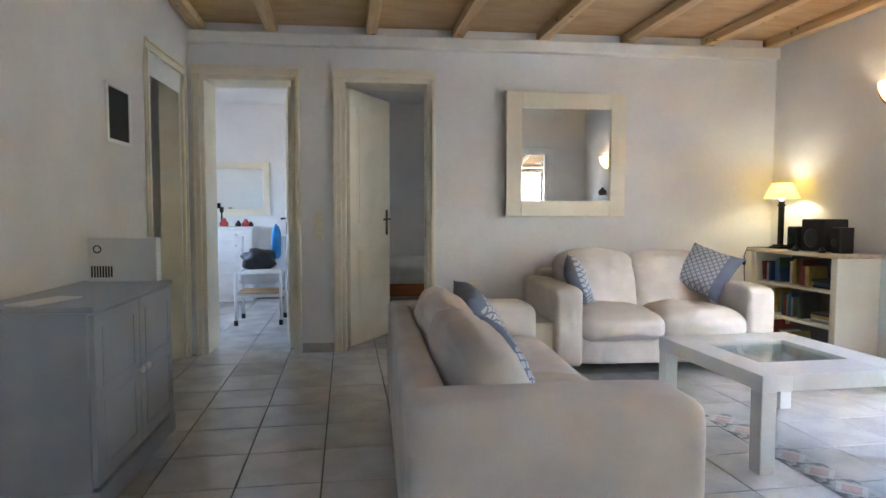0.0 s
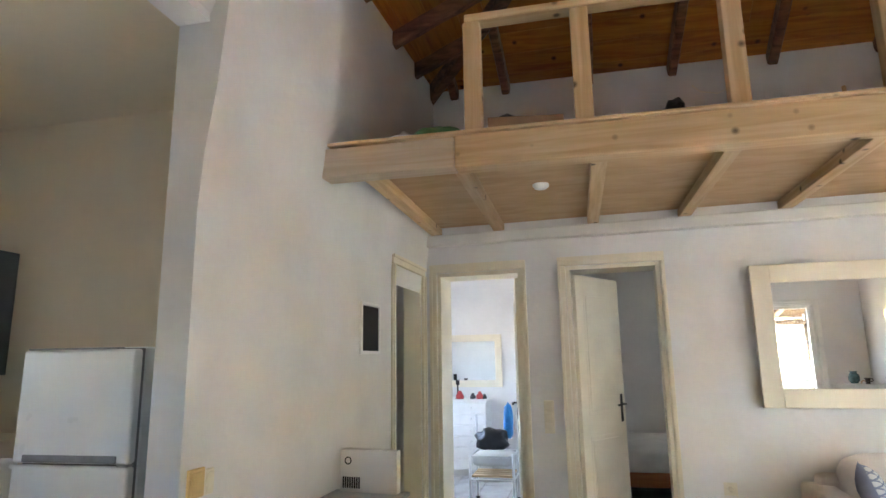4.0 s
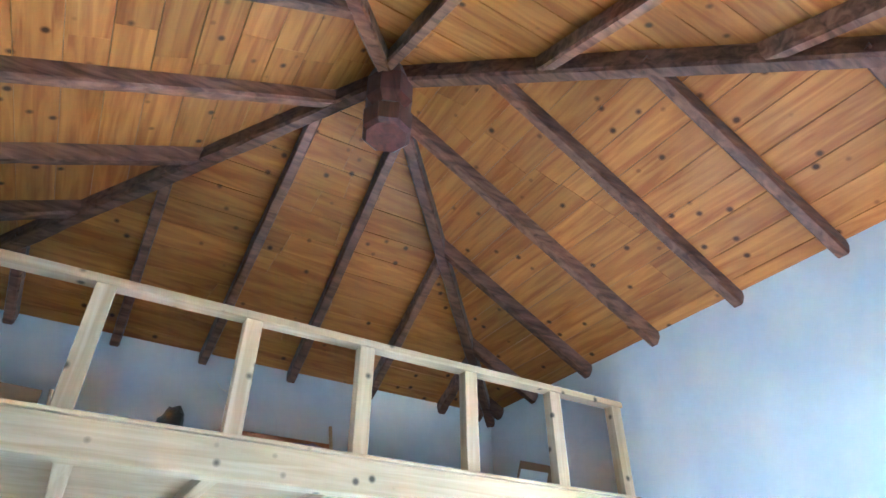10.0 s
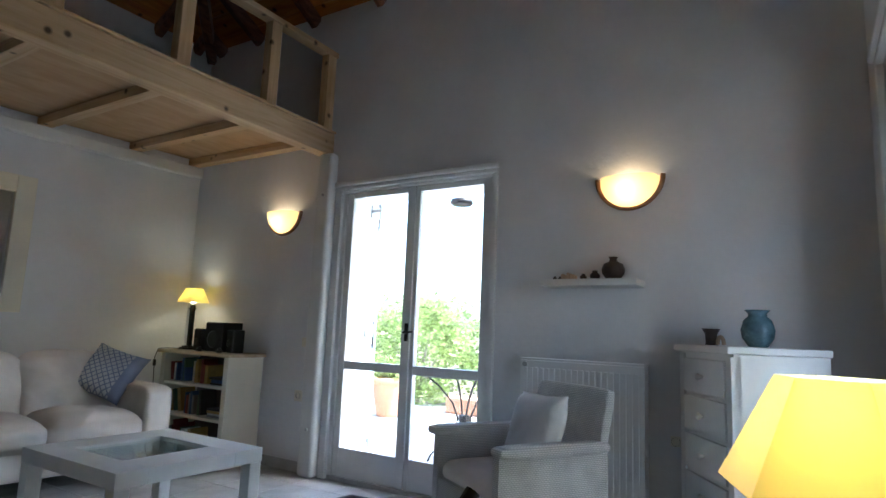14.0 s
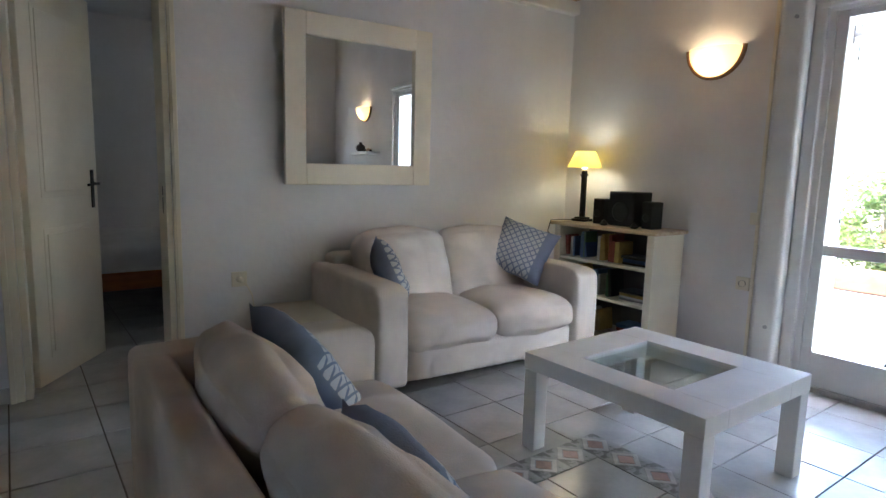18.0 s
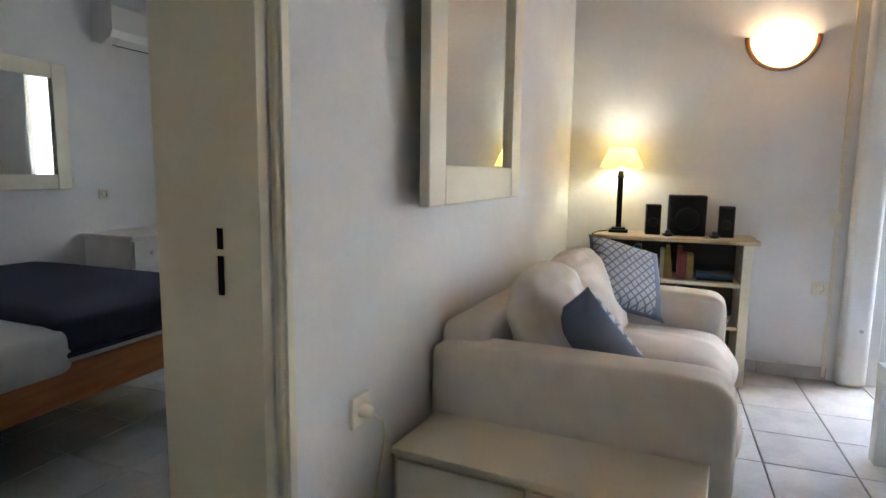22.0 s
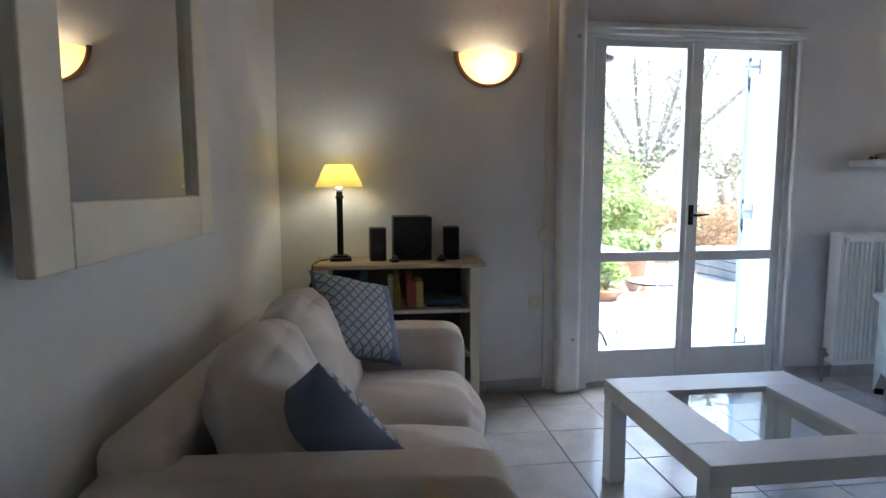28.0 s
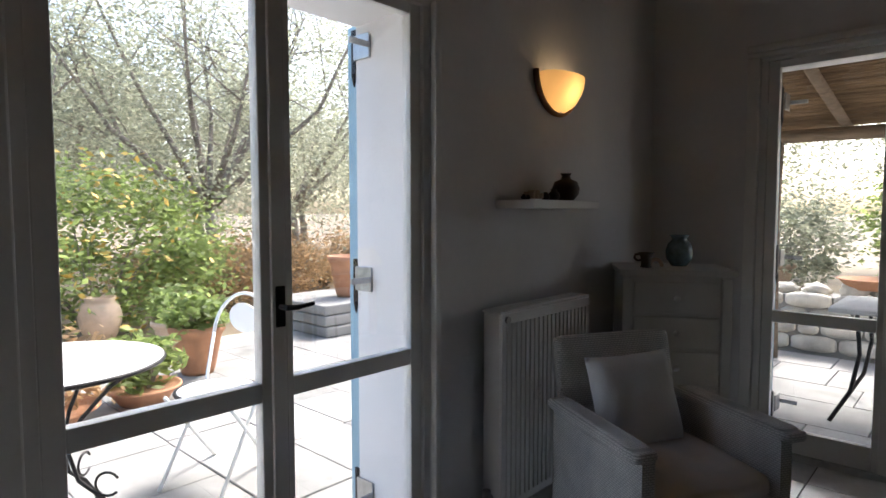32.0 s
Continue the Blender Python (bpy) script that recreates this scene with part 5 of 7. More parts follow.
lathe(bm, [(0, 0), (0.028, 0), (0.024, 0.01), (0.026, 0.05), (0.04, 0.075), (0.036, 0.074), (0.02, 0.05), (0, 0.02)], 16)
tube(bm, [(0.03, 0, 0.065), (0.055, 0, 0.062), (0.06, 0, 0.045), (0.045, 0, 0.032), (0.026, 0, 0.035)], 0.006)
solo("dark_cup", bm, BROWN_POT, "small dark cup with a handle", "cup", smooth=True, m=_cm @ pose(0.12, 0.10, 1.041, 0, 0, 150))
bm = B()
tube(bm, [(0.0 + 0.03 * math.cos(a), 0, 0.0 + 0.035 * math.sin(a)) for a in (math.pi * k / 10 for k in range(11))], 0.009)
solo("small_arch", bm, PALE_CLAY, "small arched clay ornament", "ornament", smooth=True, m=_cm @ pose(0.17, 0.12, 1.045))


def wicker_chair():
    """Local x across the seat, front towards +y."""
    fwd = Vector((-0.86, 0.51))
    ang = math.degrees(math.atan2(-fwd.x, fwd.y))
    c = Vector((3.09, 1.10))
    t = thing("wicker_armchair", pose(c.x, c.y, 0, 0, 0, ang), "white woven wicker armchair with a cream seat pad", "armchair")
    w, d = 0.57, 0.57
    for s in (-1, 1):
        bm = B()
        x0, x1 = (s * w / 2 - s * 0.045), s * w / 2
        n = 12
        outer = []
        for i in range(n + 1):
            y = d / 2 - d * i / n
            u = abs(2 * i / n - 1)
            lo = 0.155 - 0.155 * max(0.0, (u - 0.62) / 0.38) ** 0.5 if u > 0.62 else 0.155
            if u > 0.86:
                lo = 0.0
            hi = 0.585 - 0.03 * (i / n) ** 2 - (0.015 if i == 0 else 0)
            outer.append([bm.verts.new((x, y, z)) for x, z in ((x0, lo), (x1, lo), (x1, hi), (x0, hi))])
        for a, b in zip(outer, outer[1:]):
            for k in range(4):
                bm.faces.new((a[k], a[(k + 1) % 4], b[(k + 1) % 4], b[k]))
        bm.faces.new(outer[0][::-1]), bm.faces.new(outer[-1])
        part("side_panel", bm, WEAVE, t)
        bm = B()
        slab(bm, s * w / 2 - 0.05, -d / 2 + 0.02, 0.56, s * w / 2 + 0.045, d / 2 + 0.02, 0.605, 0.022, 8, 0.004, m=None)
        part("armrest", bm, WEAVE, t, smooth=True)
    bm = B()
    n = 10
    rows = []
    for i in range(n + 1):
        x = -w / 2 + 0.046 + (w - 0.092) * i / n
        u = 2 * i / n - 1
        lo = 0.06 + 0.09 * (1 - u * u)
        rows.append([bm.verts.new(p) for p in ((x, d / 2 - 0.045, lo), (x, d / 2 - 0.005, lo), (x, d / 2 - 0.005, 0.37), (x, d / 2 - 0.045, 0.37))])
    for a, b in zip(rows, rows[1:]):
        for k in range(4):
            bm.faces.new((a[k], a[(k + 1) % 4], b[(k + 1) % 4], b[k]))
    bm.faces.new(rows[0][::-1]), bm.faces.new(rows[-1])
    part("front_apron", bm, WEAVE, t)
    bm = B()
    box(bm, -w / 2 + 0.046, -d / 2 + 0.05, 0.325, w / 2 - 0.046, d / 2 - 0.046, 0.365, 0.004)
    part("seat", bm, WEAVE, t)
    bm = B()
    slab(bm, -w / 2 + 0.025, -0.03, 0.0, w / 2 - 0.025, 0.03, 0.49, 0.02, 8, 0.004, m=pose(0, -d / 2 + 0.05, 0.34, 12, 0, 0))
    part("backrest", bm, WEAVE, t, smooth=True)
    for sx in (-1, 1):
        for sy in (-1, 1):
            bm = B()
            box(bm, sx * (w / 2 - 0.022) - 0.022, sy * (d / 2 - 0.03) - 0.022, 0.0, sx * (w / 2 - 0.022) + 0.022, sy * (d / 2 - 0.03) + 0.022, 0.035, 0.004)
            part("foot", bm, BLACK, t, "dark foot cap")
    bm = B()
    slab(bm, -w / 2 + 0.052, -d / 2 + 0.1, 0.367, w / 2 - 0.052, d / 2 - 0.01, 0.455, 0.04, 10, 0.02, 4)
    pad = thing("seat_pad", t.matrix_basis.copy(), "cream canvas seat pad on the wicker chair", "cushion")
    part("cover", bm, FABRIC, pad, smooth=True)
    bm = B()
    hx, y0, y1 = w / 2 - 0.058, -d / 2 + 0.106, d / 2 - 0.016
    tube(bm, [(-hx + 0.03, y0, 0.411), (hx - 0.03, y0, 0.411), (hx, y0 + 0.03, 0.411), (hx, y1 - 0.03, 0.411), (hx - 0.03, y1, 0.411), (-hx + 0.03, y1, 0.411), (-hx, y1 - 0.03, 0.411), (-hx, y0 + 0.03, 0.411), (-hx + 0.03, y0, 0.411)], 0.006, 6)
    part("piping", bm, FABRIC, pad, smooth=True)
    c2 = thing("cushion", t.matrix_basis @ pose(0.03, -0.12, 0.605, 20, 2, 0), "square off-white cushion on the wicker chair", "cushion")
    bm = B()
    pillow(bm, 0.36, 0.36, 0.13, 14, 0.05, 21)
    part("cover", bm, LINEN, c2, smooth=True)


wicker_chair()


# ---- wall fittings ----
def plate(name, m, w, h, label, category, plug=False, rockers=0):
    """Fitting in the xz plane facing -y, centred."""
    t = thing(name, m, label, category)
    bm = B()
    box(bm, -w / 2, -0.012, -h / 2, w / 2, -0.0005, h / 2, 0.003)
    part("plate", bm, SWITCH, t)
    for k in range(rockers):
        bm = B()
        z = -h / 2 + h * (k + 0.5) / rockers
        box(bm, -w * 0.36, -0.018, z - h / rockers * 0.38, w * 0.36, -0.0125, z + h / rockers * 0.38, 0.002)
        part("rocker", bm, SWITCH, t)
    if not rockers:
        bm = B()
        lathe(bm, [(0.021, 0.004), (0.021, 0.0), (0.018, -0.004), (0, -0.004)], 16)
        part("socket", bm, IRON if not plug else SWITCH, t, m=pose(0, -0.0125, 0, 90, 0, 0))
    if plug:
        bm = B()
        lathe(bm, [(0.019, 0.0), (0.019, 0.02), (0.012, 0.035), (0, 0.036)], 14)
        part("plug", bm, SWITCH, t, "cream plug", True, pose(0, -0.013, 0, 90, 0, 0))
        bm = B()
        tube(bm, [(0, -0.046, -0.004), (0.03, -0.06, -0.03), (0.06, -0.05, -0.09), (0.075, -0.03, -0.17), (0.07, -0.015, -0.30), (0.08, -0.012, -0.5)], 0.0035, 6)
        part("cord", bm, SWITCH, t)
    return t


plate("wall_socket", pose(1.262, north(1.262), 0.525, 0, 0, NT), 0.085, 0.085, "cream wall socket with a plug and cord", "socket", plug=True)
plate("wall_socket", pose(XE, 3.18, 0.54, 0, 0, -90), 0.08, 0.08, "cream wall socket beside the post", "socket")
plate("wall_socket", pose(XE, 0.53, 0.55, 0, 0, -90), 0.05, 0.05, "small dark wall socket by the radiator", "socket")
plate("light_switch", pose(0.065, north(0.065), 0.985, 0, 0, NT), 0.075, 0.24, "column of three cream light switches between the doors", "switch", rockers=3)
_at = lambda y: WA[0] + (WB[0] - WA[0]) * (y - WA[1]) / (WB[1] - WA[1])
yel = plate("light_switch", pose(_at(2.175), 2.175, 1.0, 0, 0, 90 - 3.3), 0.085, 0.10, "yellowed light switch on the wall end", "switch", rockers=1)
for ob in yel.children:
    ob.data.materials[0] = YELLOWED
plate("light_switch", pose(_at(2.245), 2.245, 0.995, 0, 0, 90 - 3.3), 0.05, 0.09, "white light switch beside a yellowed one", "switch", rockers=1)
bm = B()
box(bm, XE - 0.014, 3.115, 0.02, XE - 0.0005, 3.135, 2.355, 0.003)
box(bm, XE - 0.03, 3.115, 0.90, XE - 0.0006, 3.165, 0.97, 0.004)
solo("cable_duct", bm, SWITCH, "cream cable duct with a junction box beside the post", "cable duct")
t = thing("fuse_box", pose(_at(3.75), 3.75, 1.615, 0, 0, 90 - 3.3), "white framed fuse box with a dark window in the wall", "fuse box")
for x0, x1, z0, z1 in ((-0.15, -0.128, -0.16, 0.16), (0.128, 0.15, -0.16, 0.16), (-0.128, 0.128, -0.16, -0.138), (-0.128, 0.128, 0.138, 0.16)):
    bm = B()
    box(bm, x0, -0.018, z0, x1, -0.0005, z1, 0.003)
    part("frame_rail", bm, ENAMEL, t)
bm = B()
box(bm, -0.127, -0.012, -0.137, 0.127, -0.002, 0.137, 0.002)
part("window", bm, DARK_GRILLE, t, "dark tinted window")
# board and paper on the grey cabinet
t = thing("boxed_board", pose(-0.815, 3.265, 0.751, 0, 0, -6), "white carton with a dial mark and barcode, standing on the cabinet", "box")
bm = B()
box(bm, -0.13, 0.0, 0.0, 0.19, 0.05, 0.21, 0.003)
part("carton", bm, ENAMEL, t)
bm = B()
for k in range(8):
    box(bm, -0.115 + k * 0.013, -0.002, 0.02, -0.107 + k * 0.013, -0.0005, 0.075)
part("barcode", bm, BLACK, t, "black printed bars")
bm = B()
lathe(bm, [(0.02, 0), (0.02, 0.001), (0.014, 0.001), (0.014, 0)], 20)
part("dial_mark", bm, BLACK, t, m=pose(-0.085, -0.0005, 0.155, 90, 0, 0))
bm = B()
box(bm, -0.12, -0.05, 0.0, 0.12, 0.05, 0.006, 0.001)
solo("paper_pad", bm, ENAMEL, "white pad of paper lying on the grey cabinet", "paper", m=pose(-0.82, 2.60, 0.751, 0, 0, 70))


def air_conditioner(m, w, label):
    """Faces -y, its back at y = 0; x along its width, z from 0."""
    t = thing("air_conditioner", m, label, "air conditioner")
    bm = B()
    prof = [(0, 0.02), (-0.09, 0.0), (-0.17, 0.045), (-0.195, 0.09), (-0.195, 0.25), (-0.17, 0.285), (0, 0.285)]
    ends = [[bm.verts.new((x, y, z)) for y, z in prof] for x in (0, w)]
    for k in range(len(prof)):
        j = (k + 1) % len(prof)
        bm.faces.new((ends[0][k], ends[0][j], ends[1][j], ends[1][k]))
    bm.faces.new(ends[0]), bm.faces.new(ends[1][::-1])
    part("case", bm, AC_PLASTIC, t)
    bm = B()
    sheet(bm, [(0.08, -0.104, 0.0045), (w - 0.12, -0.104, 0.0045), (w - 0.12, -0.168, 0.0405), (0.08, -0.168, 0.0405)], -0.004)
    part("flap", bm, AC_PLASTIC, t)
    bm = B()
    tube(bm, [(0.075, -0.104, 0.0035), (w - 0.115, -0.104, 0.0035), (w - 0.115, -0.17, 0.0405)], 0.004, 5)
    part("flap_gap", bm, BLACK, t, "dark gap round the air flap")
    bm = B()
    for k in range(2):
        cyl(bm, (w - 0.05 - 0.03 * k, -0.13, 0.019), (w - 0.05 - 0.03 * k, -0.133, 0.017), 0.006)
    part("indicator", bm, METAL, t)
    return t


air_conditioner(pose(-0.96, 1.11, 3.0, 0, 0, 90), 0.85, "white wall air conditioner above the kitchen opening")
bm = B()
box(bm, -0.96, 1.97, 3.06, -0.92, 2.10, 3.085, 0.004)
solo("pipe_cover", bm, AC_PLASTIC, "white pipe cover beside the air conditioner", "pipe cover")
t = thing("smoke_detector", pose(0.13, 3.89, 2.504), "white round smoke detector under the loft floor", "detector")
bm = B()
lathe(bm, [(0.052, 0), (0.052, -0.012), (0.038, -0.028), (0, -0.03)], 20)
part("case", bm, ENAMEL, t, smooth=True)

# grey tile skirting
def skirting(name, p, q, side):
    d = Vector((q[0] - p[0], q[1] - p[1], 0))
    n = max(1, round(d.length / 0.335))
    top = thing(name, pose(0, 0, 0), "low grey tile skirting", "baseboard")
    top["kind"] = "structure"
    for k in range(n):
        a, b = Vector((*p, 0)) + d * (k / n), Vector((*p, 0)) + d * ((k + 1) / n)
        bm = B()
        sheet(bm, [(a.x, a.y, 0.001), (b.x - d.x * 0.004 / d.length, b.y - d.y * 0.004 / d.length, 0.001), (b.x - d.x * 0.004 / d.length, b.y - d.y * 0.004 / d.length, 0.075), (a.x, a.y, 0.075)], side * 0.011)
        part("skirting_tile", bm, SKIRT, top)


skirting("baseboard_1", (1.0, north(1.0) - 0.0005), (XE, north(XE) - 0.0005), 1)
skirting("baseboard_2", (-0.065, north(-0.065) - 0.0005), (0.195, north(0.18) - 0.0005), 1)
skirting("baseboard_3", (XE - 0.0005, 3.11), (XE - 0.0005, 4.60), -1)
skirting("baseboard_4", (XE - 0.0005, -0.33), (XE - 0.0005, 1.56), -1)
skirting("baseboard_5", (WA[0] + 0.0005, WA[1]), (_at(4.08) + 0.0005, 4.08), 1)
skirting("baseboard_6", (WA[0] - 0.13, WA[1] - 0.0005), (WA[0] + 0.011, WA[1] - 0.0005), 1)


# ---- dining table, iron chair and lamp by the south wall ----
t = thing("dining_table", pose(1.10, -0.32, 0, 0, 0, 26.3), "small orange-brown wooden table by the wall", "table")
bm = B()
box(bm, 0, 0, 0.72, 0.70, 0.65, 0.75, 0.006)
part("tabletop", bm, ORANGE_WOOD, t)
for x in (0.03, 0.61):
    for y in (0.03, 0.56):
        bm = B()
        box(bm, x, y, 0, x + 0.06, y + 0.06, 0.719, 0.005)
        part("leg", bm, ORANGE_WOOD, t)
table_lamp(pose(1.42, -0.10, 0.751, 0, 0, 20), "table lamp with a six-sided lit amber shade", 0.12, 0.15, 0.075, 0.14, 0.12, 6)


def iron_chair(m, label):
    t = thing("iron_chair", m, label, "chair", "iron chairs")
    bm = B()
    pts = [(0.21, 0, 0.70), (0.20, 0, 0.745), (0.13, 0, 0.785), (0, 0, 0.80), (-0.09, 0, 0.775), (-0.15, 0, 0.75), (-0.19, 0, 0.765), (-0.215, 0, 0.795)]
    tube(bm, pts, 0.013, 8)
    part("top_rail", bm, IRON, t, smooth=True)
    for x in (-0.21, 0.21):
        bm = B()
        tube(bm, [(x, 0, 0.0), (x, 0.01, 0.45), (x, 0, 0.79 if x < 0 else 0.70)], 0.011, 8)
        part("back_post", bm, IRON, t, smooth=True)
        bm = B()
        tube(bm, [(x, 0.40, 0.0), (x * 0.95, 0.38, 0.44)], 0.011, 8)
        part("front_leg", bm, IRON, t, smooth=True)
    for k, x in enumerate((-0.05, 0.0, 0.05)):
        bm = B()
        lathe(bm, [(0, -0.055), (0.014, -0.03), (0.018, 0), (0.012, 0.03), (0, 0.055)], 10)
        part("leaf_ornament", bm, IRON, t, smooth=True, m=pose(x, 0, 0.70, 0, (k - 1) * 14, 0))
    for z in (0.64, 0.54):
        bm = B()
        tube(bm, [(-0.21, 0, z), (0.21, 0, z)], 0.008, 8)
        part("cross_bar", bm, IRON, t)
    bm = B()
    slab(bm, -0.21, 0.0, 0.43, 0.21, 0.41, 0.465, 0.02, 6, 0.006)
    part("seat", bm, LINEN, t, "pale seat pad", True)
    return t


iron_chair(pose(1.20, 0.50, 0, 0, 0, 154), "black wrought-iron chair with leaf ornaments in its back")
# ---- outdoors ----
GZ = -0.06
bm = B()
n = 60
grid = {}
for i in range(n + 1):
    for j in range(n + 1):
        u, v = 2 * i / n - 1, 2 * j / n - 1
        x, y = math.copysign(abs(u) ** 3, u) * 600 + 4, math.copysign(abs(v) ** 3, v) * 600
        flat = min(1, max(0, (math.hypot(x - 4, y - 1) - 14) / 40))
        grid[i, j] = bm.verts.new((x, y, GZ - 0.05 + noise.noise(Vector((x * 0.05, y * 0.05, 0))) * 1.2 * flat))
for i in range(n):
    for j in range(n):
        bm.faces.new((grid[i, j], grid[i + 1, j], grid[i + 1, j + 1], grid[i, j + 1]))
setting("ground", bm, EARTH, "dry brown garden earth", True)

pav = thing("pavement", pose(0, 0, 0), "pale stone paving slabs of the terrace", "pavement")
pav["kind"] = "structure"
bm = B()
box(bm, XE + 0.42, -6.2, GZ - 0.2, 8.6, 8, GZ - 0.03)
box(bm, -2.0, -3.5, GZ - 0.2, XE + 0.42, YS - 0.42, GZ - 0.03)
part("mortar_bed", bm, STONE, pav)
random.seed(11)


def slabs(x0, y0, x1, y1, budget):
    y = y0
    while y < y1 - 0.1:
        h = random.choice((0.42, 0.5, 0.6))
        x = x0 + random.uniform(-0.3, 0)
        while x < x1 - 0.1:
            w = random.choice((0.45, 0.6, 0.75, 0.9))
            a, b = max(x, x0), min(x + w, x1)
            if b - a > 0.1:
                bm = B()
                box(bm, a + 0.003, y + 0.003, GZ - 0.04, b - 0.003, min(y + h, y1) - 0.003, GZ + random.uniform(-0.003, 0.003), 0.004, 1)
                part("slab", bm, PAVING, pav)
            x += w
        y += h


slabs(XE + 0.42, -1.2, 8.2, 6.0, 200)
slabs(1.2, -3.4, XE + 0.40, YS - 0.43, 80)


def shutter(m, w, h, label):
    """A boarded shutter in the xz plane, hinged at x = 0."""
    t = thing("shutter", m, label, "shutter", "blue shutters")
    for k in range(4):
        bm = B()
        box(bm, w * k / 4 + 0.002, 0, 0.02, w * (k + 1) / 4 - 0.002, 0.03, h, 0.004)
        part("board", bm, SHUTTER, t)
    bm = B()
    box(bm, -0.002, -0.004, 0.02, 0.045, 0.062, h, 0.004)
    part("hinge_stile", bm, SHUTTER, t)
    for z in (0.12, 1.02, h - 0.1):
        bm = B()
        box(bm, 0.02, 0.031, z - 0.02, w - 0.06, 0.036, z + 0.02)
        part("batten", bm, SHUTTER, t)
        bm = B()
        box(bm, -0.012, 0.0, z - 0.10, -0.0025, 0.028, z + 0.08, 0.003)
        tube(bm, [(-0.008, 0.014, z - 0.10), (-0.008, 0.014, z - 0.15)], [0.012, 0.002])
        part("strap", bm, IRON, t, "black iron strap hinge")
        bm = B()
        box(bm, -0.12, -0.10, z - 0.012, -0.013, -0.09, z + 0.012, 0.002)
        box(bm, -0.024, -0.10, z - 0.05, -0.013, 0.0, z + 0.05, 0.003)
        part("hinge_bar", bm, METAL, t, "zinc hinge bar")
    return t


shutter(pose(XE + 0.425, ED0 - 0.012, 0.02, 0, 0, -90), 0.56, 2.06, "pale blue wooden shutter folded back against the wall")
sh = shutter(pose(XE + 0.425, ED1 + 0.012, 0.02, 0, 0, 90), 0.56, 2.06, "pale blue wooden shutter folded back against the wall")
sh.matrix_basis = pose(XE + 0.425, ED1 + 0.012, 0.02) @ Matrix(((0, 1, 0, 0), (1, 0, 0, 0), (0, 0, 1, 0), (0, 0, 0, 1)))
shutter(pose(SD1 + 0.012, YS - 0.49, 0.02), 0.55, 2.06, "pale blue wooden shutter folded back against the wall")
t = thing("outdoor_lamp", pose(4.75, 2.42, 2.13), "round dark lamp hanging under the eave outside", "lamp")
bm = B()
lathe(bm, [(0, 0.06), (0.09, 0.05), (0.10, 0.02), (0.085, 0.0), (0, -0.005)], 20)
part("cage", bm, IRON, t, smooth=True)
bm = B()
cyl(bm, (0, 0, 0.05), (0, 0, 0.45), 0.006)
part("rod", bm, IRON, t)
bm = B()
box(bm, XE + 0.421, 2.37, 2.58, 4.85, 2.47, 2.66, 0.008)
setting("trim_bracket", bm, OLD_WOOD, "wooden bracket that carries the terrace lamp")


def garden_table(m, r, h, label, legs=4, top_mat=None):
    t = thing("garden_table", m, label, "table")
    bm = B()
    lathe(bm, [(0, h - 0.02), (r - 0.01, h - 0.02), (r, h - 0.012), (r, h - 0.002), (r - 0.01, h), (0, h)], 40)
    part("tabletop", bm, top_mat or ENAMEL, t)
    bm = B()
    tube(bm, [(r * math.cos(a), r * math.sin(a), h - 0.012) for a in (2 * math.pi * k / 40 for k in range(41))], 0.010, 6)
    part("rim", bm, IRON, t, "black iron rim", True)
    bm = B()
    lathe(bm, [(0.045, h * 0.46), (0.05, h * 0.5), (0.045, h * 0.54), (0, h * 0.54)], 12)
    part("collar", bm, IRON, t)
    for k in range(legs):
        a = math.pi / 4 + 2 * math.pi * k / legs
        c, s = math.cos(a), math.sin(a)
        pts = [(0.8 * r, h - 0.03), (0.55 * r, h * 0.86), (0.26 * r, h * 0.68), (0.13 * r, h * 0.5), (0.22 * r, h * 0.34), (0.50 * r, h * 0.22), (0.68 * r, h * 0.10), (0.76 * r, 0.0)]
        bm = B()
        tube(bm, [(p * c, p * s, z) for p, z in pts], 0.009, 6)
        part("leg", bm, IRON, t, smooth=True)
        bm = B()
        tube(bm, [((0.50 * r + 0.05 * math.cos(u)) * c, (0.50 * r + 0.05 * math.cos(u)) * s, h * 0.32 + 0.05 * math.sin(u)) for u in (0.5 + 5 * q / 12 for q in range(13))], 0.006, 6)
        part("scroll", bm, IRON, t, smooth=True)
    return t


garden_table(pose(5.06, 2.50, GZ), 0.42, 0.76, "round white garden table on curled iron legs")
t = thing("garden_chair", pose(5.18, 1.74, GZ, 0, 0, 30), "white painted folding metal garden chair", "chair")
bm = B()
lathe(bm, [(0, 0.44), (0.19, 0.44), (0.20, 0.45), (0.19, 0.46), (0, 0.46)], 28)
part("seat", bm, ENAMEL, t)
bm = B()
tube(bm, [(0.2 * math.cos(a), 0.2 * math.sin(a), 0.45) for a in (2 * math.pi * k / 28 for k in range(29))], 0.011, 6)
part("seat_rim", bm, IRON, t, "dark seat rim", True)
for x in (-0.17, 0.17):
    for pts in ([(x, -0.22, 0.0), (x, 0.18, 0.45)], [(x, 0.24, 0.0), (x, -0.16, 0.45), (x, -0.24, 0.7)]):
        bm = B()
        tube(bm, pts, 0.010, 6)
        part("leg", bm, ENAMEL, t, smooth=True)
bm = B()
tube(bm, [(0.17 * math.cos(a), -0.24 - 0.05 * math.sin(a), 0.70 + 0.22 * math.sin(a)) for a in (math.pi * k / 14 for k in range(15))], 0.010, 6)
part("back_arch", bm, ENAMEL, t, smooth=True)
bm = B()
lathe(bm, [(0, 0), (0.09, 0), (0.09, 0.01), (0, 0.01)], 20)
part("back_disc", bm, ENAMEL, t, m=pose(0, -0.27, 0.78, 78, 0, 0))


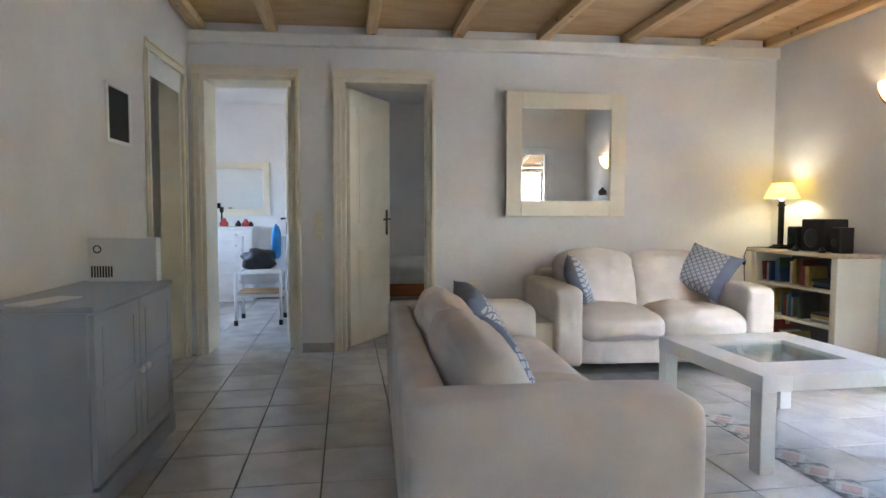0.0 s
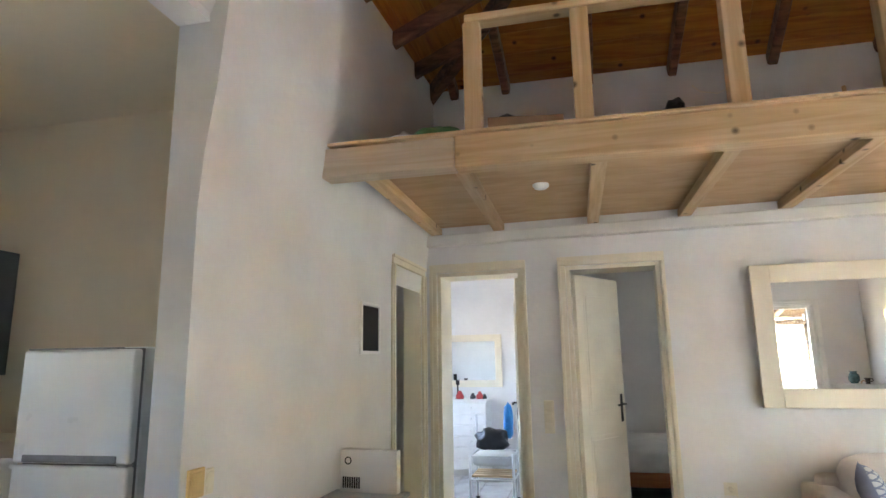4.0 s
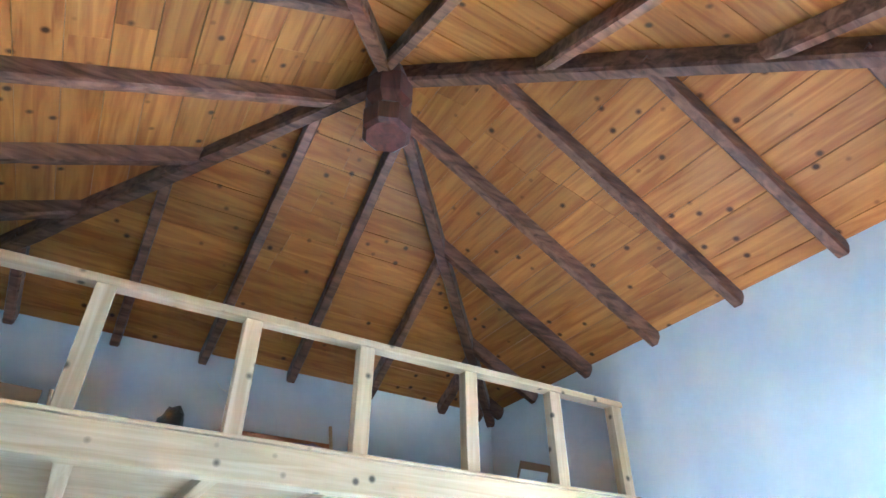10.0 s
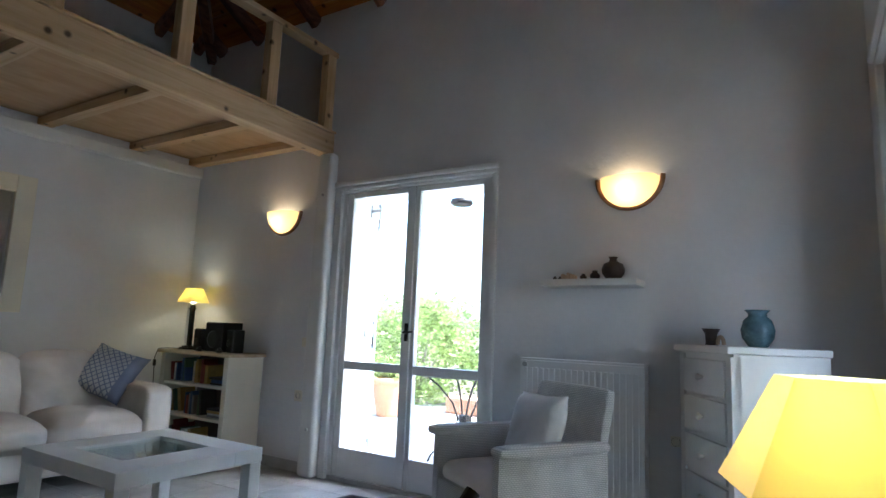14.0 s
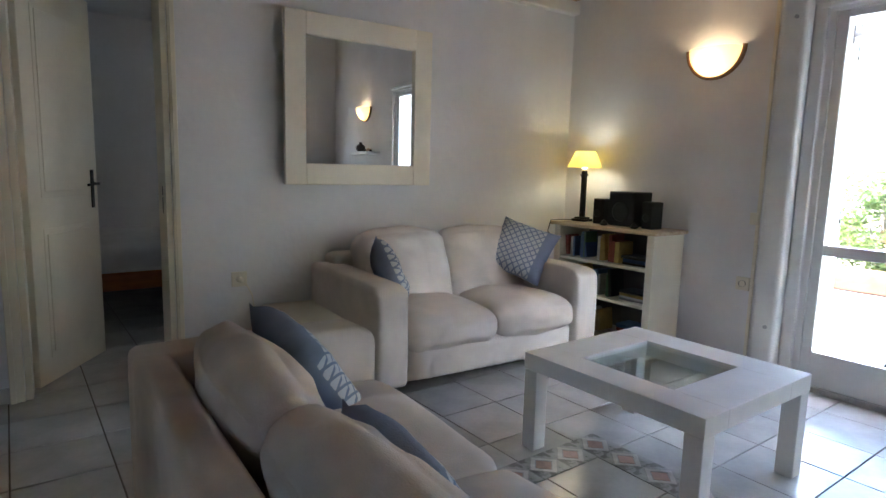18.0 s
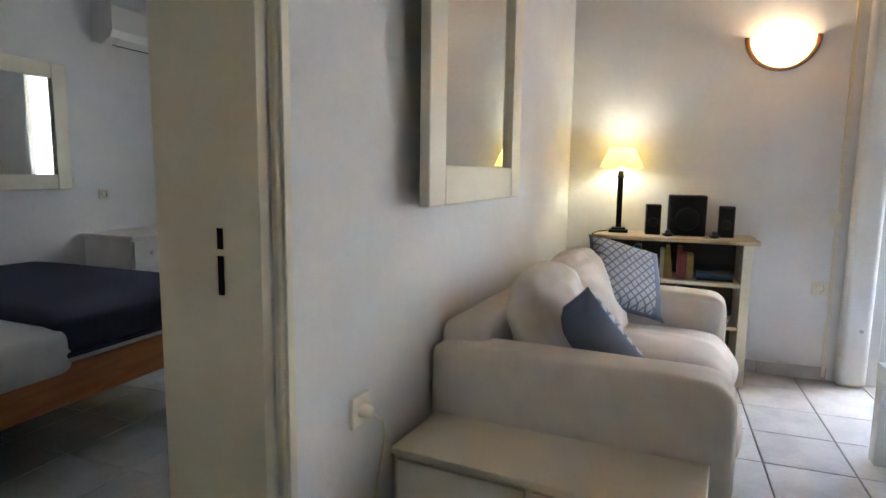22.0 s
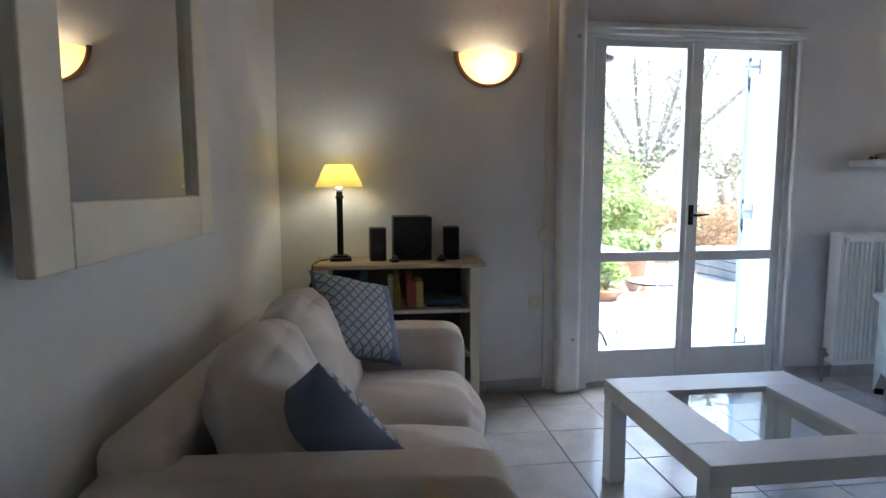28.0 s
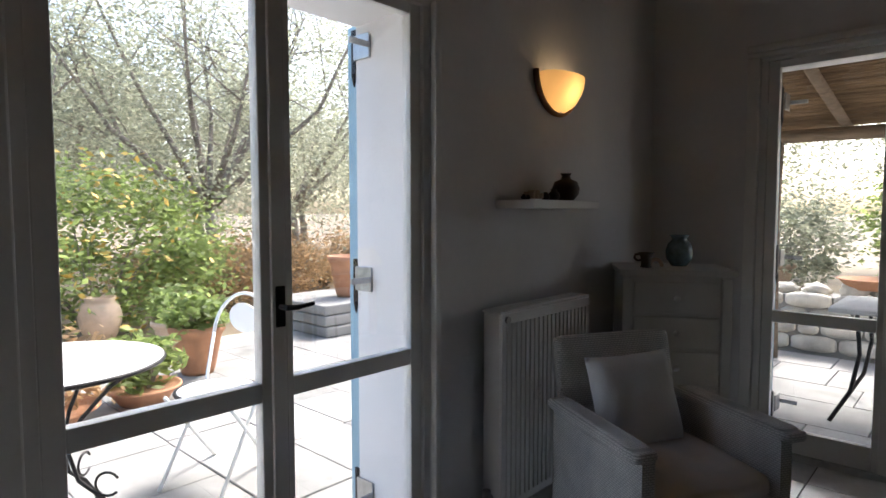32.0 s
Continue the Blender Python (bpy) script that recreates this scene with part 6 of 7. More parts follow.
# ---- plants ----
def leaf_mesh(name, pts, size, seed, material, flat=0.35, ratio=2.2):
    """One mesh of small pointed leaves at the given points."""
    rng = np.random.default_rng(seed)
    pts = np.asarray(pts)
    k = len(pts)
    d = rng.normal(size=(k, 3))
    d[:, 2] *= flat
    d /= np.linalg.norm(d, axis=1)[:, None]
    e = np.cross(d, rng.normal(size=(k, 3)))
    e /= np.linalg.norm(e, axis=1)[:, None]
    s = size * rng.uniform(0.6, 1.35, size=(k, 1))
    v = np.stack([pts - d * s, pts + e * s / ratio, pts + d * s, pts - e * s / ratio], axis=1).reshape(-1, 3)
    f = np.arange(k * 4).reshape(-1, 4)
    me = bpy.data.meshes.new(name)
    me.from_pydata(v.tolist(), [], f.tolist())
    me.materials.append(material)
    return me


def cloud(rng, c, r, k, clumps):
    """Points gathered in clumps over an uneven crown."""
    cc = rng.normal(size=(clumps, 3))
    cc /= np.linalg.norm(cc, axis=1)[:, None]
    cc *= rng.uniform(0.35, 1.0, size=(clumps, 1)) ** 0.5
    cc = cc * r + c
    pick = rng.integers(0, clumps, k)
    spread = (np.mean(r) * 0.22) * rng.uniform(0.5, 1.3, size=(clumps, 1))
    return cc[pick] + rng.normal(size=(k, 3)) * spread[pick] * np.array((1, 1, 0.75))


def tree(m, h, crown_r, leaves, size, material, label, seed, limbs=9, trunk=0.11, crown_z=0.62):
    rng = np.random.default_rng(seed)
    t = thing("tree", m, label, "tree", "garden trees")
    bm = B()
    fork = Vector((0.1, 0.05, h * 0.22))
    tube(bm, [(0, 0, -0.1), (0.04, -0.03, h * 0.1), fork], [trunk, trunk * 0.8, trunk * 0.7], 10)
    ends = []
    for k in range(limbs):
        a = 2 * math.pi * k / limbs + rng.uniform(-0.4, 0.4)
        rr = crown_r * rng.uniform(0.45, 0.95)
        top = Vector((math.cos(a) * rr, math.sin(a) * rr, h * rng.uniform(0.5, 0.98)))
        mid = fork.lerp(top, 0.5) + Vector((rng.uniform(-0.25, 0.25), rng.uniform(-0.25, 0.25), -0.1 * h * rng.uniform(0, 1)))
        tube(bm, [fork, fork.lerp(mid, 0.5) + Vector((0, 0, 0.05)), mid, mid.lerp(top, 0.6), top], [trunk * 0.5, trunk * 0.4, trunk * 0.28, trunk * 0.16, 0.008], 7)
        for q in range(5):
            s = mid.lerp(top, rng.uniform(0.1, 0.9))
            e = s + Vector(rng.normal(size=3)) * crown_r * 0.28
            tube(bm, [s, s.lerp(e, 0.5) + Vector((0, 0, 0.06)), e], [trunk * 0.12, trunk * 0.08, 0.004], 5)
            ends.append(e)
        ends.append(top)
    part("trunk", bm, BARK, t, smooth=True)
    pts = np.array([[*e] for e in ends])
    k = leaves
    pick = rng.integers(0, len(pts), k)
    lp = pts[pick] + rng.normal(size=(k, 3)) * crown_r * 0.16
    extra = cloud(rng, np.array((0, 0, h * crown_z)), np.array((crown_r, crown_r, h * 0.36)), k // 2, 60)
    cr = new("crown", leaf_mesh("crown", np.concatenate([lp, extra]), size, seed, material))
    cr.parent = t
    return t


def bush(m, r, leaves, size, material, label, seed, name="bush", stems=14):
    rng = np.random.default_rng(seed)
    t = thing(name, m, label, name, "garden bushes")
    bm = B()
    for k in range(stems):
        a = rng.uniform(0, 6.28)
        e = Vector((math.cos(a) * r[0] * rng.uniform(0.3, 0.9), math.sin(a) * r[1] * rng.uniform(0.3, 0.9), r[2] * rng.uniform(0.8, 1.9)))
        tube(bm, [(0.05 * math.cos(a), 0.05 * math.sin(a), -0.02), e * 0.5 + Vector((0, 0, 0.08)), e], [0.014, 0.010, 0.003], 5)
    part("stems", bm, BARK, t)
    pts = cloud(rng, np.array((0, 0, r[2])), np.array(r), leaves, 46)
    pts = pts[pts[:, 2] > 0.0]
    cr = new("foliage", leaf_mesh("foliage", pts, size, seed, material))
    cr.parent = t
    return t


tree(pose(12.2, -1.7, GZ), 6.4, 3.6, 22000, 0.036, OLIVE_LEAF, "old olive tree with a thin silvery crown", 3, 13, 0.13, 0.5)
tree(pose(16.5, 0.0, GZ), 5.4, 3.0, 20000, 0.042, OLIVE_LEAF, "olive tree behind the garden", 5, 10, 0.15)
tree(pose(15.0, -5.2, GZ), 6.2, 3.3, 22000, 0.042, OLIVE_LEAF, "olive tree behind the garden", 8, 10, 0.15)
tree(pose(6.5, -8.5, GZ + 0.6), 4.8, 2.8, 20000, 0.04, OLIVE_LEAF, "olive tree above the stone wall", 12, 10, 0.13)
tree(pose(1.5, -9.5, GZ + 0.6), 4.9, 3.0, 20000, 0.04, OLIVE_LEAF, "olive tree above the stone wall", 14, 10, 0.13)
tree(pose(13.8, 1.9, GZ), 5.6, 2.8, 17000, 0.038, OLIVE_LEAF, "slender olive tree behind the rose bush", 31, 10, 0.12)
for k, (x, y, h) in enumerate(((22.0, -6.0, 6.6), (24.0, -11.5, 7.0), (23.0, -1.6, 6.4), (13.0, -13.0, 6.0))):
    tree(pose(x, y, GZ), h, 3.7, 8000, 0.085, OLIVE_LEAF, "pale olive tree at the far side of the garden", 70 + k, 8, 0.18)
rose = bush(pose(9.9, 0.9, GZ), (1.25, 1.45, 0.95), 10000, 0.045, GREEN_LEAF, "bright green rose bush with small yellow flowers", 21)
_rng = np.random.default_rng(77)
_fl = new("flowers", leaf_mesh("flowers", cloud(_rng, np.array((0, 0, 0.95)), np.array((1.35, 1.55, 1.0)), 700, 60), 0.05, 77, FLOWER))
_fl.parent = rose
bush(pose(10.7, -0.75, GZ), (1.1, 1.2, 0.45), 6000, 0.035, DRY_LEAF, "dry brown hedge of bare twigs", 23, "hedge", 60)
bush(pose(11.0, -2.1, GZ), (1.1, 1.2, 0.45), 6000, 0.035, DRY_LEAF, "dry brown hedge of bare twigs", 24, "hedge", 60)
bush(pose(11.5, -3.5, GZ), (1.2, 1.2, 0.5), 6000, 0.035, DRY_LEAF, "dry brown hedge of bare twigs", 25, "hedge", 60)
bush(pose(8.4, 5.3, GZ), (0.8, 0.8, 0.8), 6000, 0.04, GREEN_LEAF, "dense green shrub by the terrace", 27)
bush(pose(9.4, 4.1, GZ), (0.9, 0.7, 0.6), 6000, 0.04, GREEN_LEAF, "dense green shrub by the terrace", 28)
bush(pose(8.9, 3.0, GZ), (0.75, 0.75, 0.5), 6000, 0.04, DRY_LEAF, "pale autumn-coloured shrub in the bed", 29)
bush(pose(10.6, 6.6, GZ), (1.3, 1.3, 1.0), 7000, 0.05, GREEN_LEAF, "dense green shrub by the terrace", 30)
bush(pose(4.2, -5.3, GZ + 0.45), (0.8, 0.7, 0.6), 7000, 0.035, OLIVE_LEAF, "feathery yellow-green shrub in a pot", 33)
bush(pose(2.6, -4.6, GZ + 0.5), (0.6, 0.6, 0.7), 5000, 0.035, GREEN_LEAF, "dense green shrub by the stone wall", 34)
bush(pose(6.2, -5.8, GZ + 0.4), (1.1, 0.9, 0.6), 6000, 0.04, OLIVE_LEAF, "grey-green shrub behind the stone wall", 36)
# yucca
t = thing("yucca", pose(9.6, 3.35, GZ), "tall yucca with spiky green heads", "yucca")
bm = B()
tube(bm, [(0, 0, -0.05), (0.05, 0, 0.8), (0.0, 0.05, 1.7)], [0.09, 0.07, 0.06], 8)
tube(bm, [(0.04, 0, 0.7), (-0.15, 0.35, 1.3)], [0.06, 0.05], 8)
part("trunk", bm, BARK, t, smooth=True)
rng = np.random.default_rng(41)
for c, r in (((0, 0.05, 1.75), 0.55), ((-0.15, 0.35, 1.35), 0.5), ((0.1, 0.3, 2.2), 0.35)):
    bm = B()
    for k in range(70):
        d = Vector(rng.normal(size=3)).normalized()
        d.z = d.z * 0.8 + 0.25
        s = d.orthogonal().normalized() * 0.02
        p = Vector(c)
        e = p + d * r
        bm.faces.new([bm.verts.new(q) for q in (p - s * 0.6, p.lerp(e, 0.5) - s, e - Vector((0, 0, 0.05)), p.lerp(e, 0.5) + s, p + s * 0.6)])
    part("head", bm, GREEN_LEAF, t)

JAR = [(0, 0), (0.55, 0), (0.62, 0.1), (0.86, 0.75), (0.95, 0.85), (1.0, 0.88), (1.0, 0.98), (0.93, 1.0), (0.9, 0.9), (0, 0.86)]
URN = [(0, 0), (0.5, 0), (0.85, 0.35), (0.95, 0.6), (0.8, 0.85), (0.62, 0.92), (0.72, 1.0), (0.62, 1.0), (0.55, 0.9), (0, 0.8)]


def planter(x, y, r, h, prof, material, label, plant=None, z=GZ, seed=0):
    pot("plant_pot", pose(x, y, z), [(a * r, b * h) for a, b in prof], material, label, "pot", "garden pots", 28)
    if plant is not None:
        bush(pose(x, y, z + h * 0.85), (r * 1.1, r * 1.1, r * 0.7), 700, 0.045, plant, "leafy plant in a terracotta pot", seed, "potted_plant", 10)


planter(7.2, 0.92, 0.23, 0.42, JAR, TERRACOTTA, "large terracotta pot with a leafy plant", GREEN_LEAF, GZ, 51)
planter(9.0, 1.12, 0.22, 0.5, URN, PALE_CLAY, "pale clay jar standing by the bush")
planter(8.0, 0.75, 0.24, 0.34, JAR, PALE_CLAY, "pale clay pot behind the chair", GREEN_LEAF, GZ, 53)
planter(7.98, -1.33, 0.25, 0.5, JAR, TERRACOTTA, "terracotta pot standing on a white step", None, GZ + 0.357)
planter(6.6, 2.2, 0.33, 0.14, JAR, TERRACOTTA, "wide shallow terracotta bowl with succulents", DRY_LEAF, GZ, 55)
planter(6.7, 1.55, 0.26, 0.13, JAR, TERRACOTTA, "wide shallow terracotta bowl with succulents", GREEN_LEAF, GZ, 56)
planter(6.85, 4.65, 0.26, 0.5, JAR, TERRACOTTA, "large terracotta pot beside the terrace", GREEN_LEAF, GZ, 57)
planter(7.3, 3.1, 0.26, 0.26, URN, PALE_CLAY, "cream clay bowl on a saucer", None, GZ)
bm = B()
for k in range(3):
    box(bm, 7.5 + k * 0.02, -1.9 + k * 0.03, GZ + 0.12 * k, 8.7, -0.65, GZ + 0.115 + 0.12 * k, 0.02)
solo("garden_step", bm, PAVING, "low white stone steps at the terrace edge", "steps")
bm = B()
box(bm, 7.7, 3.3, GZ, 8.1, 4.3, GZ + 0.22, 0.02)
solo("brick_edging", bm, TERRACOTTA, "low terracotta edging of the flower bed", "edging")

# pergola, stone wall and table to the south
perg = thing("pergola", pose(0, 0, 0), "pergola with round beams and a dry reed roof", "pergola")
perg["kind"] = "structure"
for x in (1.1, 3.72):
    bm = B()
    tube(bm, [(x, -3.05, GZ), (x + 0.02, -3.05, 1.2), (x, -3.05, 2.0)], [0.06, 0.055, 0.055], 10)
    part("post", bm, OLD_WOOD, perg, smooth=True)
bm = B()
tube(bm, [(0.9, -3.05, 2.02), (2.6, -3.05, 2.0), (4.6, -3.05, 2.03)], 0.06, 10)
part("cross_beam", bm, OLD_WOOD, perg, smooth=True)
for k in range(6):
    x = 1.16 + k * 0.68
    bm = B()
    tube(bm, [(x, -3.35, 2.06), (x, -1.9, 2.27), (x + 0.02, YS - 0.43, 2.48)], 0.042, 8)
    part("rafter", bm, OLD_WOOD, perg, smooth=True)
bm = B()
rng = np.random.default_rng(61)
for k in range(260):
    y = -3.45 + 2.65 * k / 260
    z = 2.115 + (y + 3.45) * 0.155 + rng.uniform(0, 0.02)
    x0 = 1.0 + rng.uniform(-0.1, 0.1)
    tube(bm, [(x0, y, z), (2.6, y + rng.uniform(-0.02, 0.02), z + rng.uniform(-0.012, 0.012)), (4.75 + rng.uniform(-0.1, 0.1), y + rng.uniform(-0.02, 0.02), z)], 0.008, 4, False)
rd = part("reed_roof", bm, REED, perg, "dense dry reeds")
rd["kind"] = "stuff"
bm = B()
sheet(bm, [(1.0, -3.45, 2.14), (4.75, -3.45, 2.14), (4.75, -0.78, 2.56), (1.0, -0.78, 2.56)], 0.012)
part("reed_mat", bm, REED, perg)
sw = thing("stone_wall", pose(0, 0, 0), "low wall of pale rubble stones", "wall")
sw["kind"] = "structure"
bm = B()
box(bm, -3, -3.95, GZ - 0.1, 7.5, -3.56, GZ + 0.55)
part("mortar", bm, PAVING, sw)
random.seed(17)
z = GZ
for row in range(4):
    x = -0.2 + random.uniform(-0.2, 0)
    h = random.uniform(0.13, 0.17)
    while x < 6.2:
        w = random.uniform(0.18, 0.42)
        bm = B()
        slab(bm, x + 0.012, -3.60, z + 0.01, x + w - 0.012, -3.50, z + h - 0.01, 0.045, 3, 0.01, random.uniform(0, 50))
        part("stone", bm, STONE, sw, smooth=True)
        x += w
    z += h
random.seed(19)
for k in range(16):
    lump(pose(0.6 + k * 0.32, -3.75 + random.uniform(-0.1, 0.1), GZ + 0.55, 0, 0, random.uniform(0, 90)), (random.uniform(0.1, 0.2), 0.12, random.uniform(0.06, 0.12)), STONE, "stone", "loose pale stone lying on the garden wall", "stone", k * 3)["group"] = "stones on the wall"
pot("clay_bowl", pose(3.05, -3.72, GZ + 0.64), [(0, 0), (0.16, 0.0), (0.25, 0.09), (0.27, 0.10), (0.25, 0.105), (0.15, 0.02), (0, 0.015)], TERRACOTTA, "wide terracotta bowl on the stone wall", "bowl")
planter(4.15, -4.9, 0.24, 0.34, JAR, PALE_CLAY, "pale clay pot behind the stone wall", None, GZ + 0.42)
bm = B()
box(bm, -3, -9.5, GZ - 0.2, 9, -3.95, GZ + 0.42)
solo("raised_bed", bm, EARTH, "raised bed of dry earth behind the stone wall", "ground", kind="structure")
t = thing("terrace_table", pose(2.45, -1.75, GZ), "terrace table with a white cloth and iron legs", "table")
bm = B()
slab(bm, -0.55, -0.4, 0.72, 0.55, 0.4, 0.76, 0.015, 6, 0.003)
part("cloth_top", bm, LINEN, t, smooth=True)
for sx in (-1, 1):
    for sy in (-1, 1):
        bm = B()
        tube(bm, [(sx * 0.4, sy * 0.3, 0.72), (sx * 0.38, sy * 0.28, 0.45), (sx * 0.42, sy * 0.3, 0.2), (sx * 0.52, sy * 0.38, 0.0)], 0.014, 6)
        part("leg", bm, IRON, t, smooth=True)
# ---- kitchen ----
def drawers_unit(m, w, d, h, rows, material, knob, label, name="drawer_cabinet", group="", plinth=0.1, knobs=1):
    """Cabinet with drawers, front at y = 0 facing -y."""
    t = thing(name, m, label, "cabinet", group)
    bm = B()
    box(bm, 0, 0.018, plinth, w, d, h, 0.003)
    part("body", bm, material, t)
    bm = B()
    box(bm, 0.01, 0.06, 0, w - 0.01, d, plinth - 0.001)
    part("plinth", bm, material, t)
    if name != "kitchen_cabinet":
        bm = B()
        box(bm, -0.025, -0.025, h + 0.001, w + 0.025, d + 0.01, h + 0.024, 0.005)
        part("top", bm, material, t)
    rh = (h - plinth - 0.02) / rows
    for k in range(rows):
        bm = B()
        z = plinth + 0.012 + k * rh
        box(bm, 0.012, 0, z, w - 0.012, 0.017, z + rh - 0.012, 0.003)
        dr = part("drawer", bm, material, t)
        for j in range(knobs):
            bm = B()
            lathe(bm, [(0, 0.03), (0.013, 0.028), (0.017, 0.018), (0.008, 0.008), (0.009, 0)], 12)
            part("knob", bm, knob, dr, "round white knob", True, pose(w * (j + 0.5) / knobs if knobs > 1 else w / 2, -0.0005, z + rh / 2, 90, 0, 0))
    return t


drawers_unit(pose(-2.43, 2.20, 0), 0.50, 0.60, 0.765, 3, GREY_KITCHEN, ENAMEL, "dark grey-blue kitchen drawer unit with white knobs", "kitchen_cabinet", "kitchen cabinets")
drawers_unit(pose(-2.96, 2.20, 0), 0.52, 0.60, 0.765, 3, GREY_KITCHEN, ENAMEL, "dark grey-blue kitchen drawer unit with white knobs", "kitchen_cabinet", "kitchen cabinets")
bm = B()
box(bm, -3.08, 2.17, 0.767, -1.925, 2.85, 0.80, 0.006)
solo("worktop", bm, KITCHEN_TOP, "brown wooden kitchen worktop", "worktop")
t = thing("wall_cupboard", pose(-3.09, 2.505, 1.37), "dark grey-blue wall cupboard above the worktop", "cupboard")
bm = B()
box(bm, 0, 0.02, 0, 0.40, 0.35, 0.66, 0.003)
part("body", bm, GREY_KITCHEN, t)
for x in (0.004,):
    bm = B()
    box(bm, x, 0, 0.004, x + 0.392, 0.019, 0.656, 0.003)
    dr = part("door", bm, GREY_KITCHEN, t)
    bm = B()
    box(bm, x + 0.06, -0.004, 0.07, x + 0.332, -0.0005, 0.59, 0.002)
    part("panel", bm, GREY_KITCHEN, dr)
t = thing("microwave_oven", pose(-2.74, 2.44, 0.801), "cream microwave oven with two dials on the worktop", "microwave")
bm = B()
box(bm, 0, 0.01, 0.01, 0.46, 0.36, 0.28, 0.008)
part("case", bm, CREAM, t)
bm = B()
box(bm, 0.02, 0, 0.03, 0.32, 0.009, 0.26, 0.004)
part("door", bm, CREAM, t)
for z in (0.09, 0.19):
    bm = B()
    lathe(bm, [(0.034, 0), (0.032, 0.016), (0.026, 0.018), (0.0, 0.018)], 18)
    part("dial", bm, SWITCH, t, m=pose(0.39, 0.009, z, 90, 0, 0))
t = thing("kettle", pose(-2.17, 2.42, 0.801), "white plastic electric kettle on the worktop", "kettle")
bm = B()
lathe(bm, [(0, 0), (0.075, 0), (0.078, 0.02), (0.068, 0.2), (0.05, 0.215), (0, 0.22)], 20)
part("body", bm, ENAMEL, t, smooth=True)
bm = B()
tube(bm, [(0.065, 0, 0.19), (0.12, 0, 0.18), (0.125, 0, 0.10), (0.075, 0, 0.04)], 0.011)
part("handle", bm, ENAMEL, t, smooth=True)
t = thing("breakfast_bar", pose(-0.86, 1.10, 0), "brown breakfast bar with a rounded white edge", "counter")
for z0, z1, material, nm, off in ((0.72, 0.735, KITCHEN_TOP, "top", 0.0), (0.655, 0.719, ENAMEL, "edge_band", 0.004)):
    bm = B()
    ring = [(-1.6, -0.22), (-0.2, -0.22)] + [(-0.2 + 0.2 * math.cos(a), 0.22 * math.sin(a)) for a in (math.pi * (k / 16 - 0.5) for k in range(1, 16))] + [(-0.2, 0.22), (-1.6, 0.22)]
    lo, hi = [bm.verts.new((x, y, z0)) for x, y in ring], [bm.verts.new((x, y, z1)) for x, y in ring]
    bm.faces.new(lo), bm.faces.new(hi[::-1])
    for k in range(len(ring)):
        j = (k + 1) % len(ring)
        bm.faces.new((lo[k], lo[j], hi[j], hi[k]))
    part(nm, bm, material, t, m=pose(0, 0, off))
bm = B()
box(bm, -1.55, -0.03, 0, -0.16, 0.03, 0.653, 0.004)
part("support_panel", bm, ENAMEL, t)

# ---- first bedroom ----
drawers_unit(pose(-1.62, 7.72, 0), 0.76, 0.45, 0.90, 6, WHITE_PAINT, WHITE_PAINT, "tall white chest of six drawers in the bedroom", "bedroom_dresser", plinth=0.08, knobs=2)
framed_mirror("bedroom_mirror", pose(-1.62, 8.199, 1.06), 0.92, 0.69, 0.09, "wide mirror in a white frame above the dresser")
for x, h in ((-1.40, 0.30), (-1.25, 0.24)):
    bm = B()
    lathe(bm, [(0, 0), (0.04, 0), (0.012, 0.015), (0.010, h * 0.7), (0.025, h * 0.75), (0.025, h), (0, h)], 12)
    solo("candle_holder", bm, IRON, "black candle holder on the dresser", "candle holder", "candle holders", smooth=True, m=pose(x, 7.9, 0.926))
for x, r, material in ((-1.22, 0.05, RED), (-1.05, 0.035, BLACK), (-0.96, 0.045, RED), (-0.90, 0.03, BLACK)):
    bm = B()
    lathe(bm, [(0, 0), (r, 0), (r * 1.1, r * 0.8), (r * 0.6, r * 1.5), (r * 0.4, r * 2.0), (0, r * 2.1)], 12)
    solo("ornament", bm, material, "small dark or red ornament on the dresser", "ornament", "ornaments on the dresser", smooth=True, m=pose(x, 7.88, 0.926))
t = thing("tubular_chair", pose(-0.78, 6.12, 0), "white tubular chair with wooden seat slats and folded clothes", "chair")
for x in (0.0, 0.42):
    for y in (0.0, 0.42):
        bm = B()
        tube(bm, [(x, y, 0.0), (x, y, 0.52 if y < 0.2 else 0.85)], 0.014, 8)
        part("leg", bm, ENAMEL, t, smooth=True)
        bm = B()
        cyl(bm, (x, y, 0.0), (x, y, 0.05), 0.02)
        part("rubber_foot", bm, BLACK, t)
for z in (0.28, 0.50):
    bm = B()
    tube(bm, [(0, 0, z), (0.42, 0, z), (0.42, 0.42, z), (0, 0.42, z), (0, 0, z)], 0.011, 8)
    part("rail", bm, ENAMEL, t, smooth=True)
for k in range(4):
    bm = B()
    box(bm, 0.01, 0.03 + k * 0.1, 0.30, 0.41, 0.10 + k * 0.1, 0.32, 0.003)
    part("slat", bm, PINE, t)
bm = B()
slab(bm, -0.76, 6.14, 0.40, -0.38, 6.5, 0.515, 0.04, 6, 0.01, 2)
solo("folded_towel", bm, LINEN, "grey-white folded towel on the tubular chair", "towel", smooth=True)
lump(pose(-0.60, 6.44, 0.52), (0.17, 0.10, 0.12), BLACK_BAG, "dark_clothes", "heap of black clothes on the tubular chair", "clothes", 21)
lump(pose(-0.44, 6.50, 0.62), (0.05, 0.07, 0.20), CYAN, "blue_towel", "bright blue towel hung over the tubular chair", "towel", 25)
t = thing("wire_stand", pose(-1.30, 6.9, 0), "white wire stand in the bedroom", "stand")
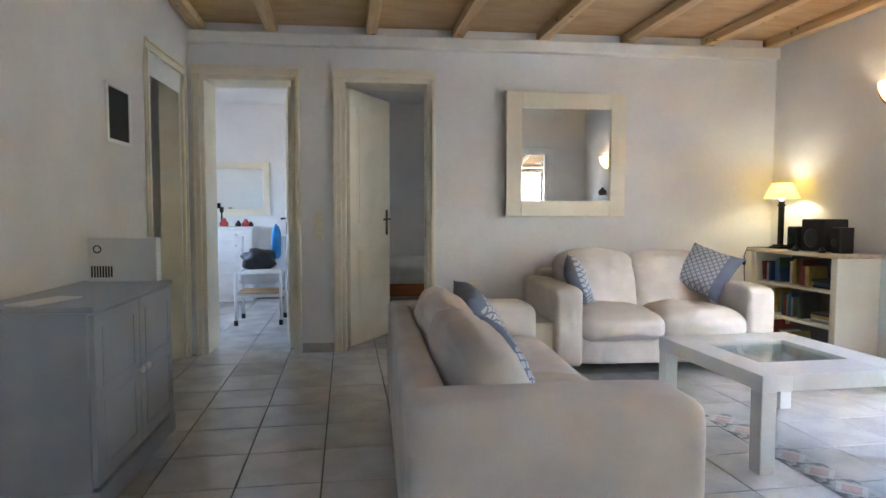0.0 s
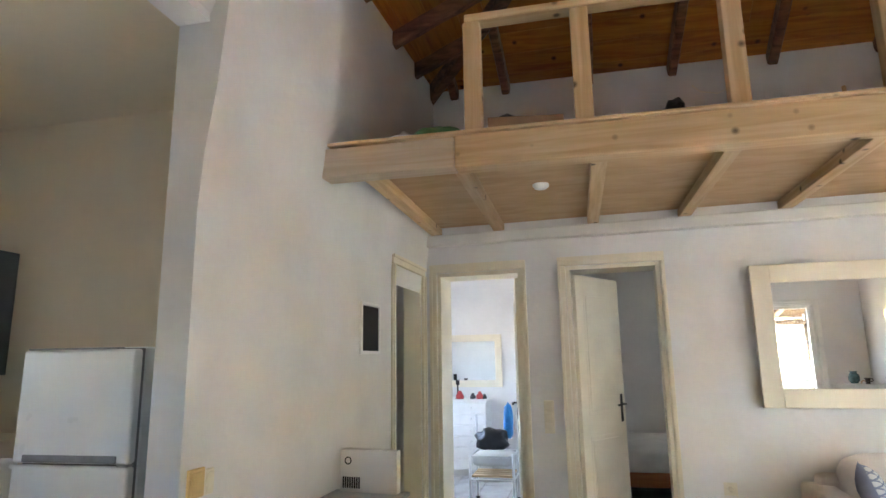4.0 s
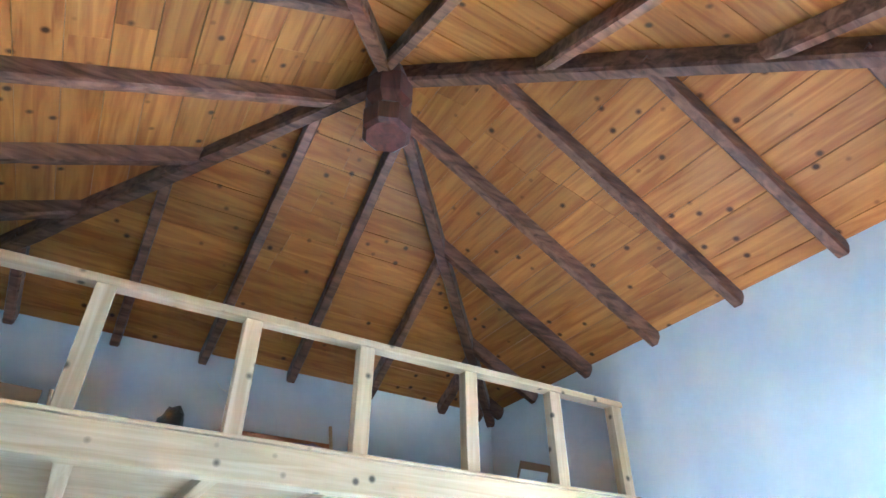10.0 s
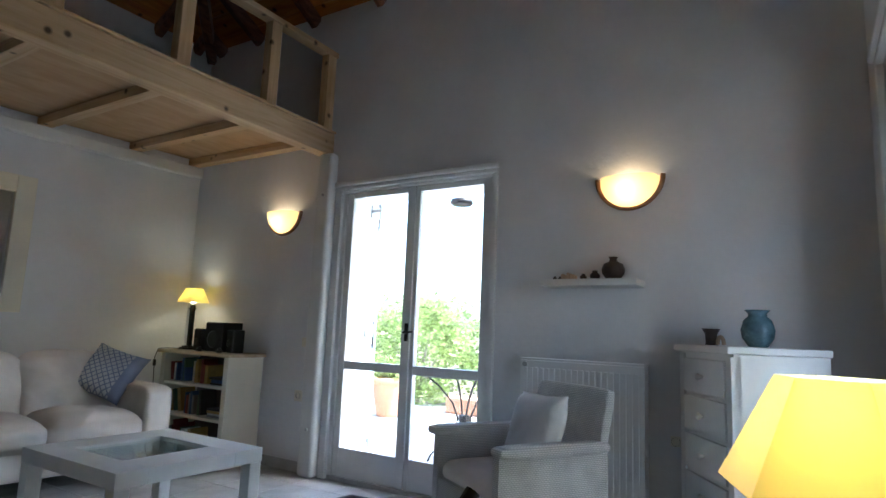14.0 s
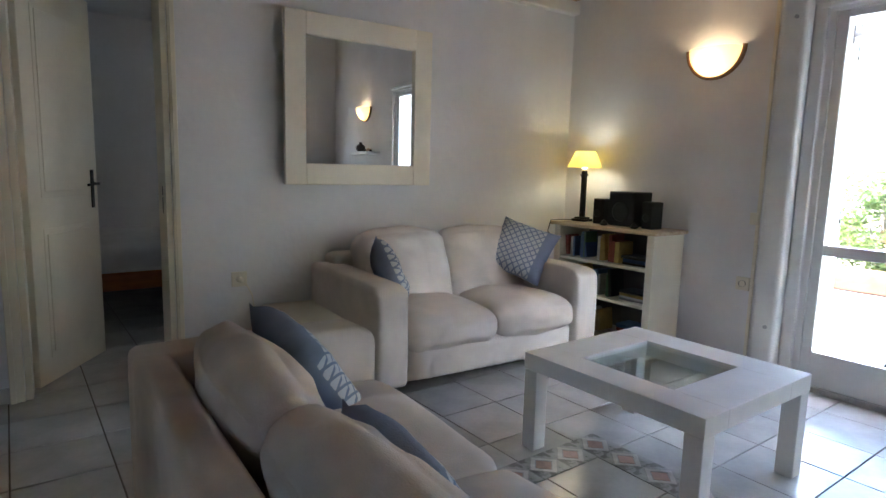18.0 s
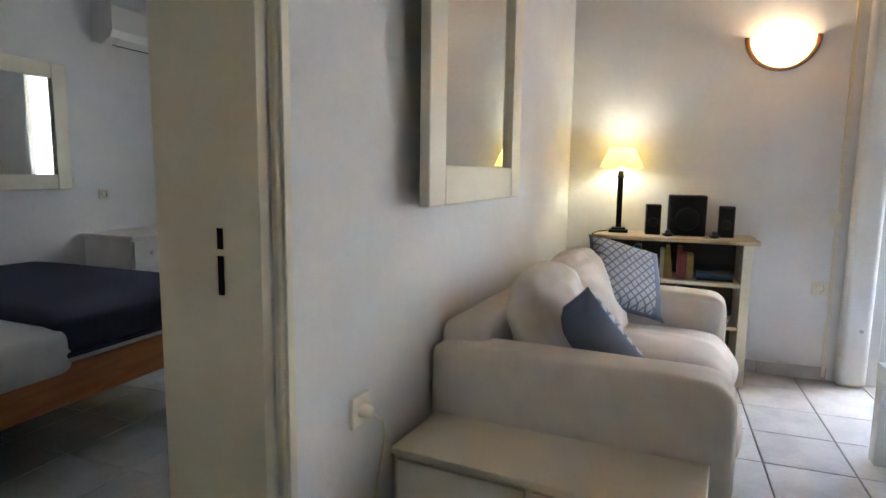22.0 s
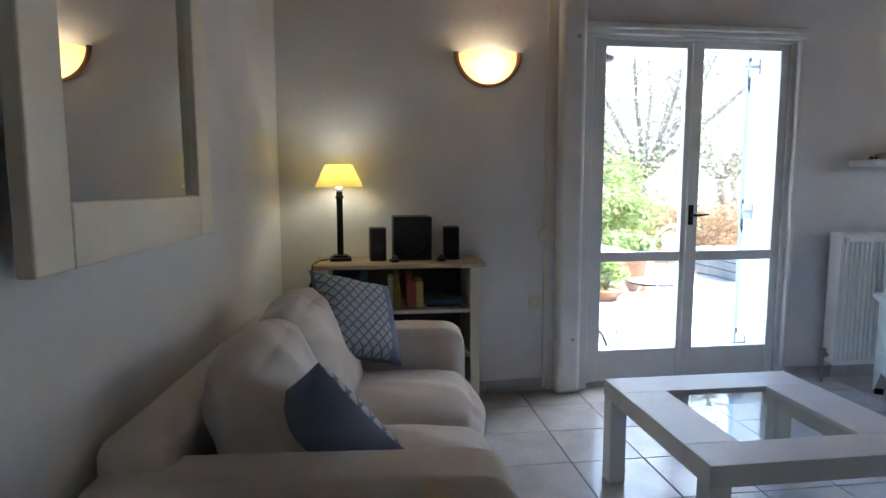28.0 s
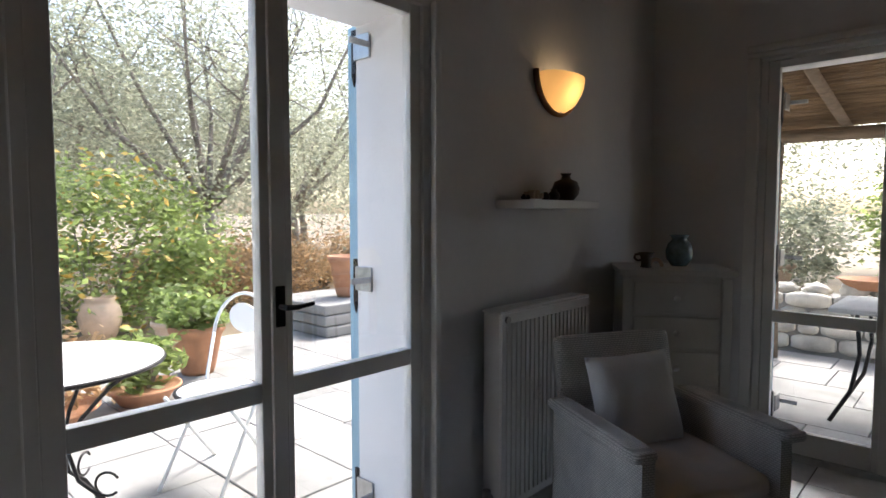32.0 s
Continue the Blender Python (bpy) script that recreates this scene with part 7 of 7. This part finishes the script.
for k in range(4):
    bm = B()
    a = math.pi / 4 + k * math.pi / 2
    tube(bm, [(0.16 * math.cos(a), 0.16 * math.sin(a), 0), (0.08 * math.cos(a), 0.08 * math.sin(a), 0.5)], 0.008, 6)
    part("leg", bm, ENAMEL, t)
bm = B()
tube(bm, [(0.1 * math.cos(a), 0.1 * math.sin(a), 0.5) for a in (2 * math.pi * k / 16 for k in range(17))], 0.008, 6)
part("ring", bm, ENAMEL, t)

# ---- second bedroom ----
t2 = thing("bed", pose(0.45, 6.20, 0), "double bed with an orange pine frame", "bed")
for y in (0.0, 1.48):
    bm = B()
    box(bm, 0.05, y, 0.24, 1.97, y + 0.035, 0.40, 0.006)
    part("side_rail", bm, ORANGE_WOOD, t2)
for x in (0.0, 1.93):
    bm = B()
    box(bm, x + 0.01, 0.05, 0.24, x + 0.045, 1.46, 0.40 if x else 0.85, 0.006)
    part("end_rail", bm, ORANGE_WOOD, t2)
    for y in (-0.01, 1.46):
        bm = B()
        box(bm, x, y, 0, x + 0.07, y + 0.07, 0.40 if x else 0.9, 0.006)
        part("bed_post", bm, ORANGE_WOOD, t2)
bm = B()
box(bm, 0.05, 0.04, 0.30, 1.925, 1.475, 0.34)
part("slat_base", bm, PINE, t2)
bm = B()
slab(bm, 0.51, 6.23, 0.342, 2.37, 7.67, 0.50, 0.05, 10, 0.015, 3)
solo("mattress", bm, LINEN, "white mattress on the pine bed", "mattress", smooth=True)
bm = B()
slab(bm, 0.0, 0.0, 0.06, 0.98, 1.505, 0.225, 0.055, 14, 0.025, 6)
quilt = thing("quilt", pose(1.42, 6.185, 0.372), "dark navy quilt spread over the foot of the bed", "quilt")
part("cover", bm, NAVY, quilt, smooth=True)
bm = B()
slab(bm, -0.008, -0.008, 0.055, 0.988, 1.513, 0.085, 0.014, 8, 0.004, 6)
part("hem", bm, NAVY, quilt, smooth=True)
bm = B()
slab(bm, 0.51, 6.175, 0.36, 1.50, 7.70, 0.56, 0.055, 14, 0.02, 9)
solo("blanket", bm, LINEN, "folded white blanket over the bed", "blanket", smooth=True)
framed_mirror("bedroom_mirror", pose(1.90, 7.849, 1.02), 0.89, 0.82, 0.10, "square mirror in a cream frame on the bedroom wall")
air_conditioner(pose(3.03, 7.849, 2.02), 0.70, "ivory wall air conditioner in the bedroom")
drawers_unit(pose(2.86, 7.385, 0), 0.58, 0.45, 0.69, 3, WHITE_PAINT, WHITE_PAINT, "low white chest of drawers in the bedroom corner", "low_chest", plinth=0.08, knobs=2)
plate("wall_socket", pose(3.04, 7.849, 0.98), 0.07, 0.07, "small white socket on the bedroom wall", "socket")


def arm_chair_iron(m):
    t = thing("iron_chair", m, "black wrought-iron armchair with a white cushion", "chair", "iron chairs")
    for x in (-0.22, 0.22):
        bm = B()
        tube(bm, [(x, 0, 0), (x, 0, 0.45), (x, -0.04, 0.90), (x * 0.6, -0.05, 0.97)], 0.011, 8)
        part("back_post", bm, IRON, t, smooth=True)
        bm = B()
        tube(bm, [(x, 0.42, 0), (x, 0.40, 0.62), (x, 0.30, 0.66), (x, 0.0, 0.66)], 0.011, 8)
        part("arm", bm, IRON, t, smooth=True)
    for z in (0.55, 0.85, 0.96):
        bm = B()
        tube(bm, [(-0.2, -0.03, z), (0, -0.05, z + 0.02), (0.2, -0.03, z)], 0.010, 8)
        part("back_rail", bm, IRON, t, smooth=True)
    for k in range(5):
        bm = B()
        x = -0.14 + 0.07 * k
        tube(bm, [(x, -0.03, 0.55), (x + 0.015, -0.045, 0.7), (x, -0.045, 0.86)], 0.006, 6)
        part("spindle", bm, IRON, t)
    bm = B()
    slab(bm, -0.21, 0.0, 0.43, 0.21, 0.42, 0.50, 0.03, 6, 0.01)
    part("seat_cushion", bm, LINEN, t, "white cushion", True)


arm_chair_iron(pose(3.42, 7.0, 0, 0, 0, 100))

# open shelf unit on the wall that the bedroom mirror faces
t = thing("shelf_unit", pose(2.98, 5.12, 0.0), "tall cream open shelf unit against the bedroom wall", "shelf unit")
for x in (0.0, 0.62):
    bm = B()
    box(bm, x, 0, 0, x + 0.03, 0.34, 1.98, 0.003)
    part("side_panel", bm, CREAM, t)
for z in (0.08, 0.45, 0.80, 1.12, 1.42, 1.70, 1.95):
    bm = B()
    box(bm, 0.031, 0.004, z, 0.619, 0.33, z + 0.024, 0.002)
    part("shelf", bm, CREAM, t)

# drawn curtain added to soften the light from the second bedroom's window
t = thing("curtain", pose(XE - 0.03, 6.11, 0.0), "beige curtain added to dim the bedroom window", "curtain")
bm = B()
cols = [[bm.verts.new((-0.025 * math.sin(k * 1.15), 0.58 * k / 48, z)) for z in (0.78, 1.4, 2.2)] for k in range(49)]
for a, b in zip(cols, cols[1:]):
    for k in range(2):
        bm.faces.new((a[k], b[k], b[k + 1], a[k + 1]))
part("cloth", bm, CURTAIN, t, smooth=True)
bm = B()
tube(bm, [(0.0, -0.02, 2.21), (0.0, 0.60, 2.21)], 0.012, 8)
part("rod", bm, IRON, t, "dark curtain rod", True)
# ---- floor tiles ----
P, TX, TY = 0.335, 0.17, 1.595
bm = B()
box(bm, -P / 2 + 0.003, -P / 2 + 0.003, -0.012, P / 2 - 0.003, P / 2 - 0.003, 0.0, 0.0015, 1)
tile_mesh = mesh_of("tile", bm, TILE)
rest = B()
nearby = 0
for i in range(-10, 12):
    for j in range(-6, 20):
        x, y = TX + P * (i + 0.5), TY + P * (j + 0.5)
        if x > XE - 0.02 + 0.3 or y > 8.1 or x < -3.1:
            continue
        if YS - 0.05 < y < YN + 0.1 and x > -1.25 and nearby < 295:
            nearby += 1
            ob = new("tile", tile_mesh)
            ob.parent = floor
            ob.matrix_basis = pose(x, y, noise.noise(Vector((i * 3.1, j * 2.7, 0))) * 0.0008, 0, 0, 90 * ((i * 7 + j * 3) % 4))
        else:
            box(rest, x - P / 2 + 0.003, y - P / 2 + 0.003, -0.012, x + P / 2 - 0.003, y + P / 2 - 0.003, 0.0)
r = new("tiles_beyond", mesh_of("tiles_beyond", rest, TILE))
r.parent = floor
r["kind"] = "stuff"

# decorative border of inlaid tiles, laid over the floor
W = 0.16
bm = B()
box(bm, -W / 2, -W / 2, 0.0005, W / 2, W / 2, 0.003)
base_mesh = mesh_of("border_tile", bm, BAND)
bm = B()
for k in range(4):
    a = k * math.pi / 2
    merge(bm, box(B(), -0.052, -0.052, 0.0032, 0.034, -0.034, 0.0045), pose(0, 0, 0, 0, 0, 45 + k * 90))
frame_mesh = mesh_of("border_frame", bm, BAND_WHITE)
bm = B()
box(bm, -0.03, -0.03, 0.0032, 0.03, 0.03, 0.0043)
heart_mesh = mesh_of("border_heart", bm, PINK)
spots = [(2.225, 3.0 - W * k) for k in range(15)] + [(2.225 - W * k, 3.0) for k in range(1, 6)]
for x, y in spots:
    for nm, me, rot in (("border_tile", base_mesh, 0), ("border_frame", frame_mesh, 0), ("border_heart", heart_mesh, 45)):
        ob = new(nm, me)
        ob.parent = floor
        ob.matrix_basis = pose(x, y, 0.0012, 0, 0, rot)
